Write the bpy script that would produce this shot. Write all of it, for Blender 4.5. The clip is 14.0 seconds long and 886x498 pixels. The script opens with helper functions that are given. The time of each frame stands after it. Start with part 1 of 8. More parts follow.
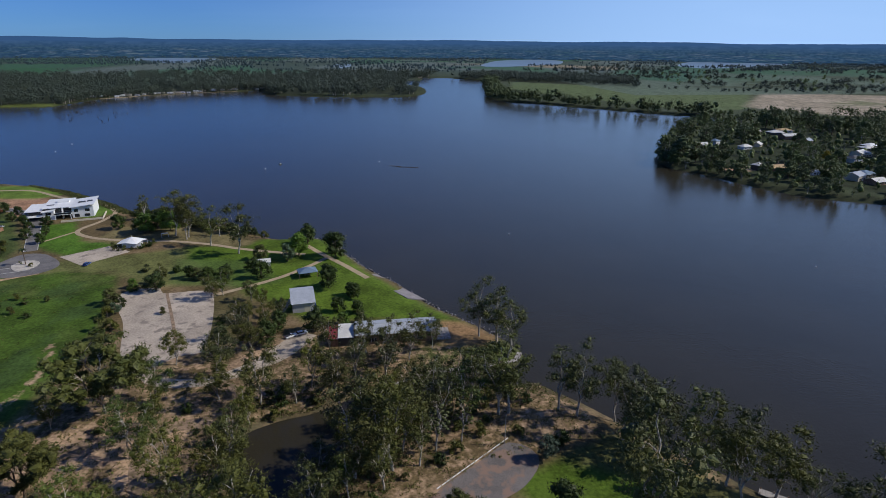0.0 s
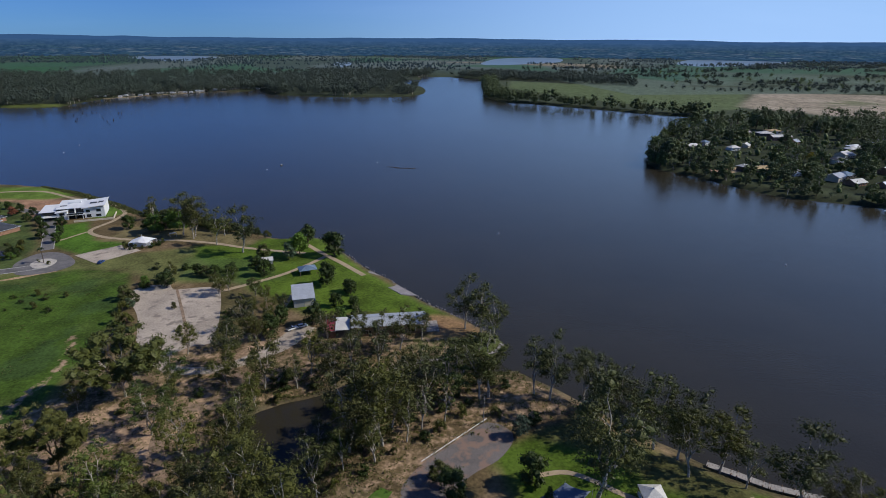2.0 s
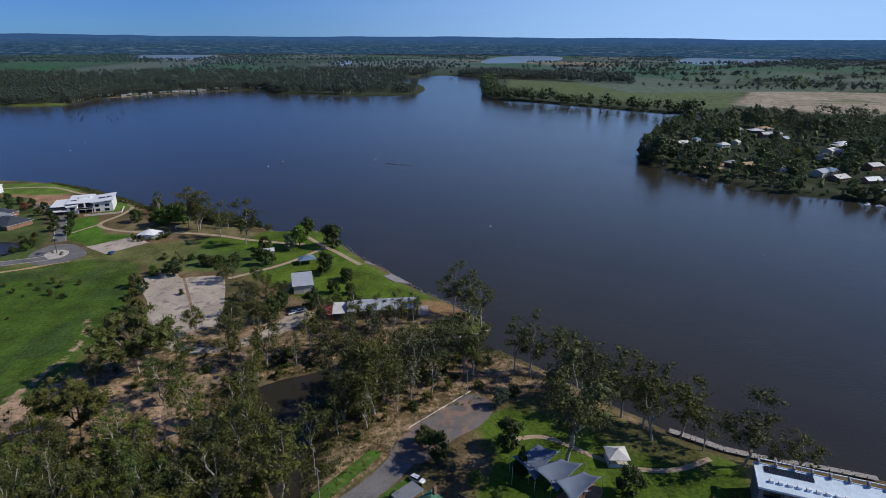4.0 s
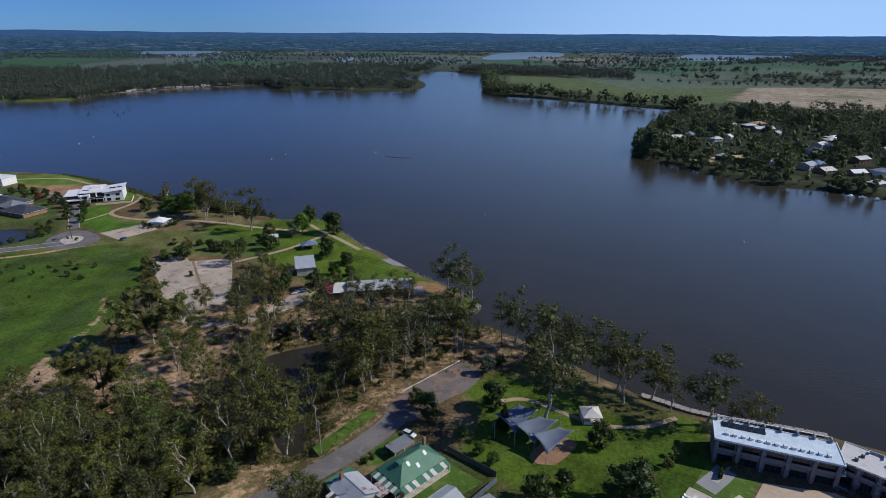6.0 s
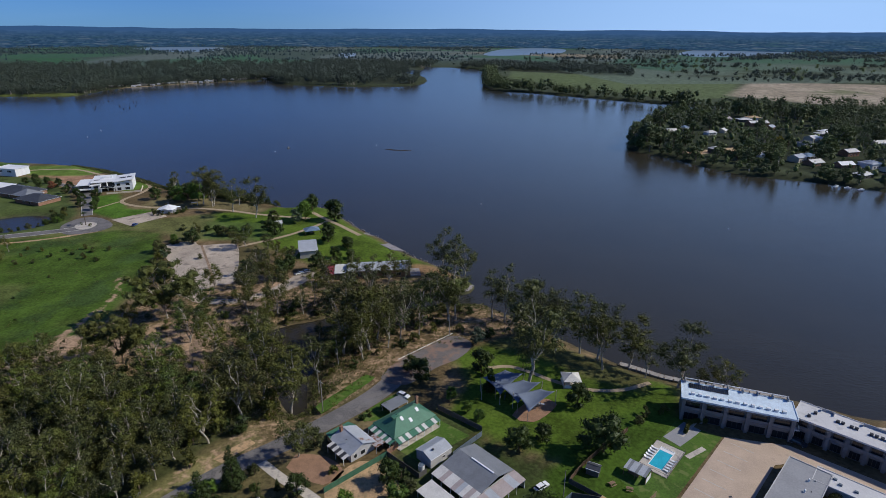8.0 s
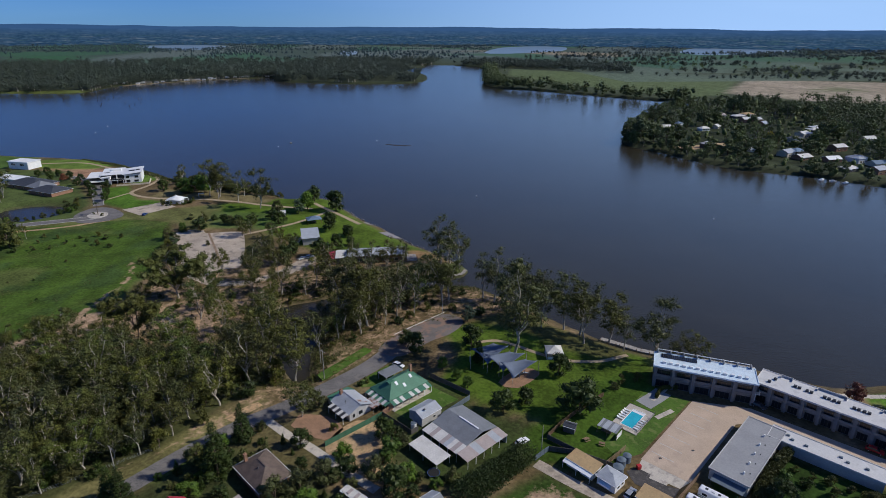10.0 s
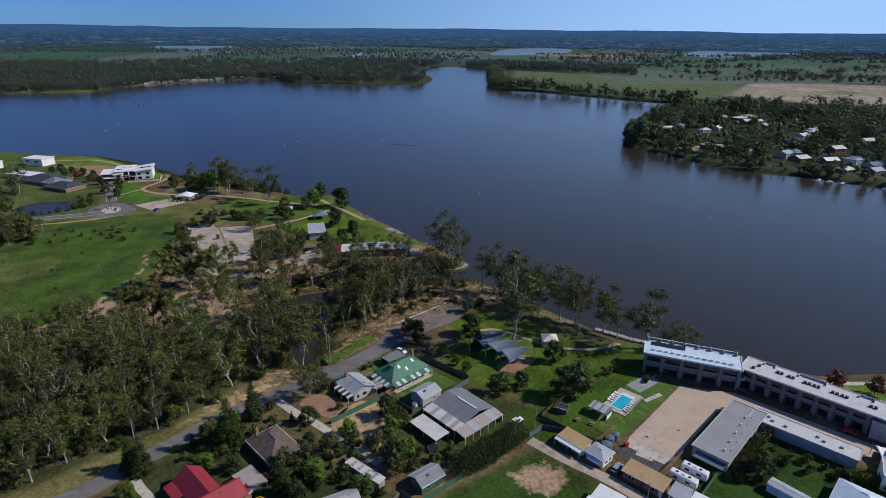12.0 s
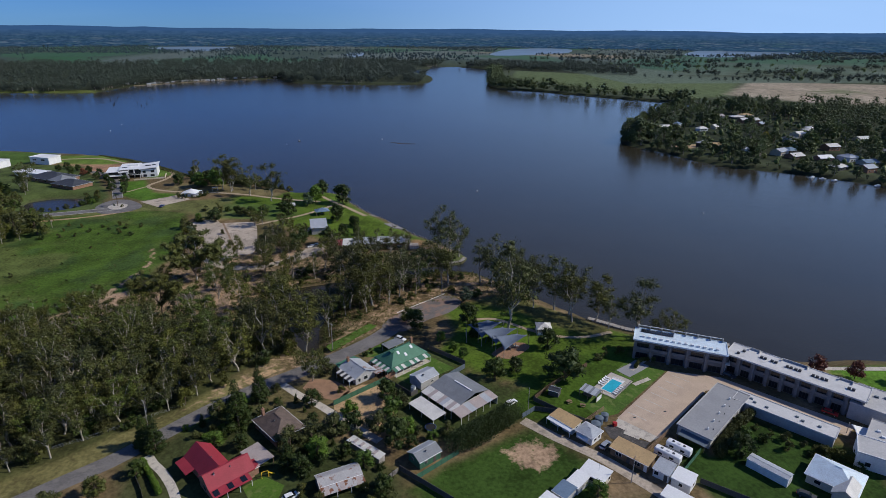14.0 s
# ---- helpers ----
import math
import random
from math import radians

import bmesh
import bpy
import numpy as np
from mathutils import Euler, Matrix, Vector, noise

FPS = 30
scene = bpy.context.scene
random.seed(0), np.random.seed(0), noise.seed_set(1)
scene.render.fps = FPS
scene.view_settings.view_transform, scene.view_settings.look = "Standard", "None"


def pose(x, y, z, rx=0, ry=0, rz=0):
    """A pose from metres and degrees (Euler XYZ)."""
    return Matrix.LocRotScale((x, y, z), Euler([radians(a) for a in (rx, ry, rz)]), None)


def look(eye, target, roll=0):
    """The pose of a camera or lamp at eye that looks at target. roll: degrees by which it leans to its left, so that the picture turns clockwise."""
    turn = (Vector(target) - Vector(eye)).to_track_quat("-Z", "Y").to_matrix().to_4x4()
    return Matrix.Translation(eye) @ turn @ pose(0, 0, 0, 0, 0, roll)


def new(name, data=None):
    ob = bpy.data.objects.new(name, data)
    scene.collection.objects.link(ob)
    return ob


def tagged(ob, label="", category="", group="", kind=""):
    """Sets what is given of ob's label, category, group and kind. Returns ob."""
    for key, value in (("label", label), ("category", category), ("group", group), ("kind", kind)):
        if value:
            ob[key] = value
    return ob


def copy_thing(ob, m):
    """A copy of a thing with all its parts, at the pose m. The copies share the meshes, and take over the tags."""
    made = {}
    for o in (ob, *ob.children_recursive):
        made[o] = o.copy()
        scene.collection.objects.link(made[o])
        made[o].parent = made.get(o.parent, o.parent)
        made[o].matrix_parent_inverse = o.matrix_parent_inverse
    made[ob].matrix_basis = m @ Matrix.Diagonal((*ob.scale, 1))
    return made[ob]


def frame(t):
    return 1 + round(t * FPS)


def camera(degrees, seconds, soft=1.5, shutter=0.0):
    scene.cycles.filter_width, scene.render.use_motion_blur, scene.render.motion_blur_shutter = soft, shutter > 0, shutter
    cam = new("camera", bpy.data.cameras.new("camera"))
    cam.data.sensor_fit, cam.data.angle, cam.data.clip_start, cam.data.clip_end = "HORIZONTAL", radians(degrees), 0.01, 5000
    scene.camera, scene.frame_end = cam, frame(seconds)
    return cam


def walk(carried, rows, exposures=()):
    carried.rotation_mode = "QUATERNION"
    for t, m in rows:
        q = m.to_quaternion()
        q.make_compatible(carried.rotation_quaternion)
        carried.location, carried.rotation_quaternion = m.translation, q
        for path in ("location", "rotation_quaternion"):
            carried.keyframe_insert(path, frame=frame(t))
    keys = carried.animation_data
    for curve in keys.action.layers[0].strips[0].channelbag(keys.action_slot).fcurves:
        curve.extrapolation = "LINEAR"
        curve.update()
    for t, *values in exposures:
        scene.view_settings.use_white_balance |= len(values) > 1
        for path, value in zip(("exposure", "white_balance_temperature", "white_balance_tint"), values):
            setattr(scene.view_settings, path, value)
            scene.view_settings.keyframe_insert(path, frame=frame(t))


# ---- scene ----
cam = camera(75.0, 14.0, soft=0.45)
PATH = [
    (0, (-5.517, -25.545, 108.176), (-5.244, -23.68, 107.507), 0.5),
    (0.5, (-5.203, -29.679, 110.399), (-4.931, -27.815, 109.727), 0.5),
    (1, (-4.631, -34.703, 112.647), (-4.361, -32.84, 111.972), 0.5),
    (1.5, (-3.969, -39.081, 114.382), (-3.701, -37.219, 113.705), 0.5),
    (2, (-3.319, -43.612, 115.522), (-3.049, -41.75, 114.844), 0.5),
    (2.5, (-2.406, -47.778, 116.423), (-2.138, -45.917, 115.743), 0.5),
    (3, (-1.477, -52.309, 116.934), (-1.211, -50.447, 116.253), 0.4),
    (5.3, (0.083, -72.122, 117.298), (0.347, -70.263, 116.607), 0.4),
    (5.5, (0.378, -74.088, 117.268), (0.638, -72.23, 116.576), 0.4),
    (6, (0.482, -78.734, 117.158), (0.74, -76.876, 116.464), 0.4),
    (6.5, (1.026, -82.759, 116.921), (1.28, -80.902, 116.225), 0.4),
    (7, (1.205, -87.268, 116.557), (1.459, -85.411, 115.858), 0.4),
    (7.5, (1.553, -91.512, 116.662), (1.805, -89.656, 115.96), 0.4),
    (8, (1.613, -96.063, 116.518), (1.863, -94.208, 115.813), 0.4),
    (10.3, (2.803, -115.727, 116.365), (3.047, -113.874, 115.652), 0.4),
    (10.5, (2.458, -117.232, 116.481), (2.706, -115.381, 115.764), 0.5),
    (11, (2.486, -120.858, 116.545), (2.728, -119.007, 115.825), 0.5),
    (11.5, (2.606, -123.248, 116.717), (2.839, -121.396, 116.0), 0.6),
    (12, (2.534, -124.443, 116.643), (2.764, -122.586, 115.937), 0.6),
    (12.5, (2.252, -126.009, 116.665), (2.483, -124.151, 115.961), 0.6),
    (13, (2.761, -128.185, 116.344), (2.988, -126.326, 115.641), 0.5),
    (13.5, (2.714, -130.704, 116.327), (2.94, -128.845, 115.623), 0.5),
    (14, (2.635, -133.77, 116.457), (2.862, -131.912, 115.752), 0.5),
]
walk(cam, [(t, look(eye, target, roll)) for t, eye, target, roll in PATH], exposures=[(0, -0.44, 5900, 10), (14, -0.44, 5900, 10)])

# ---- light ----
SUN_TO = Vector((1.0, -0.08, 0.80)).normalized()      # towards the sun: low over the right-hand shore
sun_data = bpy.data.lights.new("sun", "SUN")
sun_data.energy, sun_data.angle, sun_data.color = 5.0, radians(0.55), (1.0, 0.90, 0.74)
sun_ob = new("sun", sun_data)
sun_ob.matrix_world = look(SUN_TO * 400, (0, 0, 0))
world = bpy.data.worlds.new("sky")
scene.world = world
world.use_nodes = True
wn = world.node_tree.nodes
sky = wn.new("ShaderNodeTexSky")
sky.sky_type, sky.sun_disc = "NISHITA", False
sky.sun_elevation, sky.sun_rotation = math.asin(SUN_TO.z), math.atan2(SUN_TO.x, SUN_TO.y)
sky.altitude, sky.air_density, sky.dust_density, sky.ozone_density = 1000, 0.9, 0.2, 4.0
wn["Background"].inputs["Strength"].default_value = 0.056
tint = wn.new("ShaderNodeMix")
tint.data_type, tint.blend_type = "RGBA", "MULTIPLY"
tint.inputs["Factor"].default_value, tint.inputs["B"].default_value = 1.0, (0.42, 0.90, 1.80, 1)      # a clear, deep blue day
world.node_tree.links.new(sky.outputs[0], tint.inputs["A"])
# faint high cirrus
place, cirrus, thin, veil = wn.new("ShaderNodeTexCoord"), wn.new("ShaderNodeTexNoise"), wn.new("ShaderNodeMapRange"), wn.new("ShaderNodeMix")
stretch = wn.new("ShaderNodeMapping")
stretch.inputs["Scale"].default_value, stretch.inputs["Rotation"].default_value = (2.2, 2.2, 17.0), (0.05, 0.0, 0.3)
cirrus.inputs["Scale"].default_value, cirrus.inputs["Detail"].default_value, cirrus.inputs["Distortion"].default_value = 1.0, 7, 0.6
thin.inputs["From Min"].default_value, thin.inputs["From Max"].default_value, thin.inputs["To Max"].default_value = 0.50, 0.85, 0.07
veil.data_type = "RGBA"
veil.inputs["B"].default_value = (9.6, 14.2, 21.5, 1)
# thin high haze that thickens towards the sun
split, haze, both, low_sky, thick = wn.new("ShaderNodeSeparateXYZ"), wn.new("ShaderNodeMapRange"), wn.new("ShaderNodeMath"), wn.new("ShaderNodeMapRange"), wn.new("ShaderNodeMath")
low_sky.inputs["From Min"].default_value, low_sky.inputs["From Max"].default_value, low_sky.inputs["To Min"].default_value, low_sky.inputs["To Max"].default_value = 0.0, 0.55, 1.0, 0.12
thick.operation = "MULTIPLY"
haze.interpolation_type = "SMOOTHSTEP"
haze.inputs["From Min"].default_value, haze.inputs["From Max"].default_value, haze.inputs["To Max"].default_value = -0.30, 0.64, 1.0
haze.inputs["To Min"].default_value = 0.14
for a, b in ((place.outputs["Generated"], split.inputs[0]), (split.outputs["X"], haze.inputs["Value"]), (haze.outputs["Result"], thick.inputs[0]), (split.outputs["Z"], low_sky.inputs["Value"]), (low_sky.outputs["Result"], thick.inputs[1]), (thick.outputs[0], both.inputs[0]), (thin.outputs["Result"], both.inputs[1]), (both.outputs[0], veil.inputs["Factor"]),
             (place.outputs["Generated"], stretch.inputs["Vector"]), (stretch.outputs[0], cirrus.inputs["Vector"]), (cirrus.outputs["Fac"], thin.inputs["Value"]),
             (tint.outputs["Result"], veil.inputs["A"]), (veil.outputs["Result"], wn["Background"].inputs["Color"])):
    world.node_tree.links.new(a, b)


# ---- materials ----
def links_of(m):
    return m.node_tree.nodes, m.node_tree.links


def mat(name, base, rough=0.85, var=0.25, scale=0.6, fine=6.0, metal=0.0, bump=0.0, bump_scale=8.0, stain=None,
        stain_amount=0.0, per_object=0.0, island=0.0, spec=0.3):
    """A surface with variation at two scales, an optional stain colour, and fine relief."""
    m = bpy.data.materials.new(name)
    m.use_nodes = True
    n, l = links_of(m)
    p = n["Principled BSDF"]
    p.inputs["Roughness"].default_value, p.inputs["Metallic"].default_value = rough, metal
    p.inputs["Specular IOR Level"].default_value = spec
    tc = n.new("ShaderNodeTexCoord")
    big, small = n.new("ShaderNodeTexNoise"), n.new("ShaderNodeTexNoise")
    for node, s, d in ((big, scale, 4), (small, fine, 6)):
        node.inputs["Scale"].default_value, node.inputs["Detail"].default_value = s, d
        l.new(tc.outputs["Object"], node.inputs["Vector"])
    add = n.new("ShaderNodeMath")
    add.operation = "ADD"
    l.new(big.outputs["Fac"], add.inputs[0])
    l.new(small.outputs["Fac"], add.inputs[1])
    last = add.outputs[0]
    for source, amount in (("ShaderNodeObjectInfo", per_object), ("ShaderNodeNewGeometry", island)):
        if amount:
            info, mul = n.new(source), n.new("ShaderNodeMath")
            mul.operation = "MULTIPLY_ADD"
            l.new(info.outputs["Random" if source == "ShaderNodeObjectInfo" else "Random Per Island"], mul.inputs[0])
            mul.inputs[1].default_value = amount
            l.new(last, mul.inputs[2])
            last = mul.outputs[0]
    ramp = n.new("ShaderNodeMapRange")
    span = 0.5 + per_object * 0.5 + island * 0.5
    ramp.inputs["From Min"].default_value, ramp.inputs["From Max"].default_value = 0.75, 0.75 + 2 * (span - 0.25)
    ramp.inputs["To Min"].default_value, ramp.inputs["To Max"].default_value = 1 - var, 1 + var
    l.new(last, ramp.inputs["Value"])
    mix = n.new("ShaderNodeMix")
    mix.data_type, mix.blend_type = "RGBA", "MULTIPLY"
    mix.inputs["Factor"].default_value = 1.0
    mix.inputs["A"].default_value = (*base, 1)
    l.new(ramp.outputs["Result"], mix.inputs["B"])
    colour = mix.outputs["Result"]
    if stain:
        st = n.new("ShaderNodeTexNoise")
        st.inputs["Scale"].default_value, st.inputs["Detail"].default_value = scale * 2.3, 6
        l.new(tc.outputs["Object"], st.inputs["Vector"])
        lim = n.new("ShaderNodeMapRange")
        lim.inputs["From Min"].default_value, lim.inputs["From Max"].default_value = 0.62 - stain_amount * 0.3, 0.70 - stain_amount * 0.25
        l.new(st.outputs["Fac"], lim.inputs["Value"])
        mx = n.new("ShaderNodeMix")
        mx.data_type = "RGBA"
        mx.inputs["B"].default_value = (*stain, 1)
        l.new(lim.outputs["Result"], mx.inputs["Factor"])
        l.new(colour, mx.inputs["A"])
        colour = mx.outputs["Result"]
    l.new(colour, p.inputs["Base Color"])
    if bump:
        bn, b = n.new("ShaderNodeTexNoise"), n.new("ShaderNodeBump")
        bn.inputs["Scale"].default_value, bn.inputs["Detail"].default_value = bump_scale, 4
        l.new(tc.outputs["Object"], bn.inputs["Vector"])
        b.inputs["Strength"].default_value, b.inputs["Distance"].default_value = 1.0, bump
        l.new(bn.outputs["Fac"], b.inputs["Height"])
        l.new(b.outputs["Normal"], p.inputs["Normal"])
    return m


def leaf_mat(name, base, var=0.40, glow_through=0.16, other=None):
    """Foliage: rough leaves that let a little light through, each leaf of its own tone, each tree of its own hue."""
    m = mat(name, base, rough=0.55, var=var, scale=0.25, fine=1.2, island=0.5, per_object=0.5, spec=0.25)
    n, l = links_of(m)
    info, hue = n.new("ShaderNodeObjectInfo"), n.new("ShaderNodeMix")
    turn, part_of = n.new("ShaderNodeMath"), n.new("ShaderNodeMath")
    turn.operation, turn.inputs[1].default_value = "MULTIPLY", 7.3
    part_of.operation = "FRACT"
    hue.data_type = "RGBA"
    hue.inputs["A"].default_value = (*base, 1)
    hue.inputs["B"].default_value = (*(other or (base[0] * 1.25, base[1] * 1.25, base[2] * 0.9)), 1)
    for a, b in ((info.outputs["Random"], turn.inputs[0]), (turn.outputs[0], part_of.inputs[0]), (part_of.outputs[0], hue.inputs["Factor"]),
                 (hue.outputs["Result"], [q for q in n if q.bl_idname == "ShaderNodeMix"][0].inputs["A"])):
        l.new(a, b)
    p, out = n["Principled BSDF"], n["Material Output"]
    tr, mx = n.new("ShaderNodeBsdfTranslucent"), n.new("ShaderNodeMixShader")
    source = p.inputs["Base Color"].links[0].from_socket
    l.new(source, tr.inputs["Color"])
    mx.inputs["Fac"].default_value = glow_through
    l.new(p.outputs[0], mx.inputs[1])
    l.new(tr.outputs[0], mx.inputs[2])
    l.new(mx.outputs[0], out.inputs["Surface"])
    return m


def sheet_metal(name, base, rough=0.45, pitch=0.76, rust=None, rust_amount=0.0, per_object=0.0):
    """Corrugated roofing: ribs along the slope as relief, dulled paint, optional rust."""
    m = mat(name, base, rough=rough, var=0.14, scale=0.35, fine=3.0, stain=rust, stain_amount=rust_amount, per_object=per_object)
    n, l = links_of(m)
    tc, wave, b = n.new("ShaderNodeTexCoord"), n.new("ShaderNodeTexWave"), n.new("ShaderNodeBump")
    wave.inputs["Scale"].default_value = 1.0 / pitch
    l.new(tc.outputs["Object"], wave.inputs["Vector"])
    b.inputs["Distance"].default_value, b.inputs["Strength"].default_value = 0.02, 0.3
    l.new(wave.outputs["Fac"], b.inputs["Height"])
    l.new(b.outputs["Normal"], n["Principled BSDF"].inputs["Normal"])
    return m


M = dict(
    asphalt=mat("asphalt", (0.16, 0.15, 0.145), var=0.3, scale=0.15, fine=2.0, stain=(0.20, 0.185, 0.17), stain_amount=0.25, bump=0.01),
    tar=mat("tar", (0.072, 0.066, 0.064), var=0.25, scale=0.3, fine=2.5, stain=(0.12, 0.11, 0.10), stain_amount=0.25, bump=0.01),
    red_gravel=mat("red_gravel", (0.165, 0.145, 0.135), var=0.25, scale=0.12, fine=3.0, stain=(0.25, 0.17, 0.13), stain_amount=0.45, bump=0.02),
    pale_gravel=mat("pale_gravel", (0.43, 0.36, 0.285), var=0.25, scale=0.1, fine=1.3, stain=(0.25, 0.21, 0.17), stain_amount=0.2, bump=0.02),
    path=mat("path", (0.40, 0.31, 0.20), var=0.2, scale=0.3, fine=3.0, bump=0.01),
    dirt=mat("dirt", (0.30, 0.21, 0.14), var=0.3, scale=0.25, fine=2.5, stain=(0.18, 0.13, 0.08), stain_amount=0.4, bump=0.03),
    sand=mat("sand", (0.46, 0.31, 0.17), var=0.25, scale=0.3, fine=2.5, stain=(0.30, 0.22, 0.12), stain_amount=0.35, bump=0.03),
    concrete=mat("concrete", (0.50, 0.39, 0.295), var=0.12, scale=0.2, fine=3.0, stain=(0.45, 0.35, 0.27), stain_amount=0.12),
    concrete_pale=mat("concrete_pale", (0.52, 0.47, 0.40), var=0.15, scale=0.3, fine=3.0, stain=(0.38, 0.34, 0.3), stain_amount=0.3),
    stone_ramp=mat("stone_ramp", (0.24, 0.22, 0.22), var=0.2, scale=0.4, fine=3.0, bump=0.02),
    kerb=mat("kerb", (0.5, 0.48, 0.44), var=0.2),
    lawn=mat("lawn", (0.066, 0.125, 0.013), var=0.28, scale=0.15, fine=1.6, stain=(0.13, 0.17, 0.04), stain_amount=0.25, bump=0.05, bump_scale=5),
    bark_pale=mat("bark_pale", (0.44, 0.40, 0.34), var=0.3, scale=0.5, fine=4.0, stain=(0.20, 0.15, 0.11), stain_amount=0.35),
    bark_dark=mat("bark_dark", (0.12, 0.09, 0.065), var=0.35, scale=0.8, fine=6.0, bump=0.02),
    leaf_gum=leaf_mat("leaf_gum", (0.066, 0.073, 0.026), other=(0.094, 0.104, 0.022)),
    leaf_olive=leaf_mat("leaf_olive", (0.080, 0.080, 0.022), other=(0.112, 0.118, 0.020)),
    leaf_fresh=leaf_mat("leaf_fresh", (0.070, 0.100, 0.022), other=(0.120, 0.140, 0.022)),
    leaf_bright=leaf_mat("leaf_bright", (0.085, 0.14, 0.022)),
    leaf_dark=leaf_mat("leaf_dark", (0.036, 0.054, 0.012)),
    leaf_blue=leaf_mat("leaf_blue", (0.08, 0.11, 0.075)),
    leaf_yellow=leaf_mat("leaf_yellow", (0.26, 0.22, 0.03)),
    leaf_red=leaf_mat("leaf_red", (0.16, 0.06, 0.04)),
    # haze put into the leaf colour: greyer than the near gums
    leaf_far_hazy=leaf_mat("leaf_far_hazy", (0.060, 0.080, 0.060), var=0.3, glow_through=0.15, other=(0.072, 0.090, 0.060)),
    leaf_point=leaf_mat("leaf_point", (0.088, 0.112, 0.044), var=0.55, glow_through=0.1),
    # the plain's blue haze is mixed into this leaf colour
    leaf_distant_hazy=leaf_mat("leaf_distant_hazy", (0.042, 0.068, 0.084), var=0.2, glow_through=0.1),
    white_wall=mat("white_wall", (0.74, 0.74, 0.73), var=0.08, scale=0.5, fine=2.0),
    cream_wall=mat("cream_wall", (0.62, 0.55, 0.43), var=0.1, scale=0.5, fine=2.0),
    grey_wall=mat("grey_wall", (0.46, 0.45, 0.44), var=0.12, scale=0.4, fine=2.0),
    motel_wall=mat("motel_wall", (0.19, 0.19, 0.195), var=0.12, scale=0.4, fine=2.0),
    dark_wall=mat("dark_wall", (0.10, 0.095, 0.09), var=0.2, scale=0.5, fine=3.0),
    brick_wall=mat("brick_wall", (0.30, 0.17, 0.11), var=0.3, scale=1.0, fine=9.0, bump=0.01, bump_scale=14),
    timber=mat("timber", (0.24, 0.16, 0.10), var=0.3, scale=0.8, fine=7.0),
    timber_grey=mat("timber_grey", (0.34, 0.31, 0.28), var=0.3, scale=0.8, fine=7.0),
    green_metal=sheet_metal("green_metal", (0.075, 0.19, 0.12), rough=0.5),
    green_wall=mat("green_wall", (0.06, 0.15, 0.09), var=0.15, scale=0.5, fine=3.0),
    red_metal=sheet_metal("red_metal", (0.30, 0.035, 0.05), rough=0.5),
    zinc=sheet_metal("zinc", (0.40, 0.42, 0.45), rough=0.4),
    zinc_dark=sheet_metal("zinc_dark", (0.21, 0.22, 0.235), rough=0.45),
    zinc_pale=sheet_metal("zinc_pale", (0.62, 0.60, 0.56), rough=0.5),
    zinc_warm=sheet_metal("zinc_warm", (0.40, 0.34, 0.32), rough=0.5),
    rusty=sheet_metal("rusty", (0.42, 0.40, 0.40), rough=0.6, rust=(0.20, 0.085, 0.045), rust_amount=0.55),
    zinc_worn=sheet_metal("zinc_worn", (0.40, 0.385, 0.38), rough=0.6, rust=(0.24, 0.14, 0.10), rust_amount=0.1),
    white_roof=mat("white_roof", (0.80, 0.80, 0.79), rough=0.5, var=0.07, scale=0.2, fine=2.0),
    grey_roof=mat("grey_roof", (0.47, 0.46, 0.45), rough=0.6, var=0.12, scale=0.2, fine=2.0, stain=(0.43, 0.42, 0.41), stain_amount=0.15),
    pale_roof=mat("pale_roof", (0.58, 0.57, 0.56), rough=0.6, var=0.08, scale=0.2, fine=2.0, stain=(0.5, 0.49, 0.48), stain_amount=0.15),
    roof_mid=mat("roof_mid", (0.30, 0.30, 0.305), rough=0.6, var=0.1, scale=0.2, fine=2.0),
    # pale roof sheets with the sky's reflected blue put into the colour
    ice_roof=sheet_metal("ice_roof", (0.60, 0.70, 0.78), rough=0.45),
    tan_roof=mat("tan_roof", (0.46, 0.32, 0.16), rough=0.6, var=0.12, scale=0.3, fine=2.0, stain=(0.38, 0.27, 0.14), stain_amount=0.3),
    tile_brown=mat("tile_brown", (0.14, 0.105, 0.085), rough=0.7, var=0.3, scale=0.5, fine=5.0, bump=0.02),
    tile_dark=mat("tile_dark", (0.06, 0.065, 0.075), rough=0.6, var=0.25, scale=0.5, fine=5.0, bump=0.02),
    blue_roof=sheet_metal("blue_roof", (0.16, 0.22, 0.30), rough=0.4),
    glass=mat("glass", (0.02, 0.025, 0.03), rough=0.08, var=0.1, spec=0.5),
    solar=mat("solar", (0.012, 0.014, 0.022), rough=0.25, var=0.1, spec=0.5),
    dark_metal=mat("dark_metal", (0.05, 0.05, 0.055), rough=0.5, var=0.15),
    white_paint=mat("white_paint", (0.80, 0.80, 0.80), rough=0.35, var=0.05),
    blue_paint=mat("blue_paint", (0.03, 0.07, 0.22), rough=0.4, var=0.1),
    red_paint=mat("red_paint", (0.45, 0.03, 0.03), rough=0.4, var=0.1),
    yellow_paint=mat("yellow_paint", (0.65, 0.42, 0.03), rough=0.4, var=0.1),
    silver_paint=mat("silver_paint", (0.45, 0.46, 0.48), rough=0.3, metal=0.4, var=0.05),
    rubber=mat("rubber", (0.02, 0.02, 0.02), rough=0.8, var=0.1),
    sail=mat("sail", (0.14, 0.17, 0.23), rough=0.75, var=0.12, scale=0.3, fine=4.0),
    tank=mat("tank", (0.13, 0.16, 0.19), rough=0.5, var=0.1),
    soft_fall=mat("soft_fall", (0.30, 0.18, 0.11), var=0.25, scale=0.4, fine=4.0),
)

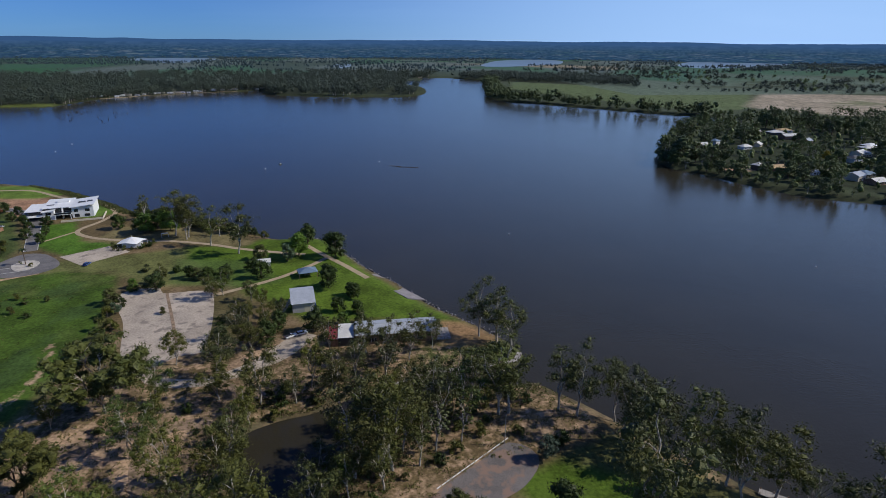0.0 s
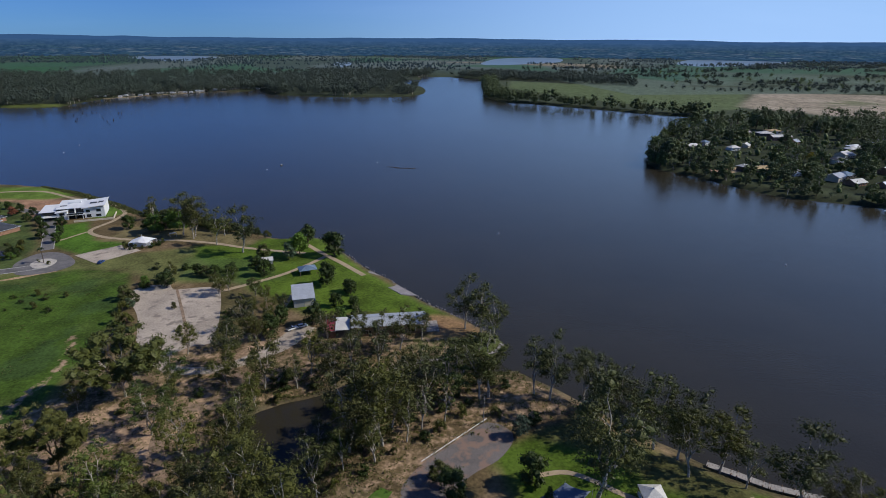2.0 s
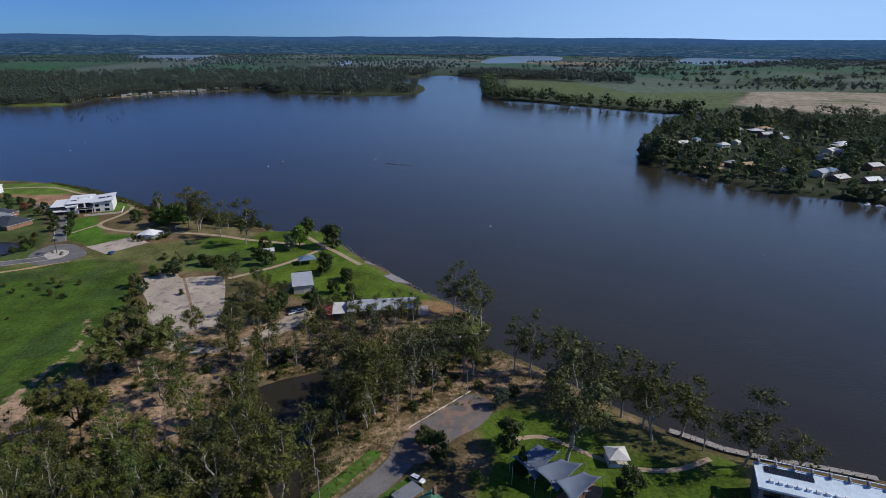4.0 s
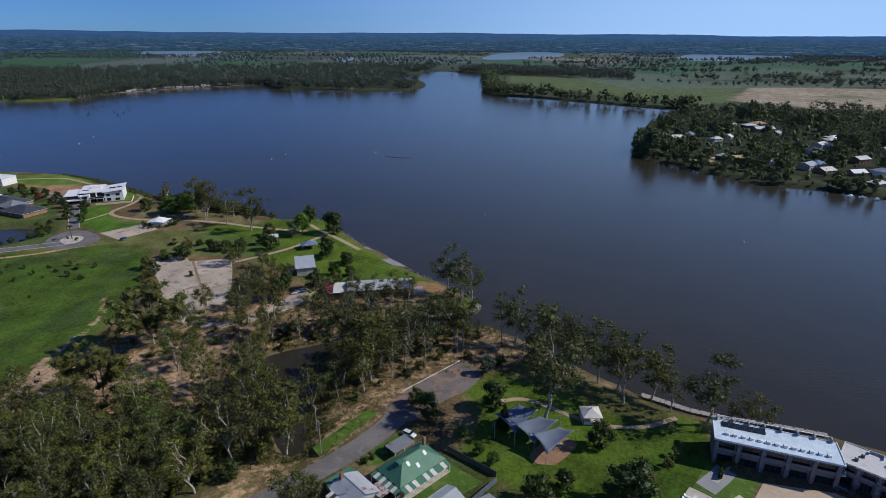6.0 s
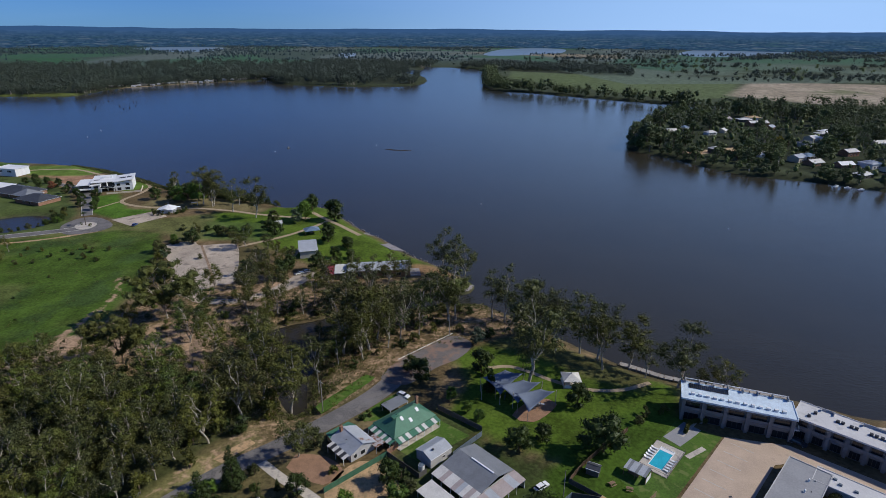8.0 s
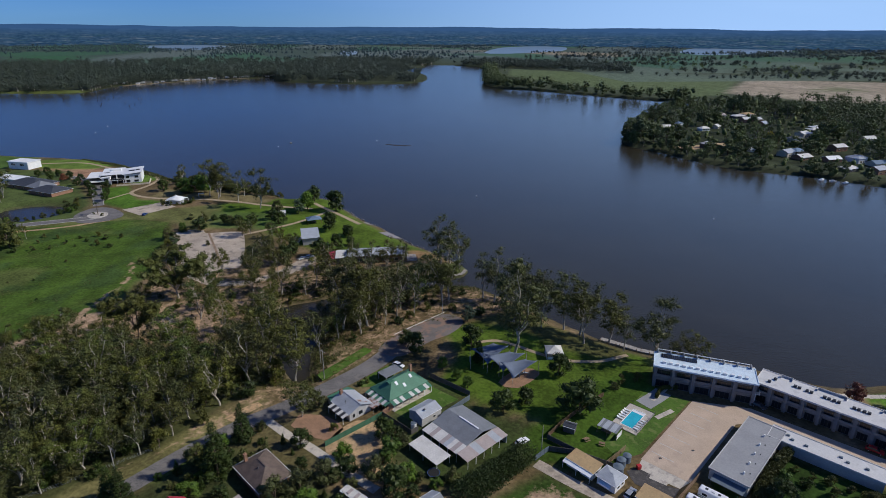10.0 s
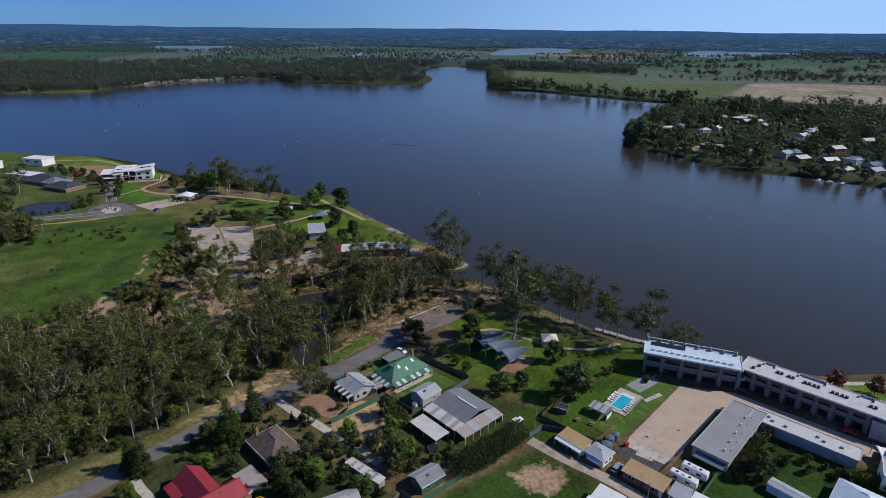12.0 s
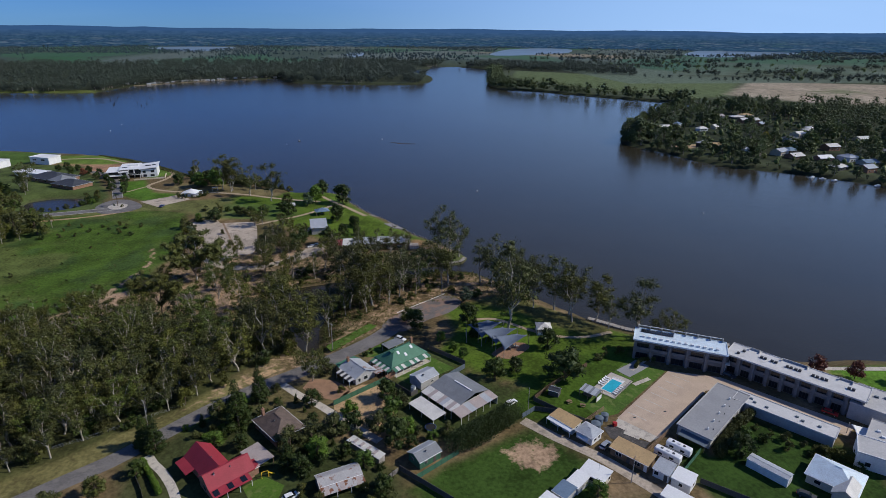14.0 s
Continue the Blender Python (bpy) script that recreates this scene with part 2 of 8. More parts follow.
# the lake: silty brown water with wind ripples
lake_m = mat("lake_water", (0.034, 0.030, 0.020), rough=0.17, var=0.12, scale=0.006, fine=0.03, spec=0.5)
n, l = links_of(lake_m)
tc, rip, chop, addb, bmp = (n.new("ShaderNodeTexCoord"), n.new("ShaderNodeTexNoise"), n.new("ShaderNodeTexNoise"),
                            n.new("ShaderNodeMath"), n.new("ShaderNodeBump"))
rip.inputs["Scale"].default_value, rip.inputs["Detail"].default_value = 0.9, 3
chop.inputs["Scale"].default_value, chop.inputs["Detail"].default_value = 0.11, 2
addb.operation = "ADD"
l.new(tc.outputs["Object"], rip.inputs["Vector"])
l.new(tc.outputs["Object"], chop.inputs["Vector"])
l.new(rip.outputs["Fac"], addb.inputs[0])
l.new(chop.outputs["Fac"], addb.inputs[1])
bmp.inputs["Strength"].default_value, bmp.inputs["Distance"].default_value = 0.3, 0.2
l.new(addb.outputs[0], bmp.inputs["Height"])
l.new(bmp.outputs["Normal"], n["Principled BSDF"].inputs["Normal"])
n["Principled BSDF"].inputs["IOR"].default_value = 1.33
M["lake"] = lake_m
# sky reflection of the far ponds is put into this pale blue
M["flood"] = mat("flood_water", (0.16, 0.23, 0.31), rough=0.45, var=0.12, scale=0.01, fine=0.05)
M["pool"] = mat("pool_water", (0.05, 0.42, 0.55), rough=0.05, var=0.12, scale=0.4, fine=2.0, bump=0.01, bump_scale=2)

# the open land: colours of grass, dirt, crops, painted far haze and forest shade on the sheet, broken up by tufts
land_m = mat("land", (1, 1, 1), rough=0.95, var=0.42, scale=0.09, fine=0.9, bump=0.12, bump_scale=1.5, spec=0.1)
n, l = links_of(land_m)
att = n.new("ShaderNodeAttribute")
att.attribute_name = "soil_haze_shade"
mixn = [q for q in n if q.bl_idname == "ShaderNodeMix"][0]
# bare earth showing through the grass in ragged patches
wear, rag, edge_r, pick_c = n.new("ShaderNodeAttribute"), n.new("ShaderNodeTexNoise"), n.new("ShaderNodeMapRange"), n.new("ShaderNodeMix")
tcl, sumn = n.new("ShaderNodeTexCoord"), n.new("ShaderNodeMath")
wear.attribute_name = "bare"
rag.inputs["Scale"].default_value, rag.inputs["Detail"].default_value, rag.inputs["Roughness"].default_value = 0.32, 9, 0.68
l.new(tcl.outputs["Object"], rag.inputs["Vector"])
sumn.operation = "ADD"
l.new(wear.outputs["Fac"], sumn.inputs[0])
l.new(rag.outputs["Fac"], sumn.inputs[1])
edge_r.inputs["From Min"].default_value, edge_r.inputs["From Max"].default_value = 0.93, 1.10
l.new(sumn.outputs[0], edge_r.inputs["Value"])
pick_c.data_type = "RGBA"
pick_c.inputs["B"].default_value = (0.40, 0.275, 0.175, 1)
l.new(edge_r.outputs["Result"], pick_c.inputs["Factor"])
l.new(att.outputs["Color"], pick_c.inputs["A"])
l.new(pick_c.outputs["Result"], mixn.inputs["A"])
M["land"] = land_m


# ---- the lie of the land ----
def smooth_line(points, step=4.0, wander=0.0, closed=False):
    """Points of a Catmull-Rom curve through the given ones, with a little irregularity."""
    P = [np.array(p, float) for p in points]
    ends = (P[-1:], P[:2]) if closed else ([2 * P[0] - P[1]], [2 * P[-1] - P[-2]])
    Q, out = ends[0] + P + ends[1], []
    for a, b, c, d in zip(Q, Q[1:], Q[2:], Q[3:]):
        count = max(1, int(np.linalg.norm(c - b) / step))
        for s in np.arange(count) / count:
            out.append(0.5 * (2 * b + (c - a) * s + (2 * a - 5 * b + 4 * c - d) * s ** 2 + (3 * b - a - 3 * c + d) * s ** 3))
    if not closed:
        out.append(P[-1])
    out = np.array(out)
    if wander:
        for i, (x, y) in enumerate(out):
            out[i] += wander * np.array(noise.noise_vector((x * 0.06, y * 0.06, 1.7)))[:2] + 0.5 * wander * np.array(noise.noise_vector((x * 0.2, y * 0.2, 7.1)))[:2]
    return out


HOME_BANK = [(900, -160), (560, -90), (330, -20), (240, 18), (194, 36), (163, 39), (139, 54), (123, 61), (105, 70), (96, 77), (85, 92),
             (74, 107), (65, 120), (56, 131), (51, 138)]
PARK_BANK = [(47, 149.5), (51.5, 157), (48, 168), (40, 180), (30, 192), (19, 210), (9, 229), (-4, 251), (-16, 274), (-21, 293), (-36, 305), (-55, 304),
             (-71, 319), (-90, 335), (-117, 348), (-145, 362), (-179, 396), (-226, 438), (-258, 458), (-300, 472), (-420, 500), (-700, 520), (-1300, 560)]
FAR_BANK = [(-1300, 1120), (-760, 1095), (-612, 1086), (-557, 1082), (-528, 1098), (-509, 1235), (-444, 1304), (-359, 1375), (-279, 1404),
            (-235, 1450), (-192, 1325), (-44, 1258), (121, 1279), (165, 1530), (100, 1780), (190, 1845), (230, 2010), (395, 1840), (352, 1660), (321, 1440),
            (274, 1244), (292, 1126), (347, 1078), (438, 971), (505, 896), (546, 862), (570, 826)]
POINT_BANK = [(463, 746), (392, 672), (338, 590), (289, 510), (281, 475), (296, 452), (306, 416), (319, 382), (335, 358), (360, 341), (384, 322),
              (404, 300), (432, 272), (520, 225), (900, 120)]
LAKE = np.concatenate([smooth_line(HOME_BANK, 4, 1.2), smooth_line(PARK_BANK, 4, 1.5), smooth_line(FAR_BANK, 9, 5.0), smooth_line(POINT_BANK, 5, 2.0)])
CREEK = smooth_line([(58, 147), (48, 149), (34, 147.6), (20, 146.6), (7, 143.5), (-8, 139), (-20, 131), (-34, 127), (-43, 121), (-44, 110), (-38, 97), (-33, 80), (-27, 66),
                     (-21, 66), (-22, 84), (-17, 100), (-13, 112), (-6, 127), (6, 133), (22, 137), (36, 139.5), (52, 138.5)], 3, 0.8, True)
POND = smooth_line([(-242, 288), (-233, 301), (-214, 303), (-202, 290), (-207, 274), (-224, 268)], 4, 1.0, True)


def inside(x, y, poly):
    """Which of the points lie in the polygon."""
    got = np.zeros(x.shape, bool)
    for (ax, ay), (bx, by) in zip(poly, np.roll(poly, -1, 0)):
        if ay != by:
            got ^= ((ay > y) != (by > y)) & (x < (bx - ax) * (y - ay) / (by - ay) + ax)
    return got


def off_edge(x, y, poly, reach=60.0):
    """Distance from the polygon's edge, minus inside, cut off at reach."""
    best = np.full(x.shape, reach)
    for (ax, ay), (bx, by) in zip(poly, np.roll(poly, -1, 0)):
        near = (x > min(ax, bx) - reach) & (x < max(ax, bx) + reach) & (y > min(ay, by) - reach) & (y < max(ay, by) + reach)
        if near.any():
            px, py, dx, dy = x[near], y[near], bx - ax, by - ay
            s = np.clip(((px - ax) * dx + (py - ay) * dy) / (dx * dx + dy * dy + 1e-9), 0, 1)
            best[near] = np.minimum(best[near], np.hypot(px - ax - s * dx, py - ay - s * dy))
    return np.where(inside(x, y, poly), -best, best)


def shore(x, y, reach=26.0):
    x, y = np.atleast_1d(np.asarray(x, float)), np.atleast_1d(np.asarray(y, float))
    return np.minimum(np.minimum(off_edge(x, y, LAKE, reach), off_edge(x, y, CREEK, reach)), off_edge(x, y, POND, reach))


def rise(d):
    s = np.clip(d / 11.0, 0, 1)
    return np.where(d > 0, 3.0 * s * s * (3 - 2 * s) * 0.85 + 0.45 * np.clip(d / 2, 0, 1), np.maximum(0.35 * d, -2.5))


GRID = {}


def shore_at(x, y):
    """Distance from the water at places of the sheet, read between its grid points."""
    x, y = np.atleast_1d(np.asarray(x, float)), np.atleast_1d(np.asarray(y, float))
    xs, ys, D = GRID["xs"], GRID["ys"], GRID["d"]
    i, j = np.clip(np.searchsorted(xs, x) - 1, 0, len(xs) - 2), np.clip(np.searchsorted(ys, y) - 1, 0, len(ys) - 2)
    u, v = (x - xs[i]) / (xs[i + 1] - xs[i]), (y - ys[j]) / (ys[j + 1] - ys[j])
    return (D[j, i] * (1 - u) + D[j, i + 1] * u) * (1 - v) + (D[j + 1, i] * (1 - u) + D[j + 1, i + 1] * u) * v


def ground_z(x, y):
    """Height of the land at one place."""
    return float(rise(shore_at(x, y))[0])


def field_noise(x, y, size, seed=0):
    """Smooth value noise over the plan, 0 to 1."""
    def corner(i, j):
        v = np.sin(i * 127.1 + j * 311.7 + seed * 74.7) * 43758.5453
        return v - np.floor(v)
    u, v = x / size, y / size
    i, j = np.floor(u), np.floor(v)
    f, g = u - i, v - j
    f, g = f * f * (3 - 2 * f), g * g * (3 - 2 * g)
    return (corner(i, j) * (1 - f) + corner(i + 1, j) * f) * (1 - g) + (corner(i, j + 1) * (1 - f) + corner(i + 1, j + 1) * f) * g


def fbm(x, y, size, seed=0):
    return 0.55 * field_noise(x, y, size, seed) + 0.3 * field_noise(x, y, size / 2.3, seed + 1) + 0.15 * field_noise(x, y, size / 5, seed + 2)


def steps(*runs):
    return np.concatenate([np.arange(a, b, s) for a, b, s in runs])


def build_land():
    xs = steps((-4900, -800, 100), (-800, -300, 12), (-300, 230, 2.9), (230, 700, 8), (700, 1300, 25), (1300, 4950, 90))
    ys = steps((-4900, -800, 400), (-800, -60, 40), (-60, 330, 2.9), (330, 700, 4), (700, 1950, 12), (1950, 4950, 60))
    X, Y = [a.ravel() for a in np.meshgrid(xs, ys)]
    d = shore(X, Y)
    Z = rise(d)
    GRID["xs"], GRID["ys"], GRID["d"] = xs, ys, d.reshape(len(ys), len(xs))
    nx, ny = len(xs), len(ys)
    i = np.arange(nx * ny).reshape(ny, nx)
    quads = np.stack([i[:-1, :-1], i[:-1, 1:], i[1:, 1:], i[1:, :-1]], -1).reshape(-1, 4)
    mesh = bpy.data.meshes.new("ground")
    mesh.vertices.add(nx * ny)
    mesh.vertices.foreach_set("co", np.stack([X, Y, Z], -1).ravel())
    mesh.loops.add(quads.size)
    mesh.loops.foreach_set("vertex_index", quads.ravel())
    mesh.polygons.add(len(quads))
    mesh.polygons.foreach_set("loop_start", np.arange(0, quads.size, 4))
    # what grows or lies where
    wob = (fbm(X, Y, 22, 3) - 0.5) * 14
    C = np.empty((len(X), 3))
    C[:] = (0.135, 0.098, 0.048)
    C[(Y > 480) | ((X > 240) & (Y > 200))] = (0.055, 0.068, 0.034)
    a, b = fbm(X, Y, 35, 5), fbm(X, Y, 9, 9)

    def lay(mask, colour, amount=1.0):
        k = np.clip(mask, 0, 1)[:, None] * amount
        C[:] = C * (1 - k) + np.array(colour) * k

    def area(poly, colour, soft=3.0, amount=1.0, ragged=1.0):
        poly = np.array(poly, float)
        lay((-off_edge(X, Y, poly, 30.0) + ragged * wob * 0.35) / soft + 0.5, colour, amount)

    home = (Y < 480) & ~((X > 240) & (Y > 200))
    lay((b - 0.55) * 8 * home, (0.21, 0.15, 0.085))                                  # bare patches in the woodland floor
    lay((a - 0.55) * 8 * home, (0.10, 0.095, 0.038), 0.6)
    west = [(-330, 60), (-170, 82), (-124, 108), (-112, 128), (-108, 150), (-104, 172), (-108, 182), (-113, 222), (-122, 250), (-150, 258), (-185, 250), (-230, 240), (-330, 215)]
    area(west, (0.062, 0.105, 0.015), 4)
    foot = smooth_line([(-128, 101), (-122, 112), (-119.5, 125), (-117, 140), (-114.5, 157), (-117.5, 171), (-120, 180)], 3)
    near = np.minimum.reduce([np.hypot(X - fx, Y - fy) for fx, fy in foot])
    trodden = np.clip(0.72 - near / 6.5, 0, 0.60)
    lay(((a - 0.5) * 7) * (-off_edge(X, Y, np.array(west), 30) > 2), (0.105, 0.12, 0.036), 0.7)
    lay(((fbm(X, Y, 14, 40) - 0.58) * 9) * (-off_edge(X, Y, np.array(west), 30) > 2), (0.05, 0.085, 0.022), 0.8)
    area([(-330, 215), (-230, 240), (-185, 250), (-150, 258), (-120, 250), (-105, 232), (-75, 232), (-60, 262), (-90, 288), (-150, 274), (-200, 262), (-330, 232)], (0.13, 0.135, 0.045), 4)
    area([(-70, 236), (-30, 190), (5, 185), (26, 180), (38, 178), (30, 190), (12, 215), (-8, 250), (-20, 280), (-26, 300), (-60, 300), (-72, 284), (-100, 288), (-95, 270)], (0.082, 0.138, 0.012), 4, 0.9)
    area([(-95, 235), (-62, 226), (-45, 232), (-60, 262), (-100, 268)], (0.075, 0.115, 0.03), 4, 0.7)
    area([(16, 142), (46, 146), (56, 160), (46, 172), (30, 168), (10, 160)], (0.07, 0.095, 0.025), 3, 0.85)
    area([(22, 160), (40, 160), (46, 170), (34, 184), (22, 182)], (0.28, 0.17, 0.085), 3, 0.8)
    area([(-64, 285), (-120, 298), (-160, 300), (-150, 330), (-110, 330), (-75, 305)], (0.17, 0.14, 0.065), 4)
    area([(-170, 322), (-160, 305), (-140, 298), (-150, 275), (-185, 300), (-200, 338), (-180, 343)], (0.078, 0.15, 0.018), 2)
    area([(-240, 400), (-216, 420), (-250, 450), (-290, 450), (-300, 425)], (0.12, 0.18, 0.03), 4)
    area([(-280, 370), (-245, 350), (-205, 360), (-190, 385), (-225, 405), (-270, 410)], (0.34, 0.20, 0.12), 4)
    area([(-330, 225), (-180, 262), (-190, 300), (-215, 345), (-250, 400), (-330, 420)], (0.075, 0.10, 0.03), 4)
    area([(-208, 372), (-176, 352), (-160, 366), (-190, 396), (-216, 408)], (0.085, 0.14, 0.022), 3)
    area([(30, 90), (62, 104), (88, 76), (104, 60), (96, 46), (72, 26), (52, 30), (36, 40), (24, 54), (34, 74)], (0.070, 0.122, 0.011), 3, 0.92)
    area([(46, 96), (62, 104), (84, 80), (97, 68), (92, 60), (74, 70), (66, 80)], (0.12, 0.10, 0.045), 3, 0.7)
    area([(0, 30), (22, 60), (44, 20), (30, 4), (8, 12)], (0.05, 0.07, 0.022), 3, 0.9)
    area([(-70, 6), (-40, 30), (-12, 10), (-5, -25), (-60, -30)], (0.05, 0.062, 0.022), 3, 0.9)
    area([(30, 42), (52, 28), (54, 14), (44, 12), (30, 4), (20, 4), (10, 12), (14, 24), (32, 8)], (0.05, 0.072, 0.02), 3, 0.9)
    area([(-24, 16), (-4, 6), (8, -6), (6, -30), (-40, -30), (-44, -14), (-30, 2)], (0.045, 0.058, 0.02), 3, 0.9)
    area([(20, -4), (48, 8), (62, -8), (56, -26), (20, -30), (8, -14)], (0.040, 0.074, 0.013), 3)
    bald = np.clip(-off_edge(X, Y, np.array([(36, -3), (44, 4), (54, -1), (53, -9), (44, -13), (37, -10)], float), 30.0) / 9 + (fbm(X, Y, 11, 81) - 0.5) * 1.2 + 0.30, 0, 0.66)
    area([(92, 0), (97, -9), (130, -12), (140, -14), (135, -35), (92, -35), (84, -14)], (0.034, 0.066, 0.012), 2)
    area([(160, 30), (200, 30), (230, -10), (175, 5)], (0.10, 0.20, 0.022), 2)
    area([(-140, -22), (-100, 4), (-86, 13), (-70, 27), (-53, 41), (-36, 56), (-30, 50), (-48, 33), (-60, 21), (-73, 9), (-100, -11)], (0.17, 0.155, 0.06), 3, 0.9)
    area([(44, 14), (46, 26), (58, 36), (70, 44), (86, 50), (100, 44), (88, 34), (70, 10), (62, 2), (54, 8)], (0.055, 0.098, 0.012), 2)
    area([(98, -6), (112, 10), (142, -14), (136, -30), (104, -20)], (0.034, 0.066, 0.012), 2)
    area([(-62, 22), (-40, 40), (-22, 54), (-20, 50), (-38, 35), (-58, 17)], (0.07, 0.10, 0.022), 2, 0.9)
    area([(-460, 440), (-330, 395), (-296, 425), (-300, 465), (-460, 500)], (0.075, 0.125, 0.025), 6)
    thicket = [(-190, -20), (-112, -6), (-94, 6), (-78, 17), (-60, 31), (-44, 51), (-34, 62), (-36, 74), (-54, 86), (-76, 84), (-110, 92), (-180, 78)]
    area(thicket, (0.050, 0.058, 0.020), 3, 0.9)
    # across the water
    area([(458, 1728), (708, 1502), (928, 1281), (685, 947), (583, 907), (450, 1200), (380, 1454)], (0.105, 0.135, 0.055), 12)
    area([(968, 1296), (1500, 1090), (1130, 690), (877, 780), (770, 847), (703, 976)], (0.36, 0.30, 0.22), 12)
    lay((fbm(X, Y, 60, 21) - 0.55) * 8 * inside(X, Y, np.array([(900, 1100), (1350, 1100), (1100, 820), (850, 850)])), (0.12, 0.14, 0.06), 0.8)
    lay((fbm(X, Y, 45, 27) - 0.48) * 7 * inside(X, Y, np.array([(968, 1296), (1500, 1090), (1130, 690), (877, 780), (770, 847), (703, 976)])), (0.25, 0.21, 0.145), 0.7)
    area([(1144, 2599), (1334, 2285), (1044, 1798), (869, 1896)], (0.055, 0.115, 0.055), 20)
    # under the trees: leaf litter with their shade painted into the ground colour
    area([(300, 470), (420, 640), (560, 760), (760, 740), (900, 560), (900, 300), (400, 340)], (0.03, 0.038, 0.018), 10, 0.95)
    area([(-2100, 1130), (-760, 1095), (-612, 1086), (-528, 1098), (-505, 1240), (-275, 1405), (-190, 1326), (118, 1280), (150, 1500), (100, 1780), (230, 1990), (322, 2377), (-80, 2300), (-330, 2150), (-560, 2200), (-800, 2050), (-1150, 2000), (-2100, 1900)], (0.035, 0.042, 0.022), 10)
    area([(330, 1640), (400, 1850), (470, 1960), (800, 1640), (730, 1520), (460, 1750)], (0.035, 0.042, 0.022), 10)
    # distant fields: blue haze put into the ground colour, growing with distance
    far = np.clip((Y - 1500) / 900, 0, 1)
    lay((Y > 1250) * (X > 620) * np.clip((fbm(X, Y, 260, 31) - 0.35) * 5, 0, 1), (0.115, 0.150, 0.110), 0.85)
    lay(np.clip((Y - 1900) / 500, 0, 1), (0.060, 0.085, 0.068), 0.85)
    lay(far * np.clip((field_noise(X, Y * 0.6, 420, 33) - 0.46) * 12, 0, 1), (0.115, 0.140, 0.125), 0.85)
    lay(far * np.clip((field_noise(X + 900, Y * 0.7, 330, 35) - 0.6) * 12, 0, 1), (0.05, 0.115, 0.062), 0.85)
    area([(411, 3276), (705, 3423), (954, 2769), (1184, 2561), (1357, 2962), (1140, 3237)], (0.22, 0.19, 0.13), 30)
    area([(900, 2000), (979, 1698), (1440, 2288), (1873, 2764), (1515, 2718), (1141, 2556)], (0.06, 0.12, 0.075), 20)
    area([(-1471, 2660), (-1166, 2667), (-949, 2060), (-1140, 2063)], (0.045, 0.11, 0.05), 20)
    # damp mud and reeds along the water; the far banks get a dark green band
    lay((1 - np.abs(d - 1.0) / 2.2) * (Y < 480) * (X < 240), (0.085, 0.075, 0.045), 0.85)
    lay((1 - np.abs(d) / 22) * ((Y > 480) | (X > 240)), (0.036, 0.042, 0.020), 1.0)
    area([(-760, 1085), (-640, 1074), (-556, 1074), (-520, 1092), (-540, 1112), (-640, 1104), (-760, 1112)], (0.105, 0.125, 0.030), 8, 0.9)
    wooded = inside(X, Y, np.array([(-180, 0), (-112, 2), (-60, 28), (-12, 60), (22, 96), (60, 106), (62, 128), (30, 160), (-20, 182), (-62, 178), (-100, 150), (-122, 112), (-150, 88), (-200, 80)], float))
    bare = np.where(home & (d > 1.5), np.where(wooded, 0.47, 0.2), 0.0)
    tended = inside(X, Y, np.array([(40, 10), (44, 30), (60, 44), (84, 52), (104, 46), (124, 28), (112, 10), (142, -14), (136, -36), (88, -36), (84, -10), (62, 2)], float))
    bare = np.where(tended | inside(X, Y, np.array(thicket)), 0.06, bare)
    bare = np.where(inside(X, Y, np.array([(20, -4), (48, 8), (64, -8), (60, -34), (20, -34), (6, -14)], float)), 0.27, bare)
    bare = np.maximum(np.maximum(bare, bald), trodden)
    for open_earth in ([(-134, 96), (-121, 114), (-110, 123), (-99, 119), (-90, 108), (-104, 99)], [(-74, 84), (-72, 118), (-62, 132), (-56, 128), (-62, 104), (-60, 84)], [(-60, 146), (-40, 156), (-28, 172), (-34, 178), (-52, 162)]):
        bare = np.maximum(bare, np.clip(-off_edge(X, Y, np.array(open_earth, float), 30.0) / 8 + 0.42, 0, 0.62))
    bare += np.clip(1 - np.abs(off_edge(X, Y, np.array([(-150, 80), (-126, 106), (-122, 120), (-100, 118), (-70, 128), (-62, 120), (-100, 104), (-130, 88)], float), 30)) / 7, 0, 1) * 0.2
    battr = mesh.attributes.new("bare", "FLOAT", "POINT")
    battr.data.foreach_set("value", bare)
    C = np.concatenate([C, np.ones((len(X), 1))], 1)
    attr = mesh.attributes.new("soil_haze_shade", "FLOAT_COLOR", "POINT")
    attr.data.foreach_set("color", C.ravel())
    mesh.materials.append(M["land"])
    mesh.update()
    mesh.validate()
    mesh.polygons.foreach_set("use_smooth", np.ones(len(quads), bool))
    return tagged(new("ground", mesh), "flat lakeside land with grass, woodland litter and paddocks", "ground", kind="structure")


# ---- mesh helpers ----
def part(name, bm, material, parent=None, label=""):
    mesh = bpy.data.meshes.new(name)
    bm.to_mesh(mesh)
    bm.free()
    mesh.materials.append(material)
    ob = new(name, mesh)
    ob.parent = parent
    if label:
        ob["label"] = label
    return ob


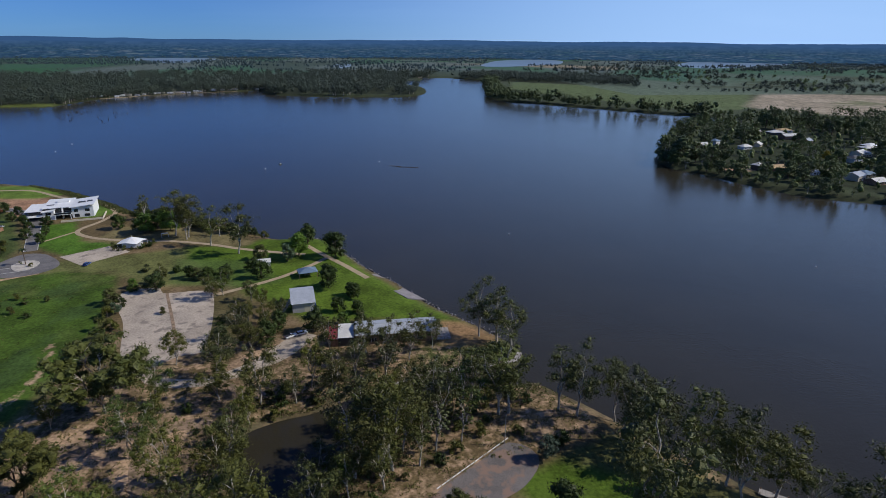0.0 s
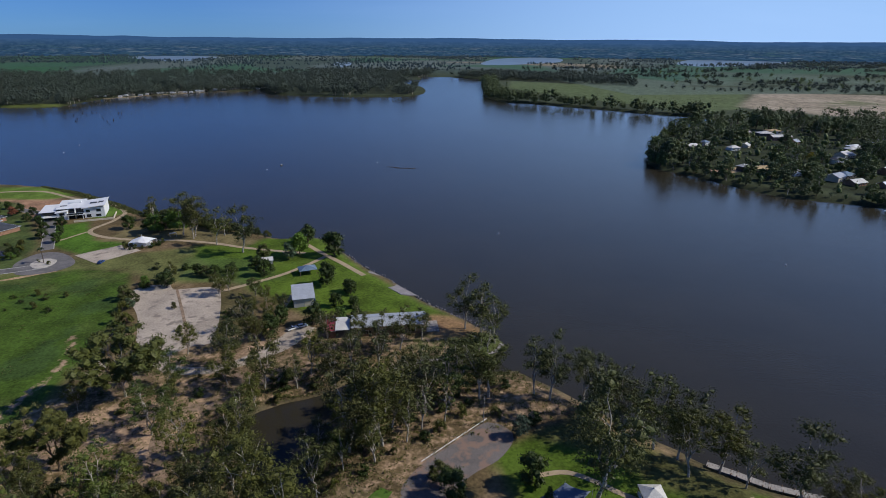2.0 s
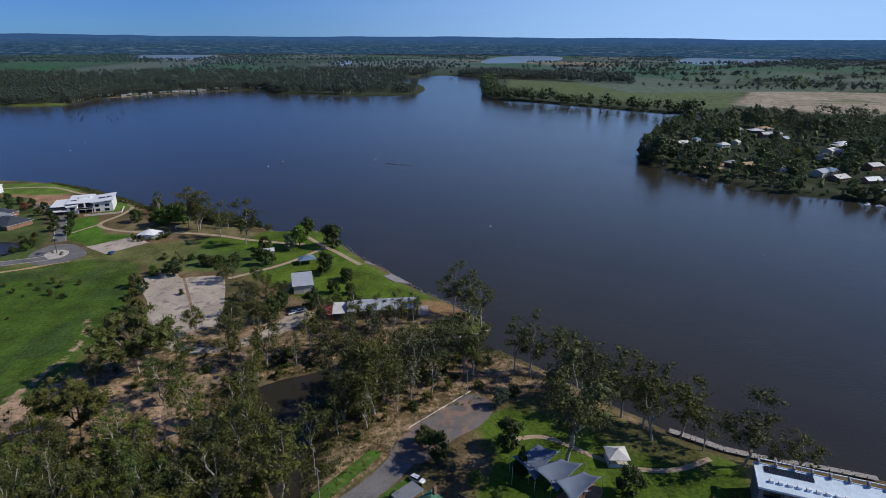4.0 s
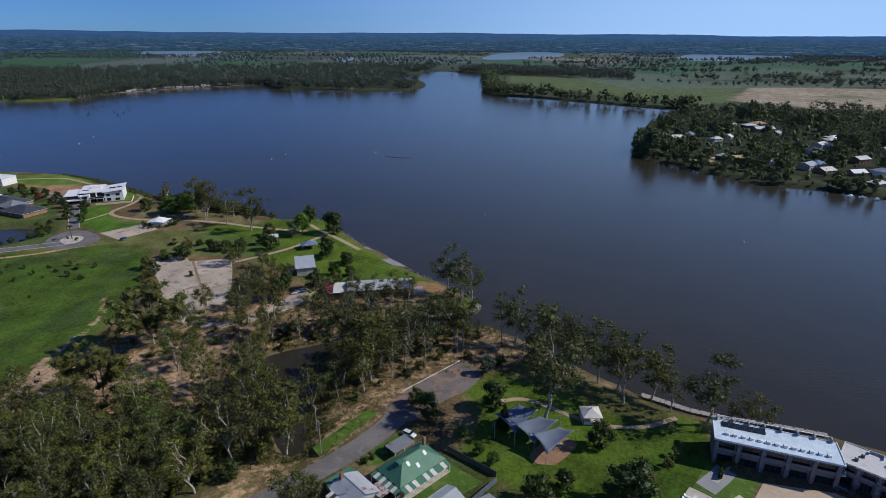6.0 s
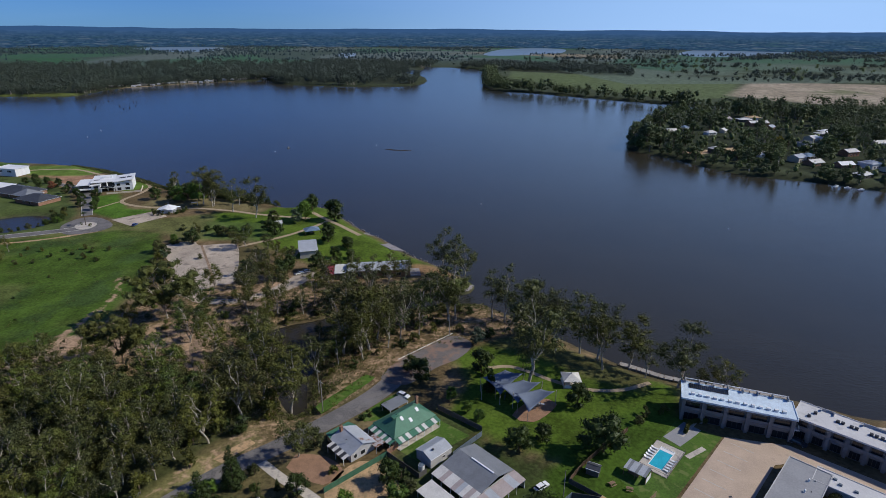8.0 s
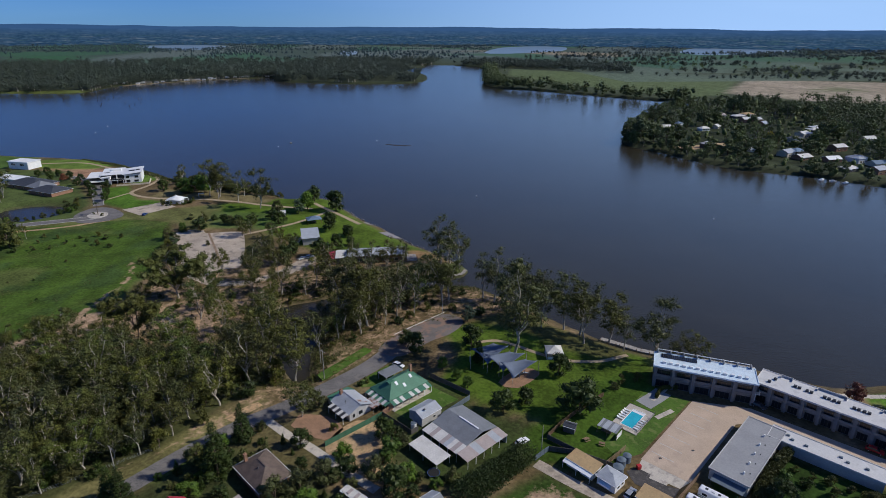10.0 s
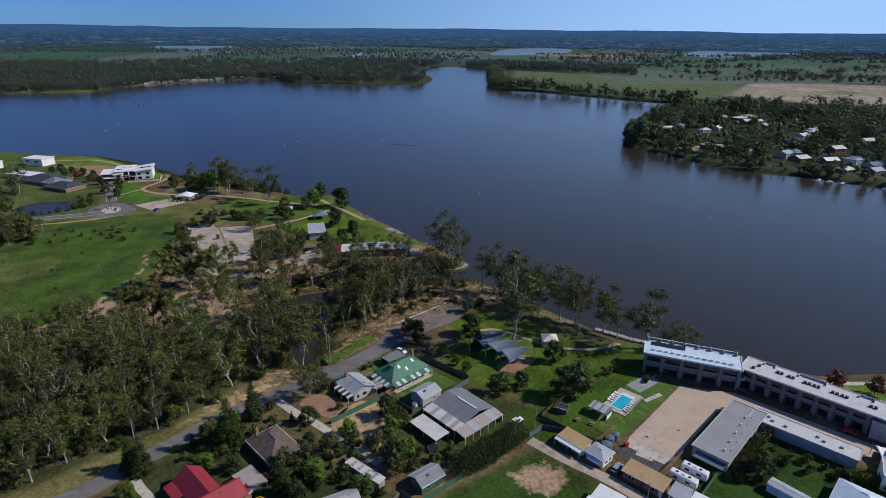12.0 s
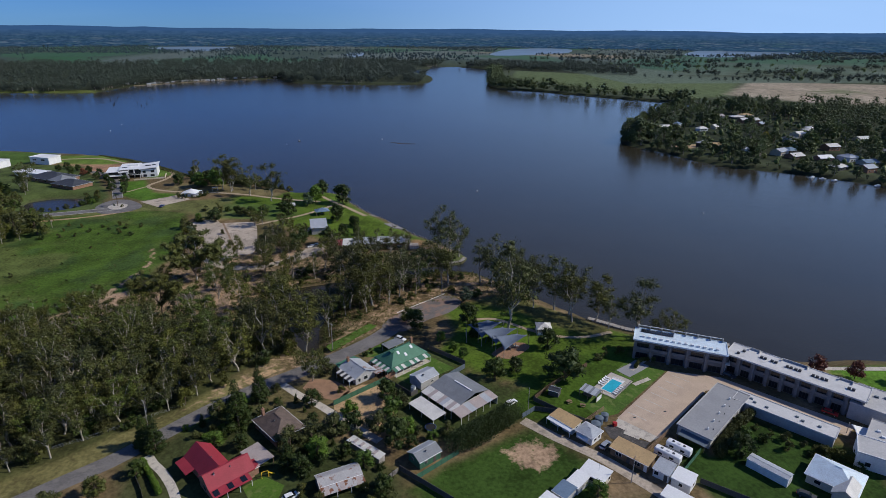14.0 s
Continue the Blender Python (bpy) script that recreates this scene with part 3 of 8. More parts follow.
def raw(name, verts, faces, material, parent=None, smooth=False):
    """A mesh object from arrays of places and of equal-sided faces."""
    mesh = bpy.data.meshes.new(name)
    verts, faces = np.asarray(verts, float).reshape(-1, 3), np.asarray(faces, np.int32)
    mesh.vertices.add(len(verts))
    mesh.vertices.foreach_set("co", verts.ravel())
    mesh.loops.add(faces.size)
    mesh.loops.foreach_set("vertex_index", faces.ravel())
    mesh.polygons.add(len(faces))
    mesh.polygons.foreach_set("loop_start", np.arange(0, faces.size, faces.shape[1]))
    mesh.polygons.foreach_set("use_smooth", np.full(len(faces), smooth))
    mesh.materials.append(material)
    mesh.update()
    mesh.validate()
    ob = new(name, mesh)
    ob.parent = parent
    return ob


def box(bm, x0, y0, z0, x1, y1, z1, m=None):
    got = bmesh.ops.create_cube(bm, size=1.0)["verts"]
    t = Matrix.Translation(((x0 + x1) / 2, (y0 + y1) / 2, (z0 + z1) / 2)) @ Matrix.Diagonal((abs(x1 - x0), abs(y1 - y0), abs(z1 - z0), 1))
    bmesh.ops.transform(bm, matrix=(m @ t) if m else t, verts=got)
    return got


def boxes(*rows, bevel=0.0):
    bm = bmesh.new()
    for r in rows:
        box(bm, *r)
    if bevel:
        bmesh.ops.bevel(bm, geom=bm.edges[:], offset=bevel, segments=1, affect="EDGES")
    return bm


def rod(bm, a, b, r0, r1=None, sides=8):
    a, b = Vector(a), Vector(b)
    got = bmesh.ops.create_cone(bm, cap_ends=True, segments=sides, radius1=r0, radius2=r0 if r1 is None else r1, depth=(b - a).length)["verts"]
    bmesh.ops.transform(bm, matrix=Matrix.Translation((a + b) / 2) @ (b - a).to_track_quat("Z", "Y").to_matrix().to_4x4(), verts=got)
    return got


def rods(*rows, sides=8):
    bm = bmesh.new()
    for r in rows:
        rod(bm, *r, sides=sides)
    return bm


def slab(points, z0, z1):
    """A flat plate of that outline between two heights."""
    bm = bmesh.new()
    low = [bm.verts.new((x, y, z0)) for x, y in points]
    face = bm.faces.new(low)
    if face.normal.z > 0 or sum((b[0] - a[0]) * (b[1] + a[1]) for a, b in zip(points, list(points[1:]) + [points[0]])) < 0:
        face.normal_flip()
    up = bmesh.ops.extrude_face_region(bm, geom=[face])["geom"]
    bmesh.ops.translate(bm, vec=(0, 0, z1 - z0), verts=[v for v in up if isinstance(v, bmesh.types.BMVert)])
    bmesh.ops.recalc_face_normals(bm, faces=bm.faces[:])
    return bm


def hull_plate(corners, thick):
    """A plate through the given corners (a roof slope), thickened downwards."""
    bm = bmesh.new()
    top = [bm.verts.new(c) for c in corners]
    low = [bm.verts.new(Vector(c) - Vector((0, 0, thick))) for c in corners]
    bm.faces.new(top)
    bm.faces.new(low[::-1])
    for i in range(len(top)):
        j = (i + 1) % len(top)
        bm.faces.new((top[i], low[i], low[j], top[j]))
    bmesh.ops.recalc_face_normals(bm, faces=bm.faces[:])
    return bm


def thing(name, x, y, z=None, turn=0.0, label="", category="", group="", kind=""):
    ob = new(name)
    ob.empty_display_size = 0.3
    ob.matrix_world = pose(x, y, ground_z(x, y) if z is None else z, 0, 0, turn)
    return tagged(ob, label, category, group, kind)


def strip(name, points, width, lift, material, label, category="road", wander=0.0, kerb=False):
    """A road or path laid over the land: a band with thickness along a smooth line."""
    P = smooth_line(points, 2.0)
    T = np.gradient(P, axis=0)
    T /= np.linalg.norm(T, axis=1)[:, None]
    N = np.stack([-T[:, 1], T[:, 0]], 1)
    wide = np.broadcast_to(np.asarray(width, float), (len(P),)) if np.ndim(width) == 0 else np.interp(np.linspace(0, 1, len(P)), np.linspace(0, 1, len(width)), width)
    W = wide[:, None] / 2 * (1 + wander * (fbm(P[:, 0], P[:, 1], 6, 50)[:, None] - 0.5))
    L, R = P + N * W, P - N * W
    z = np.maximum(rise(shore_at(P[:, 0], P[:, 1])), 0.4) + lift
    k = len(P)
    V = np.concatenate([np.c_[L, z], np.c_[R, z], np.c_[L + N * 0.06, z - 0.4], np.c_[R - N * 0.06, z - 0.4]])
    i = np.arange(k - 1)
    F = np.concatenate([np.stack([i + k, i + k + 1, i + 1, i], 1), np.stack([i, i + 1, i + 2 * k + 1, i + 2 * k], 1), np.stack([i + 3 * k, i + 3 * k + 1, i + k + 1, i + k], 1)])
    ob = tagged(raw(name, V, F, material), label, category, kind="structure")
    if kerb:
        for side, E, sgn in (("l", L, 1), ("r", R, -1)):
            kv = np.concatenate([np.c_[E, z + 0.12], np.c_[E + sgn * N * 0.3, z + 0.12], np.c_[E, z - 0.3], np.c_[E + sgn * N * 0.3, z - 0.3]])
            kf = np.concatenate([np.stack([i, i + 1, i + k + 1, i + k], 1)[:, ::sgn], np.stack([i + 2 * k, i + 2 * k + 1, i + 1, i], 1)[:, ::sgn], np.stack([i + k, i + k + 1, i + 3 * k + 1, i + 3 * k], 1)[:, ::sgn]])
            tagged(raw("kerb", kv, kf, M["kerb"]), "pale concrete kerb along the road edge", "kerb", kind="structure")
    return ob


def patch(name, points, lift, material, label, category, curve=True, step=2.5, z=3.0):
    """A flat area of ground of its own material, a thin plate on the level land."""
    P = smooth_line(points, step, 0.0, True) if curve else np.array(points, float)
    return tagged(part(name, slab([tuple(p) for p in P], z - 0.3, z + lift), material), label, category, kind="structure")


build_land()
lake_bm = bmesh.new()
for c in ((-1600, -220), (950, -220), (950, 2150), (-1600, 2150)):
    lake_bm.verts.new((*c, 0.0))
lake_bm.faces.new(lake_bm.verts[:])
tagged(part("water", lake_bm, M["lake"]), "broad brown lake with small wind ripples", "lake", kind="structure")

# floodwater lying on the plain
for pts in ([(635, 3070), (709, 2934), (925, 3119), (1185, 3423), (1435, 4142), (1304, 4387), (959, 4026)], [(1800, 3183), (1748, 2812), (2125, 3002), (2571, 3308), (2823, 3630), (2816, 3842), (2736, 4186), (2345, 3975)],
            [(-1465, 4100), (-1129, 3513), (-949, 3358), (-858, 3690), (-924, 4200), (-1219, 4350)], [(-119, 3017), (-66, 2688), (-33, 2958), (-42, 3276), (-104, 3263)]):
    patch("water", pts, 0.35, M["flood"], "sheet of floodwater on the far plain", "water", step=60)


# the far hills that close the plain: a glowing wall with haze in its colours
def build_backdrop():
    """The plain beyond the sheet, running out to low hills: one far glowing wall, haze painted in, whose fields and
    belts lie as on flat ground.
    """
    a = np.linspace(0, 2 * math.pi, 721)[:-1]
    r = 4680.0
    x, y = r * np.sin(a), r * np.cos(a) - 60
    top = 130 + 12 * (field_noise(x, y, 900, 3) - 0.5) + 10 * (field_noise(x, y, 260, 4) - 0.5) + 2.5 * (field_noise(x, y, 45, 5) - 0.5)
    V = np.concatenate([np.c_[x, y, np.full_like(x, -5)], np.c_[x, y, top]])
    i, k = np.arange(720), 720
    F = np.stack([i, i + k, (i + 1) % k + k, (i + 1) % k], 1)
    m = bpy.data.materials.new("distance")
    m.use_nodes = True
    n, l = links_of(m)
    tc, sep = n.new("ShaderNodeTexCoord"), n.new("ShaderNodeSeparateXYZ")
    l.new(tc.outputs["Object"], sep.inputs[0])

    def calc(op, a_, b_, clamp=False):
        node = n.new("ShaderNodeMath")
        node.operation, node.use_clamp = op, clamp
        for sock, v in zip(node.inputs, (a_, b_)):
            if isinstance(v, (int, float)):
                sock.default_value = v
            else:
                l.new(v, sock)
        return node.outputs[0]

    def blend(fac, a_, b_):
        node = n.new("ShaderNodeMix")
        node.data_type = "RGBA"
        l.new(fac, node.inputs["Factor"])
        for key, v in (("A", a_), ("B", b_)):
            if isinstance(v, tuple):
                node.inputs[key].default_value = (*v, 1)
            else:
                l.new(v, node.inputs[key])
        return node.outputs["Result"]

    # trees stand over the gaps: mottled woodland with slits of pale field, fewer towards the hills
    def spread(scale, detail, lo, hi, tall):
        flat, nz, lim = n.new("ShaderNodeMapping"), n.new("ShaderNodeTexNoise"), n.new("ShaderNodeMapRange")
        flat.inputs["Scale"].default_value = (1, 1, tall)
        nz.inputs["Scale"].default_value, nz.inputs["Detail"].default_value = scale, detail
        l.new(tc.outputs["Object"], flat.inputs["Vector"])
        l.new(flat.outputs[0], nz.inputs["Vector"])
        lim.inputs["From Min"].default_value, lim.inputs["From Max"].default_value = lo, hi
        l.new(nz.outputs["Fac"], lim.inputs["Value"])
        return lim.outputs["Result"]

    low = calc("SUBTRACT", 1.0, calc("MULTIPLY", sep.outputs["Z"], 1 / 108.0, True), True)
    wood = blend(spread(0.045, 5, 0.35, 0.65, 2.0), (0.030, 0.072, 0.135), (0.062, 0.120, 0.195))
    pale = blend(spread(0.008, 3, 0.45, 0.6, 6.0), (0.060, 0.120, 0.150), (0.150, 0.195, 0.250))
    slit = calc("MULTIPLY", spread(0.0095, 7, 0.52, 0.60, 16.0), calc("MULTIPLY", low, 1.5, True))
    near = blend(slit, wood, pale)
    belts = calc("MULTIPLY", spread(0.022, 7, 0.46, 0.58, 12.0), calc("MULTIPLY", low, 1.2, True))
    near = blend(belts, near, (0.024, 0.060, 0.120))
    # painted haze: the colour turns bluer and paler up the wall
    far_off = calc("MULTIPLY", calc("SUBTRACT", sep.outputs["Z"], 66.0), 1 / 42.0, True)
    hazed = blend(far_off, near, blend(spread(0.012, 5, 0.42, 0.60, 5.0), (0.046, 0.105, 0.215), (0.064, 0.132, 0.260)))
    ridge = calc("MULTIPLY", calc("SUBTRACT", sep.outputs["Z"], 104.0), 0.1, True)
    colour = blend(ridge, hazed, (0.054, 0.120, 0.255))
    p = n["Principled BSDF"]
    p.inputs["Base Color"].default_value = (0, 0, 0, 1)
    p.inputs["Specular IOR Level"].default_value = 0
    # the wall gives off its colour itself, unlit by sun and sky
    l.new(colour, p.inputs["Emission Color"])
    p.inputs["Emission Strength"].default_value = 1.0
    tagged(raw("backdrop", V, F, m), "glowing backdrop wall with low wooded hills and painted blue haze", "hills", kind="structure")


build_backdrop()


# ---- roads, paths and paved areas ----
strip("road", [(-140, -44), (-112, -24), (-96, -11), (-84, -1.5), (-73, 7), (-63, 17), (-51.5, 28.5), (-40, 38), (-26, 47), (-12, 57), (0, 67), (9, 77.5), (17, 87)], (6.5, 6.2, 6.0, 6.2, 7.0, 8.0),
      0.05, M["asphalt"], "grey asphalt street along the creek reserve", kerb=False)
patch("turning_area", [(3.6, 78), (10.4, 88.6), (23.7, 98.7), (32.6, 104.8), (38.2, 101), (38.8, 95.5), (32.3, 87.5), (23.5, 82.4), (12, 73)], 0.09, M["red_gravel"], "reddish worn asphalt turning area at the road end", "road")
strip("driveway", [(-33, 42), (-29.9, 38.7), (-24.6, 32.9), (-18.6, 27.6), (-12.8, 21.6), (-7.4, 15.6), (-3.9, 12.3), (1.5, 7)], 2.8, 0.04, M["concrete_pale"], "pale concrete driveway between the houses", "driveway")
strip("driveway", [(46, 12), (54, 3), (64, -7), (72, -18), (80, -30)], 3.6, 0.04, M["pale_gravel"], "pale gravel lane past the cabins", "lane")
strip("driveway", [(-64, 8), (-61, 4), (-58, 0.9), (-53.8, -4.9), (-50, -12)], 2.4, 0.04, M["concrete_pale"], "concrete drive beside the red-roofed house", "driveway")
patch("courtyard", [(105, 34), (121.5, 28), (148, -2), (142, -6), (116, 21), (112, 21), (85, -0.5), (76, 10)], 0.06, M["concrete"], "warm concrete motel courtyard with marked bays", "courtyard", curve=False)
patch("courtyard", [(69.8, 5.9), (73.3, 6.8), (75.9, 3.9), (74.8, 2.6), (78.2, -0.6), (81.0, -2.2), (77.5, -5.8), (73.8, -2.6), (70.1, 1.1)], 0.045, M["tar"], "dark asphalt apron beside the pale concrete", "apron", curve=False)
patch("courtyard", [(76.2, 9.8), (84.8, -0.4), (81.1, -2.1), (79.0, 0.1), (78.2, -0.6), (74.8, 2.6), (75.9, 3.9), (73.3, 6.8)], 0.05, M["concrete_pale"], "pale concrete apron behind the cabins", "apron", curve=False)
for k in range(7):
    a, b = Vector((80.5 + 4.1 * k, 12.6 + 3.1 * k)), Vector((84.6 + 4.1 * k, 7.6 + 3.1 * k))
    strip("bay_line", [tuple(a), tuple((a + b) / 2), tuple(b)], 0.22, 0.075, M["kerb"], "faded painted parking bay line", "line")
for x, y in ((92.5, 11.5), (81.5, 9.6)):
    tagged(part("drain_cover", slab([(x - 0.45, y - 0.3), (x + 0.45, y - 0.3), (x + 0.45, y + 0.3), (x - 0.45, y + 0.3)], 2.9, 3.075), M["dark_metal"]), "dark iron drain grate in the courtyard concrete", "drain")
patch("car_park", [(-113, 220), (-108, 230), (-97, 230), (-94, 224), (-78, 225), (-71, 217), (-64, 172), (-72, 166), (-84, 156), (-92, 168), (-101, 196)], 0.05, M["pale_gravel"],
      "pale gravel car park with worn wheel tracks", "car park")
strip("track", [(-84, 160), (-74, 150), (-58, 148), (-42, 158), (-34, 168), (-28, 178)], (6, 5, 5, 6, 9, 8), 0.045, M["pale_gravel"], "gravel track from the car park to the boat sheds", "track", 0.5)
strip("track", [(-60, 150), (-40, 138), (-24, 140)], (4, 5, 4), 0.035, M["dirt"], "dirt track beside the creek", "track", 0.6)
strip("track", [(-64, 124), (-66, 108), (-60, 90), (-56, 78)], (4, 4.5, 4, 3), 0.04, M["dirt"], "dirt track through the trees", "track", 0.6)
strip("track", [(-170, 72), (-140, 92), (-122, 104), (-104, 110), (-84, 118), (-64, 124), (-44, 126)], (5, 5, 7, 5, 6, 6, 4), 0.03, M["dirt"], "wide bare dirt track along the wood", "track", 0.9)
strip("median", [(-92.5, 224), (-82, 195), (-74.5, 173)], 1.2, 0.14, M["dirt"], "low planted median in the car park", "median")
strip("path", [(-300, 430), (-270, 434), (-246, 431), (-216, 408), (-190, 394), (-166, 367), (-165, 346), (-171, 324), (-157, 310), (-134, 302), (-113, 299), (-90, 291), (-73, 282), (-54, 274), (-36, 268)],
      2.8, 0.05, M["path"], "sandy gravel shoreline path", "path")
strip("path", [(-72, 219), (-56, 229), (-44, 238), (-33, 250), (-24, 262)], 2.6, 0.06, M["path"], "sandy gravel path over the park lawn", "path")
strip("path", [(-36, 282), (-27, 267), (-15, 249), (-4, 231)], 2.8, 0.07, M["path"], "sandy path above the stone bank", "path")
strip("path", [(-172, 322), (-180, 308), (-186, 298)], 1.6, 0.04, M["path"], "narrow path over the lawn", "path")
strip("path", [(-40, 198), (-38, 208), (-36, 222)], 2.0, 0.05, M["path"], "gravel path by the shed", "path")
strip("path", [(42, 80), (50, 80), (57, 75), (62, 70), (72, 63), (84, 61), (96, 64)], 1.8, 0.05, M["path"], "sandy path past the picnic shelter", "path")
strip("road", [(-330, 222), (-260, 240), (-215, 250), (-180, 260), (-168, 265)], 7.0, 0.05, M["asphalt"], "asphalt estate road by the lawn", kerb=True)
strip("road", [(-180, 290), (-195, 325), (-213, 362), (-240, 380)], 6.0, 0.05, M["asphalt"], "asphalt side street of the estate", kerb=True)
patch("roundabout", [(-186, 268), (-182, 284), (-170, 284), (-156, 268), (-160, 256), (-176, 252)], 0.07, M["asphalt"], "asphalt roundabout of the estate", "road")
patch("traffic_island", [(-178, 268), (-174, 275), (-167, 272), (-166, 264), (-172, 260)], 0.25, M["concrete_pale"], "kerbed island in the roundabout", "island")
patch("parking_bay", [(-161, 279), (-141, 295), (-128, 283), (-145, 265)], 0.04, M["pale_gravel"], "pale gravel parking area by the white sales tent", "parking", curve=False)
strip("track", [(-330, 205), (-270, 224), (-220, 236), (-185, 244), (-160, 256)], (4, 3, 4, 3, 2), 0.03, M["sand"], "bare sandy verge along the road", "verge", 1.0)
patch("yard", [(-13, 26), (-4, 37), (6, 31), (5, 16), (-6, 13)], 0.03, M["sand"], "bare sandy yard behind the fence", "yard", step=3)
patch("yard", [(-22, 42), (-13, 40), (-8, 33.5), (-13.5, 29), (-24, 37)], 0.03, M["soft_fall"], "brown earth yard beside the grey house", "yard", step=3)
patch("bare_verge", [(-45, 43), (-41, 47), (-36, 50.5), (-34, 48.5), (-39, 44), (-42, 41)], 0.025, M["sand"], "bare sandy verge with a dug bed", "verge", step=3)
patch("lawn", [(-35, -7.5), (-30, -4), (-24, -8), (-25, -13), (-32, -13)], 0.03, M["lawn"], "mown back lawn of the red-roofed house", "lawn", curve=False)
patch("lawn", [(1, 46.5), (13, 34.5), (29, 44), (20, 53.5), (8, 41)], 0.03, M["lawn"], "mown lawn behind the green-roofed house", "lawn", curve=False)
patch("lawn", [(-16, 60.5), (-4.5, 72), (1.5, 79), (-1.5, 81), (-8, 74.5), (-18, 64)], 0.04, M["lawn"], "mown verge strip by the road", "lawn")
patch("lawn", [(-4, 57), (8, 68), (13, 66), (2, 55)], 0.04, M["lawn"], "mown front lawn", "lawn")
patch("lawn", [(70, 10.5), (77, 12), (104, 34), (94, 43), (86, 36), (79, 30), (66, 22)], 0.03, M["lawn"], "mown lawn round the motel pool", "lawn", curve=False)
strip("path", [(88, 34), (95, 38), (98, 40)], 5.6, 0.06, M["roof_mid"], "dark grey paved terrace by the pool", "terrace")
strip("path", [(89, 27), (96, 30)], 1.6, 0.07, M["concrete_pale"], "pale concrete path to the pool", "path")
strip("path", [(92, 36), (100, 42)], 1.6, 0.08, M["concrete_pale"], "pale concrete path to the pool", "path")
strip("path", [(150, 32), (175, 28), (205, 25)], 2.4, 0.06, M["concrete_pale"], "pale concrete lakeside promenade", "path")
patch("playground_bed", [(44, 52), (54, 60), (60, 56), (50, 48)], 0.05, M["soft_fall"], "brown soft-fall bed under the shade sails", "playground")
# stone-pitched boat ramp on the bank
bm = hull_plate([(-7.5, 238.5, 2.7), (0.5, 242.5, 0.25), (21, 209.5, 0.2), (13, 206.5, 2.6)], 0.9)
tagged(part("boat_ramp", bm, M["stone_ramp"]), "grey stone-pitched landing sloping into the lake", "ramp", kind="structure")


# ---- trees ----
def tube(points, radii, sides=6):
    """Rings along a bent line: places and faces of a tapering limb."""
    P = np.array(points, float)
    T = np.gradient(P, axis=0)
    T /= np.linalg.norm(T, axis=1)[:, None] + 1e-9
    A = np.cross(T, (0.31, 0.95, 0.02))
    A /= np.linalg.norm(A, axis=1)[:, None] + 1e-9
    B = np.cross(T, A)
    w = np.linspace(0, 2 * math.pi, sides, endpoint=False)
    V = P[:, None] + (A[:, None] * np.cos(w)[None, :, None] + B[:, None] * np.sin(w)[None, :, None]) * np.array(radii)[:, None, None]
    i = np.arange((len(P) - 1) * sides).reshape(-1, sides)
    F = np.stack([i, np.roll(i, -1, 1), np.roll(i, -1, 1) + sides, i + sides], -1).reshape(-1, 4)
    return V.reshape(-1, 3), F


def leaf_cards(rng, centres, size, droop=0.3):
    """A small leaf spray at each place, each of its own turn."""
    k = len(centres)
    U = rng.normal(size=(k, 3))
    U /= np.linalg.norm(U, axis=1)[:, None]
    W = rng.normal(size=(k, 3))
    W[:, 2] += droop
    Vv = np.cross(U, W)
    Vv /= np.linalg.norm(Vv, axis=1)[:, None] + 1e-9
    s = (size * rng.uniform(0.6, 1.35, k))[:, None]
    a, b = U * s * 0.5, Vv * s * 0.36
    V = np.stack([centres - a - b * 0.5, centres + a - b * 0.5, centres + b * 1.3], 1)
    return V.reshape(-1, 3), np.arange(3 * k).reshape(-1, 3)


def tree_thing(name, label, trunk, crown, bark, leaf):
    ob = new(name)
    tagged(ob, label, "tree")
    raw("trunk", *trunk, bark, ob, True)
    raw("crown", *crown, leaf, ob)
    return ob


def join(rows):
    V, F, k = [], [], 0
    for v, f in rows:
        V.append(v)
        F.append(np.asarray(f) + k)
        k += len(v)
    return np.concatenate(V), np.concatenate(F)


def lump_ball():
    """A ball of twenty triangles, to be knocked out of shape."""
    bm = bmesh.new()
    bmesh.ops.create_icosphere(bm, subdivisions=1, radius=1.0)
    V, F = np.array([v.co[:] for v in bm.verts]), np.array([[v.index for v in f.verts] for f in bm.faces])
    bm.free()
    return V, F


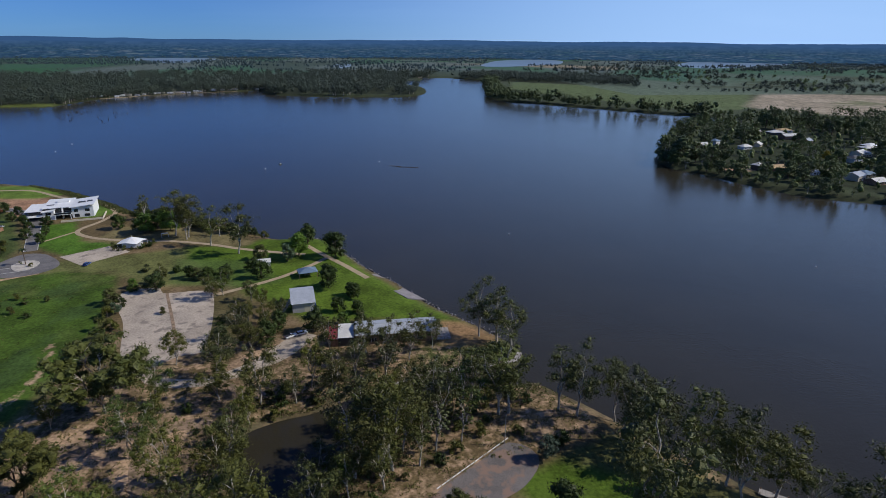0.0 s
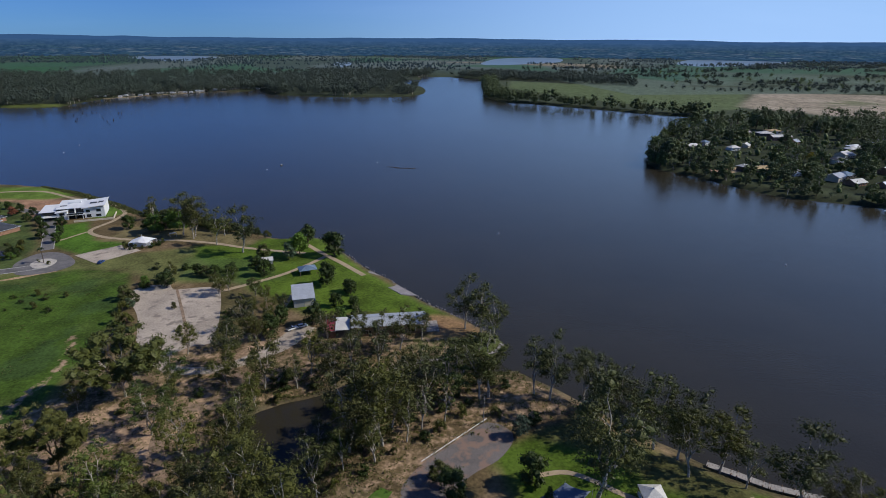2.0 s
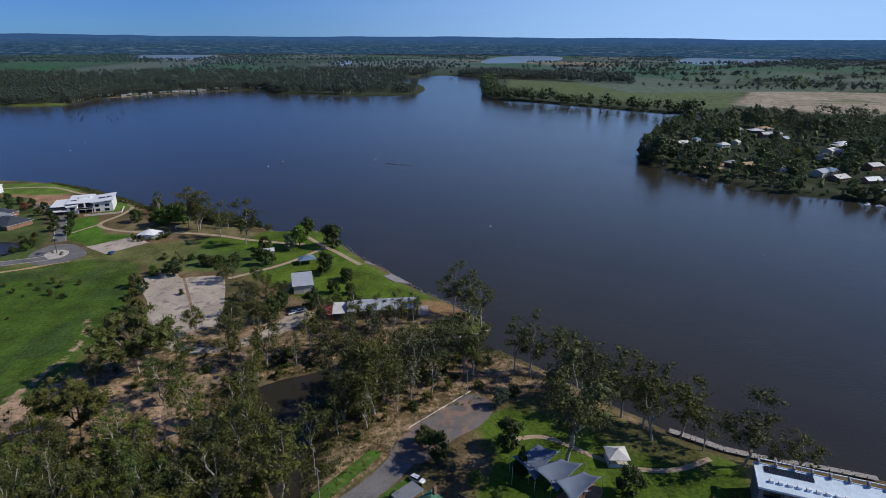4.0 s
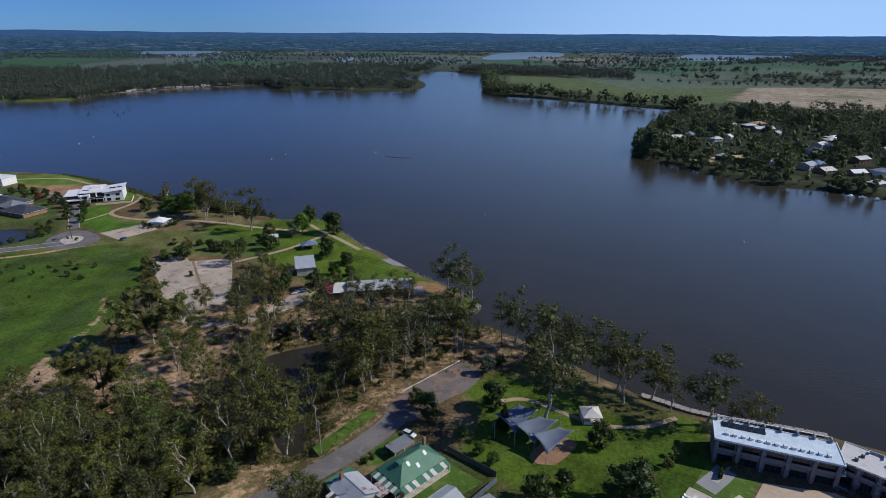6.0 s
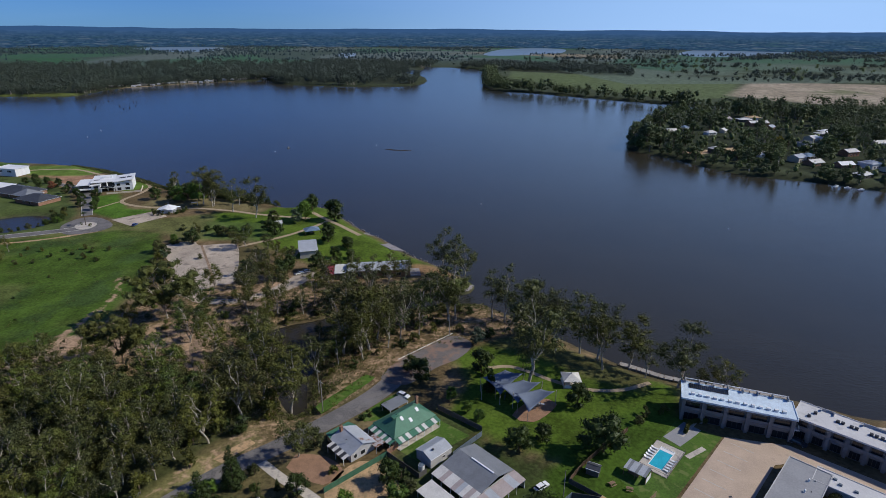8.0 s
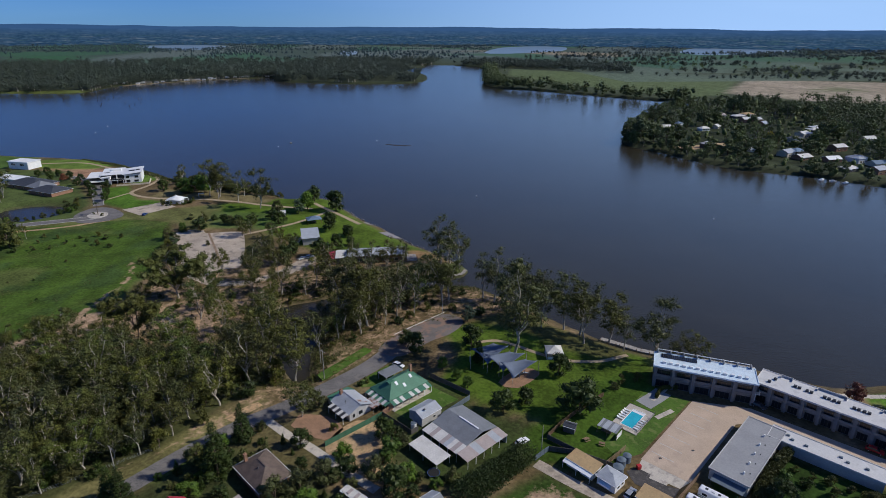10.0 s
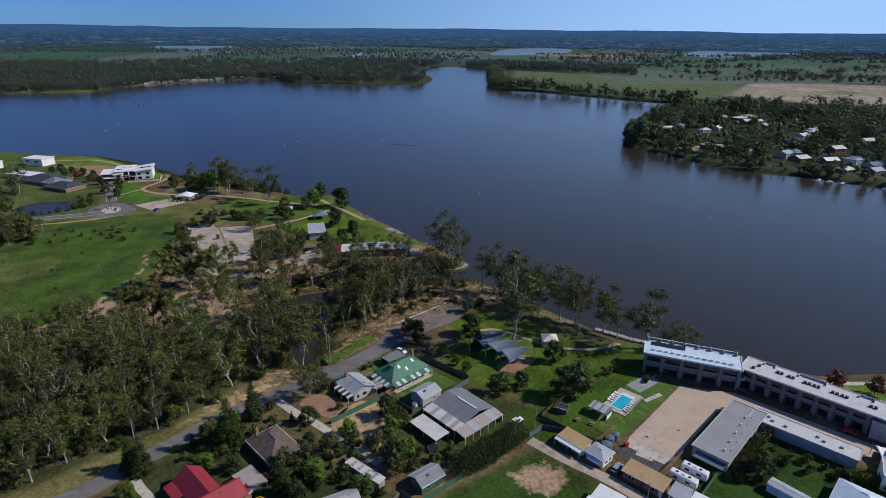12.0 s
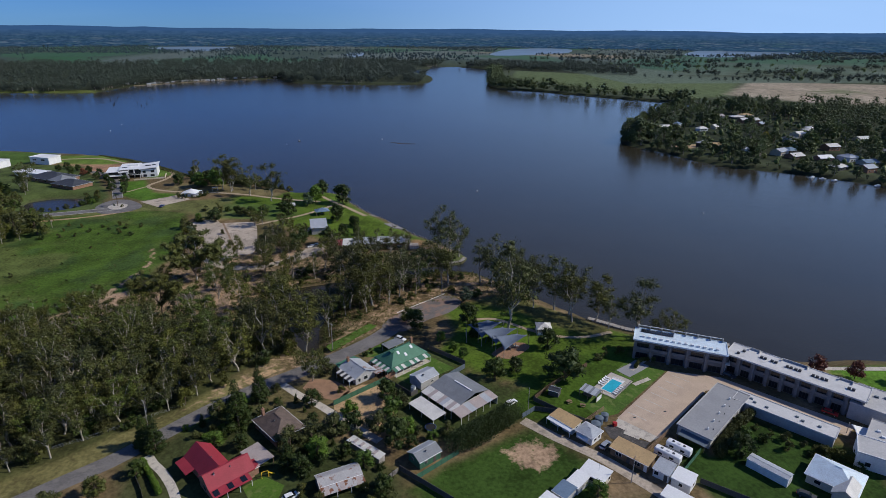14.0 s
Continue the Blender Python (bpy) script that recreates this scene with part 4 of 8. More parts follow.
def tufts(rng, clumps, count, length, width, flat=0.75, droop=0.55, core=0.5, inner=0.25):
    """Foliage in tufts: a shady uneven heart in each clump (place, radius), wrapped in slim hanging leaf sprays."""
    C0, rad = np.array([c[0] for c in clumps], float), np.array([c[1] for c in clumps], float)
    B, F = lump_ball()
    big = rad > np.quantile(rad, 0.3)
    V = B[None] * rng.uniform(0.6, 1.2, (big.sum(), len(B), 1)) * (rad[big] * core)[:, None, None] * (1, 1, flat) + C0[big, None]
    faces = (F[None] + np.arange(big.sum())[:, None, None] * len(B)).reshape(-1, 3)
    share = rad ** 2 / (rad ** 2).sum()
    pick_c = rng.choice(len(rad), count, p=share)
    D = rng.normal(size=(count, 3))
    far_out = np.linalg.norm(D, axis=1)[:, None]
    D /= far_out
    C = C0[pick_c] + D * rad[pick_c, None] * (inner + (1 - inner) * 0.55 * far_out) * (1, 1, flat)
    A = 0.35 * D + rng.normal(size=(count, 3)) * 0.75 - (0, 0, droop * 0.5)
    A /= np.linalg.norm(A, axis=1)[:, None] + 1e-9
    S = np.cross(A, rng.normal(size=(count, 3)))
    S /= np.linalg.norm(S, axis=1)[:, None] + 1e-9
    k = rng.uniform(0.6, 1.4, count)[:, None]
    L = np.stack([C - S * width * 0.5 * k, C + S * width * 0.5 * k, C + A * length * k], 1).reshape(-1, 3)
    return join([(V.reshape(-1, 3), faces), (L, np.arange(3 * count).reshape(-1, 3))])


def gum(seed, h, spread, leaves, size, bark, leaf, label, fork=0.2, name="gum_tree", fill=1.0, core=0.5):
    """A eucalypt: pale stems rising from a low fork, side branches ending in tufts, a tall lobed crown with gaps."""
    rng = np.random.default_rng(seed)
    wood, clumps = [], []
    r0 = 0.0115 * h + 0.05
    fork_z = h * fork * rng.uniform(0.7, 1.2)
    lean = rng.normal(size=2) * 0.03 * h
    z = np.linspace(0, fork_z, 4)
    base = np.c_[lean[0] * (z / fork_z) ** 2, lean[1] * (z / fork_z) ** 2, z - 0.3 * (z == 0)]
    wood.append(tube(base, np.linspace(r0 * 1.3, r0 * 0.9, 4), 6))
    limbs, turn0 = rng.integers(4, 7), rng.uniform(0, 6.28)
    s = np.linspace(0, 1, 7)
    for k in range(limbs):
        a = turn0 + 6.28 * k / limbs + rng.normal() * 0.35
        reach = spread * 0.5 * (0.15 if k == 0 else rng.uniform(0.38, 0.85))
        top = h * (0.94 if k == 0 else rng.uniform(0.62, 0.9))
        line = base[-1] + np.c_[np.cos(a) * reach * s ** 1.2, np.sin(a) * reach * s ** 1.2, (top - fork_z) * s ** 0.92]
        line[1:-1] += rng.normal(size=(5, 3)) * (0.018, 0.018, 0.008) * h
        wood.append(tube(line, np.linspace(r0 * 0.92, r0 * 0.16, 7), 5))
        clumps.append((line[-1], h * rng.uniform(0.055, 0.095)))
        for t in np.linspace(0.28, 0.97, max(4, round(7.5 * fill))):
            t = min(0.98, t + rng.normal() * 0.05)
            at = np.array([np.interp(t, s, line[:, i]) for i in range(3)])
            b = a + rng.normal() * 1.1
            run = spread * 0.5 * rng.uniform(0.2, 0.5) * (1.25 - 0.55 * t)
            tip = at + run * np.array((math.cos(b), math.sin(b), rng.uniform(0.1, 0.75)))
            wood.append(tube([at, (at + tip) / 2 + (0, 0, 0.1 * run), tip], [r0 * 0.32, r0 * 0.2, r0 * 0.08], 3))
            clumps.append((tip, h * rng.uniform(0.05, 0.092)))
            if rng.random() < 0.75:
                clumps.append((tip + rng.normal(size=3) * (0.055, 0.055, 0.035) * h, h * rng.uniform(0.04, 0.07)))
    return tree_thing(name, label, join(wood), tufts(rng, clumps, leaves, size * 1.15, size * 0.48, core=core), bark, leaf)


def round_tree(seed, h, spread, leaves, size, leaf, label, stem=0.2, name="park_tree", bark="bark_dark"):
    """A broad dense tree: short stem, crown of many overlapping clumps with an uneven outline."""
    rng = np.random.default_rng(seed)
    clumps, wood = [], [tube([(0, 0, -0.3), (0.05, 0, h * stem), (0.1, 0.1, h * 0.55), (0, 0, h * 0.8)], [0.03 * h, 0.022 * h, 0.014 * h, 0.004 * h], 7)]
    for k in range(14 if h < 4 else 30):
        a, t = rng.uniform(0, 6.28), rng.uniform(0, 1)
        zz = h * (stem + 0.1 + (0.82 - stem) * t)
        r = spread * 0.5 * math.sin(math.pi * (0.18 + 0.74 * t)) * rng.uniform(0.4, 0.92)
        c = np.array((math.cos(a) * r, math.sin(a) * r, zz))
        clumps.append((c, spread * rng.uniform(0.08, 0.17)))
        if k % 4 == 0:
            wood.append(tube([(0, 0, h * stem), c * (0.5, 0.5, 0.8), c], [0.012 * h, 0.008 * h, 0.003 * h], 4))
    return tree_thing(name, label, join(wood), tufts(rng, clumps, leaves, size * 1.15, size * 0.5, 0.85, 0.15, 0.85, 0.75), M[bark], leaf)


def conifer(seed, h, spread, leaves, size, leaf, label):
    rng = np.random.default_rng(seed)
    clumps = [((math.cos(a) * r, math.sin(a) * r, z), 0.5 + 0.12 * spread * (1 - z / h)) for z in np.linspace(h * 0.08, h * 0.97, 20)
              for r in (spread * 0.42 * (1 - z / h) ** 0.9,) for a in rng.uniform(0, 6.28, 5)]
    wood = [tube([(0, 0, -0.3), (0, 0, h * 0.5), (0, 0, h * 0.98)], [0.02 * h, 0.012 * h, 0.003 * h], 6)]
    return tree_thing("conifer", label, join(wood), tufts(rng, clumps, leaves, size * 1.2, size * 0.4, 0.55, 0.25, 0.8, 0.7), M["bark_dark"], leaf)


def bare_tree(seed, h, label):
    """A dead gum: bleached limbs with no leaves but a few sprays."""
    ob = gum(seed, h, h * 0.6, 60, 0.4, M["bark_pale"], M["leaf_gum"], label, 0.3, "dead_tree")
    return ob


PALE, DARK = M["bark_pale"], M["bark_dark"]
KINDS = {
    "gum": [gum(10 + i, 24, 15 + 1.1 * i, 4000, 0.5, PALE, M["leaf_gum" if i % 2 else "leaf_olive"], "tall river gum with pale limbs and ragged grey-green foliage", 0.14 + 0.05 * (i % 3)) for i in range(5)],
    "tall": [gum(40 + i, 24, 14.5, 5200, 0.42, PALE, M["leaf_gum"], "very tall narrow gum with upright pale stems", 0.16, "gum_tree", 1.0) for i in range(3)],
    "thick": [gum(30 + i, 18, 15, 3900, 0.48, PALE, M[("leaf_gum", "leaf_olive", "leaf_fresh", "leaf_olive")[i]], ("gum tree with a dense olive crown", "gum tree with a dense olive crown", "young gum with a fresh yellow-green crown", "gum tree with a dense olive crown")[i], 0.10, "gum_tree", 1.35) for i in range(4)],
    "thin": [gum(50 + i, 24, 14, 3200, 0.44, PALE, M["leaf_gum"], "sparse shoreline gum with bare pale limbs", 0.2, "gum_tree", 0.7) for i in range(3)],
    "broad": [gum(60 + i, 20, 23, 12000, 0.58, DARK if i == 0 else PALE, M["leaf_olive" if i == 0 else "leaf_gum"], "old spreading gum with a broad domed crown", 0.2, "gum_tree", 2.2, 0.95) for i in range(2)],
    "park": [round_tree(70 + i, 9, 10, 1700, 0.52, M[k], "dense rounded park tree with green leaves", 0.05) for i, k in enumerate(("leaf_dark", "leaf_bright", "leaf_gum"))],
    "street": [round_tree(75, 6, 4.6, 2200, 0.36, M["leaf_bright"], "small upright lawn tree with fresh green leaves", 0.2)],
    "shrub": [round_tree(90 + i, 3.0, 3.6, 420, 0.46, M[k], "low bushy shrub under the gums", 0.05, "shrub") for i, k in enumerate(("leaf_dark", "leaf_olive", "leaf_gum"))],
    "conifer": [conifer(110, 14, 7, 3000, 0.5, M["leaf_dark"], "dark conifer beside the houses")],
    "dead": [bare_tree(120 + i, 14, "dead tree with bleached bare limbs") for i in range(2)],
    "far": [round_tree(130 + i, 17, 15, 800, 1.3, M["leaf_point"], "shoreline tree on the opposite point", 0.12) for i in range(3)]
           + [gum(135 + i, 17, 13, 900, 1.0, PALE, M["leaf_point"], "tall gum among the houses on the point", 0.12, "shore_tree", 0.6) for i in range(2)],
    "blue": [round_tree(140, 9, 9, 2400, 0.5, M["leaf_blue"], "rounded tree with grey-blue foliage", 0.15)],
    "yellow": [round_tree(141, 10, 8, 700, 0.9, M["leaf_yellow"], "golden-leaved tree among the houses", 0.15)],
    "autumn": [round_tree(142, 6, 6, 1200, 0.45, M["leaf_red"], "small tree turning russet", 0.2)],
}
HEIGHT = {"broad": 20, "tall": 24, "gum": 24, "thick": 18, "thin": 24, "park": 9, "shrub": 3, "conifer": 14, "dead": 14, "far": 17, "blue": 9, "yellow": 10, "autumn": 6, "street": 6}
USED = set()
pick = random.Random(5)


def plant(kind, x, y, h=None, variant=None):
    """One tree at that place; the first of each kind is the model itself."""
    pool = KINDS[kind]
    model = pool[variant % len(pool) if variant is not None else pick.randrange(len(pool))]
    h = h or HEIGHT[kind] * pick.uniform(0.75, 1.15)
    s = h / HEIGHT[kind]
    m = Matrix.LocRotScale((x, y, max(ground_z(x, y), 0.0) - 0.05), Euler((0, 0, pick.uniform(0, 6.28))), (s * pick.uniform(0.9, 1.1), s * pick.uniform(0.9, 1.1), s))
    if model.name not in USED:
        USED.add(model.name)
        model.matrix_basis = m
        return model
    return copy_thing(model, m @ Matrix.Diagonal((*[1 / v for v in model.scale], 1)))


def in_poly(x, y, poly):
    return bool(inside(np.array([x]), np.array([y]), np.array(poly, float))[0])


# places kept free of random trees: roads, yards, car park
ROADS = [np.array(p, float) for p in ([(-140, -44), (-96, -11), (-73, 7), (-63, 17), (-40, 38), (-12, 57), (11, 76), (27, 96), (36, 100)], [(-84, 160), (-58, 148), (-28, 178)],
                                      [(-64, 124), (-66, 108), (-58, 84)], [(-140, 92), (-104, 110), (-64, 124)])]
DRIVES = [np.array(p, float) for p in ([(-33, 42), (-15, 24), (-4, 12.3), (1.5, 7)], [(46, 12), (64, -7), (80, -30)], [(-64, 8), (-58, 1), (-50, -12)])]


def near_road(x, y, gap):
    for P in ROADS + (DRIVES if gap < 3 else []):
        for a, b in zip(P, P[1:]):
            s = np.clip(np.dot((x, y) - a, b - a) / np.dot(b - a, b - a), 0, 1)
            if np.hypot(*(a + s * (b - a) - (x, y))) < gap:
                return True
    return False


PLANTED = []


KEEP = []      # footprints of houses and sheds, as circles


def grove(poly, spacing, kinds, heights, gap=5.0, seed=1):
    """Trees at random in a stretch of ground, no two too close."""
    r = random.Random(seed)
    xs, ys = [p[0] for p in poly], [p[1] for p in poly]
    for _ in range(4000):
        x, y = r.uniform(min(xs), max(xs)), r.uniform(min(ys), max(ys))
        if not in_poly(x, y, poly) or near_road(x, y, gap) or shore_at(x, y)[0] < 1.0:
            continue
        if any((x - a) ** 2 + (y - b) ** 2 < r2 ** 2 for a, b, r2 in KEEP):
            continue
        if any((x - a) ** 2 + (y - b) ** 2 < spacing ** 2 for a, b in PLANTED):
            continue
        PLANTED.append((x, y))
        plant(r.choice(kinds), x, y, r.uniform(*heights))


for kind, x, y, h in (("broad", -84, 134, 23), ("gum", -55, 97, 20), ("broad", -89, 99, 19), ("thick", -67, 124, 14), ("thick", -52, 137, 15), ("gum", -41, 106, 17), ("tall", 54, 68.3, 39), ("tall", 104.4, 60.5, 25), ("thin", 51.5, 117.6, 23), ("thin", 32.8, 118, 25),
                      ("thin", 36, 118, 27), ("tall", 79, 87, 25), ("gum", 82.7, 74, 23), ("tall", 84, 82, 24), ("thin", 56, 114, 25), ("gum", 72, 97, 22), ("gum", -10, 97, 30),
                      ("gum", -0.3, 98, 28), ("thin", 14, 112, 18), ("dead", 19.6, 107, 14), ("gum", -35.6, 73, 27), ("gum", -40, 60.6, 21)):
    plant(kind, x, y, h)
    PLANTED.append((x, y))
for kind, x, y, h in (("gum", -26, 66, 26), ("thick", -69, 112, 17), ("thick", -53.7, 149, 18), ("thin", -86, 56, 25), ("gum", -78, 65, 20), ("gum", -47.6, 50, 19), ("thick", -70.5, 80, 19),
                      ("thick", -21, 41, 13), ("conifer", -62.5, 10, 12), ("conifer", -41, 18, 17), ("conifer", -37, 31.7, 13), ("park", 42, 36, 8), ("park", 66, 32, 12.5), ("park", 66, 54, 8.5), ("park", 50, 39, 6),
                      ("park", 39, 77, 9.5), ("park", 17, 75, 9), ("park", 6, 5, 9), ("gum", 112, 58, 12), ("gum", 118, 55, 13)):
    plant(kind, x, y, h, 0 if kind == "park" else None)
    PLANTED.append((x, y))
# park and point on the far side of the creek
for kind, x, y, h in (("gum", -104, 305, 25), ("gum", -112, 309, 26), ("tall", -70.7, 273, 27), ("thin", -88, 288, 22), 
                      ("park", -130, 318, 12), ("park", -118, 320, 14), ("thin", -140, 345, 16), ("thick", -98, 235, 10), 
                      ("thin", 37, 168, 25), ("thin", 43, 164, 24), ("thin", 18, 160, 15), ("thin", 2, 157, 16), ("gum", 9, 154, 17),
                      ("gum", -19, 163.5, 15), ("thin", -6, 160, 17), ("dead", -22, 171, 10), ("park", -14, 183, 6), ("park", -8, 184, 5), ("thin", 47, 157, 22), ("thin", -8, 153, 14)):
    plant(kind, x, y, h)
    PLANTED.append((x, y))
for x, y, h in ((-99, 43, 17), (-112, 53, 16), (-89, 34, 15), (-70, 46, 14), (-26, 78, 15), (-48, 62, 15), (12, 104, 15), (-118, 36, 16)):
    plant("dead", x, y, h)
    PLANTED.append((x, y))
for x, y, h in ((-107, 45, 21), (-92, 38, 19), (-122, 62, 19), (-87, 54, 20), (-94, 27, 17), (-66, 44, 17), (-112, 24, 18), (-75, 36, 17)):
    plant("thin", x, y, h)
    PLANTED.append((x, y))
grove([(-175, -6), (-112, -4), (-100, 2), (-94, 7), (-86, 12), (-78, 18), (-70, 25), (-60, 31), (-53, 39), (-44, 50), (-30, 63), (-33, 72), (-50, 88), (-75, 86), (-110, 94), (-165, 80)], 6.2, ["gum", "thick", "thick", "thin"], (11, 18), 5.8, 2)
grove([(-44, 88), (-14, 84), (12, 100), (26, 112), (34, 124), (30, 142), (-8, 146), (-30, 140), (-46, 132)], 7.2, ["gum", "thin", "gum", "thick"], (12, 20), 6.5, 3)
grove([(-100, 128), (-62, 112), (-45, 130), (-45, 165), (-60, 205), (-66, 165), (-84, 150)], 12.5, ["thick", "gum", "thick"], (9, 15), 4.5, 4)
grove([(60, 100), (80, 76), (96, 66), (104, 60), (108, 64), (86, 92), (66, 116)], 8.2, ["thin", "tall", "gum"], (15, 24), 3, 5)
grove([(-58, 176), (-45, 172), (-38, 190), (-46, 212), (-56, 214)], 9.0, ["thick"], (8, 12), 2, 6)
grove([(-175, -6), (-112, -4), (-94, 7), (-78, 18), (-60, 31), (-44, 50), (-30, 62), (-33, 72), (-50, 88), (-75, 86), (-110, 94), (-165, 80)], 4.4, ["shrub"], (3.5, 6.5), 5.5, 12)
grove([(-44, 88), (-14, 80), (12, 98), (30, 112), (46, 122), (30, 130), (-8, 146), (-46, 136)], 4.8, ["shrub"], (2, 5), 6.0, 13)
grove([(-100, 128), (-62, 112), (-45, 130), (-45, 165), (-58, 205), (-66, 165), (-84, 150)], 9.0, ["shrub"], (1.5, 4), 4.5, 14)


# ---- buildings ----
def pentagon(L, W, eave, ridge, skew=0.0):
    """Walls of a gabled volume: a house-shaped section drawn out along its length."""
    bm = bmesh.new()
    a, b = L / 2, W / 2
    sec = [(-b, -0.4), (b, -0.4), (b, eave), (skew, eave + ridge), (-b, eave)]
    ends = [[bm.verts.new((x, y, z)) for y, z in sec] for x in (-a, a)]
    bm.faces.new(ends[0])
    bm.faces.new(ends[1][::-1])
    for i in range(5):
        j = (i + 1) % 5
        bm.faces.new((ends[0][i], ends[1][i], ends[1][j], ends[0][j]))
    bmesh.ops.recalc_face_normals(bm, faces=bm.faces[:])
    return bm


def on_side(side, L, W, at, w, z0, z1, out, depth):
    """Corners of a box against one wall: front (0), right (1), back (2), left (3)."""
    a, b = L / 2, W / 2
    if side == 0:
        return (at - w / 2, -b - out, z0, at + w / 2, -b - out + depth, z1)
    if side == 2:
        return (at - w / 2, b + out - depth, z0, at + w / 2, b + out, z1)
    if side == 1:
        return (a + out - depth, at - w / 2, z0, a + out, at + w / 2, z1)
    return (-a - out, at - w / 2, z0, -a - out + depth, at + w / 2, z1)


def add_window(ob, L, W, side, at, w, sill, h, frame_mat="white_paint"):
    win = part("window", boxes(on_side(side, L, W, at, w, sill, sill + h, 0.06, 0.10)), M[frame_mat], ob)
    k = max(1, round(w / 1.1))
    for i in range(k):
        c = at - w / 2 + w * (i + 0.5) / k
        part("pane", boxes(on_side(side, L, W, c, w / k - 0.1, sill + 0.06, sill + h - 0.06, 0.075, 0.05)), M["glass"], win)
    return win


def add_door(ob, L, W, side, at, w=0.95, h=2.05, colour="dark_wall"):
    d = part("door", boxes(on_side(side, L, W, at, w, 0.02, h, 0.05, 0.1)), M[colour], ob)
    part("handle", boxes(on_side(side, L, W, at + w * 0.36, 0.06, 1.0, 1.12, 0.09, 0.05)), M["dark_metal"], d)
    return d


def building(name, label, cx, cy, turn, L, W, eave, ridge=0.0, roof="gable", wall="grey_wall", cover="zinc", over=0.4, z=3.0, category="house", windows=(), doors=(),
             gutter="white_paint", cover2=None):
    ob = thing(name, cx, cy, z, turn, label, category)
    a, b = L / 2, W / 2
    A, B, e = a + over, b + over, eave + 0.08
    drop = ridge * over / max(b, 0.1)
    if roof == "gable":
        part("wall", pentagon(L, W, eave, ridge), M[wall], ob)
        for s in (1, -1):
            part("roof", hull_plate([(-A, s * B, e - drop), (A, s * B, e - drop), (A, 0, e + ridge), (-A, 0, e + ridge)], 0.09), M[cover2 if cover2 and s < 0 else cover], ob)
            part("gutter", boxes((-A, s * B - 0.06 + s * 0.06, e - drop - 0.16, A, s * B + 0.06 + s * 0.06, e - drop - 0.03)), M[gutter], ob)
        part("ridge_cap", boxes((-A, -0.16, e + ridge - 0.03, A, 0.16, e + ridge + 0.05)), M[cover], ob)
    elif roof == "hip":
        part("wall", boxes((-a, -b, -0.4, a, b, eave)), M[wall], ob)
        q = max(A - B, 0.3)
        for pts in ([(-A, B, e), (A, B, e), (q, 0, e + ridge), (-q, 0, e + ridge)], [(A, -B, e), (-A, -B, e), (-q, 0, e + ridge), (q, 0, e + ridge)],
                    [(A, B, e), (A, -B, e), (q, 0, e + ridge)], [(-A, -B, e), (-A, B, e), (-q, 0, e + ridge)]):
            part("roof", hull_plate(pts, 0.1), M[cover], ob)
        part("ridge_cap", boxes((-q - 0.1, -0.15, e + ridge - 0.04, q + 0.1, 0.15, e + ridge + 0.05)), M[cover], ob)
        for r in ((-A, -B - 0.12, A, -B), (-A, B, A, B + 0.12), (-A - 0.12, -B, -A, B), (A, -B, A + 0.12, B)):
            part("gutter", boxes((r[0], r[1], e - 0.16, r[2], r[3], e - 0.02)), M[gutter], ob)
    elif roof == "skillion":
        part("wall", boxes((-a, -b, -0.4, a, b, eave)), M[wall], ob)
        part("roof", hull_plate([(-A, -B, e), (A, -B, e), (A, B, e + ridge), (-A, B, e + ridge)], 0.12), M[cover], ob)
        part("gutter", boxes((-A, -B - 0.12, e - 0.16, A, -B, e - 0.02)), M[gutter], ob)
    else:  # flat, with a parapet round it
        part("wall", boxes((-a, -b, -0.4, a, b, eave)), M[wall], ob)
        part("roof", boxes((-A, -B, eave + 0.003, A, B, eave + 0.25)), M[cover], ob)
        for r in ((-A, -B, A, -B + 0.2), (-A, B - 0.2, A, B), (-A, -B + 0.2, -A + 0.2, B - 0.2), (A - 0.2, -B + 0.2, A, B - 0.2)):
            part("parapet", boxes((r[0], r[1], eave + 0.25, r[2], r[3], eave + 0.42)), M[gutter], ob)
    for w in windows:
        add_window(ob, L, W, *w)
    for d in doors:
        add_door(ob, L, W, *d)
    return ob


def chimney(ob, x, y, z0, z1, material="brick_wall", pot=True):
    c = part("chimney", boxes((x - 0.4, y - 0.4, z0, x + 0.4, y + 0.4, z1), (x - 0.48, y - 0.48, z1, x + 0.48, y + 0.48, z1 + 0.15)), M[material], ob)
    if pot:
        part("chimney_pot", rods(((x, y, z1 + 0.15), (x, y, z1 + 0.55), 0.16)), M["brick_wall"], c)


def flue(ob, x, y, z0, h=0.9, r=0.09):
    f = part("flue", rods(((x, y, z0 - 0.2), (x, y, z0 + h), r)), M["zinc"], ob)
    part("cowl", rods(((x, y, z0 + h), (x, y, z0 + h + 0.2), r * 2.1, r * 0.9)), M["dark_metal"], f)


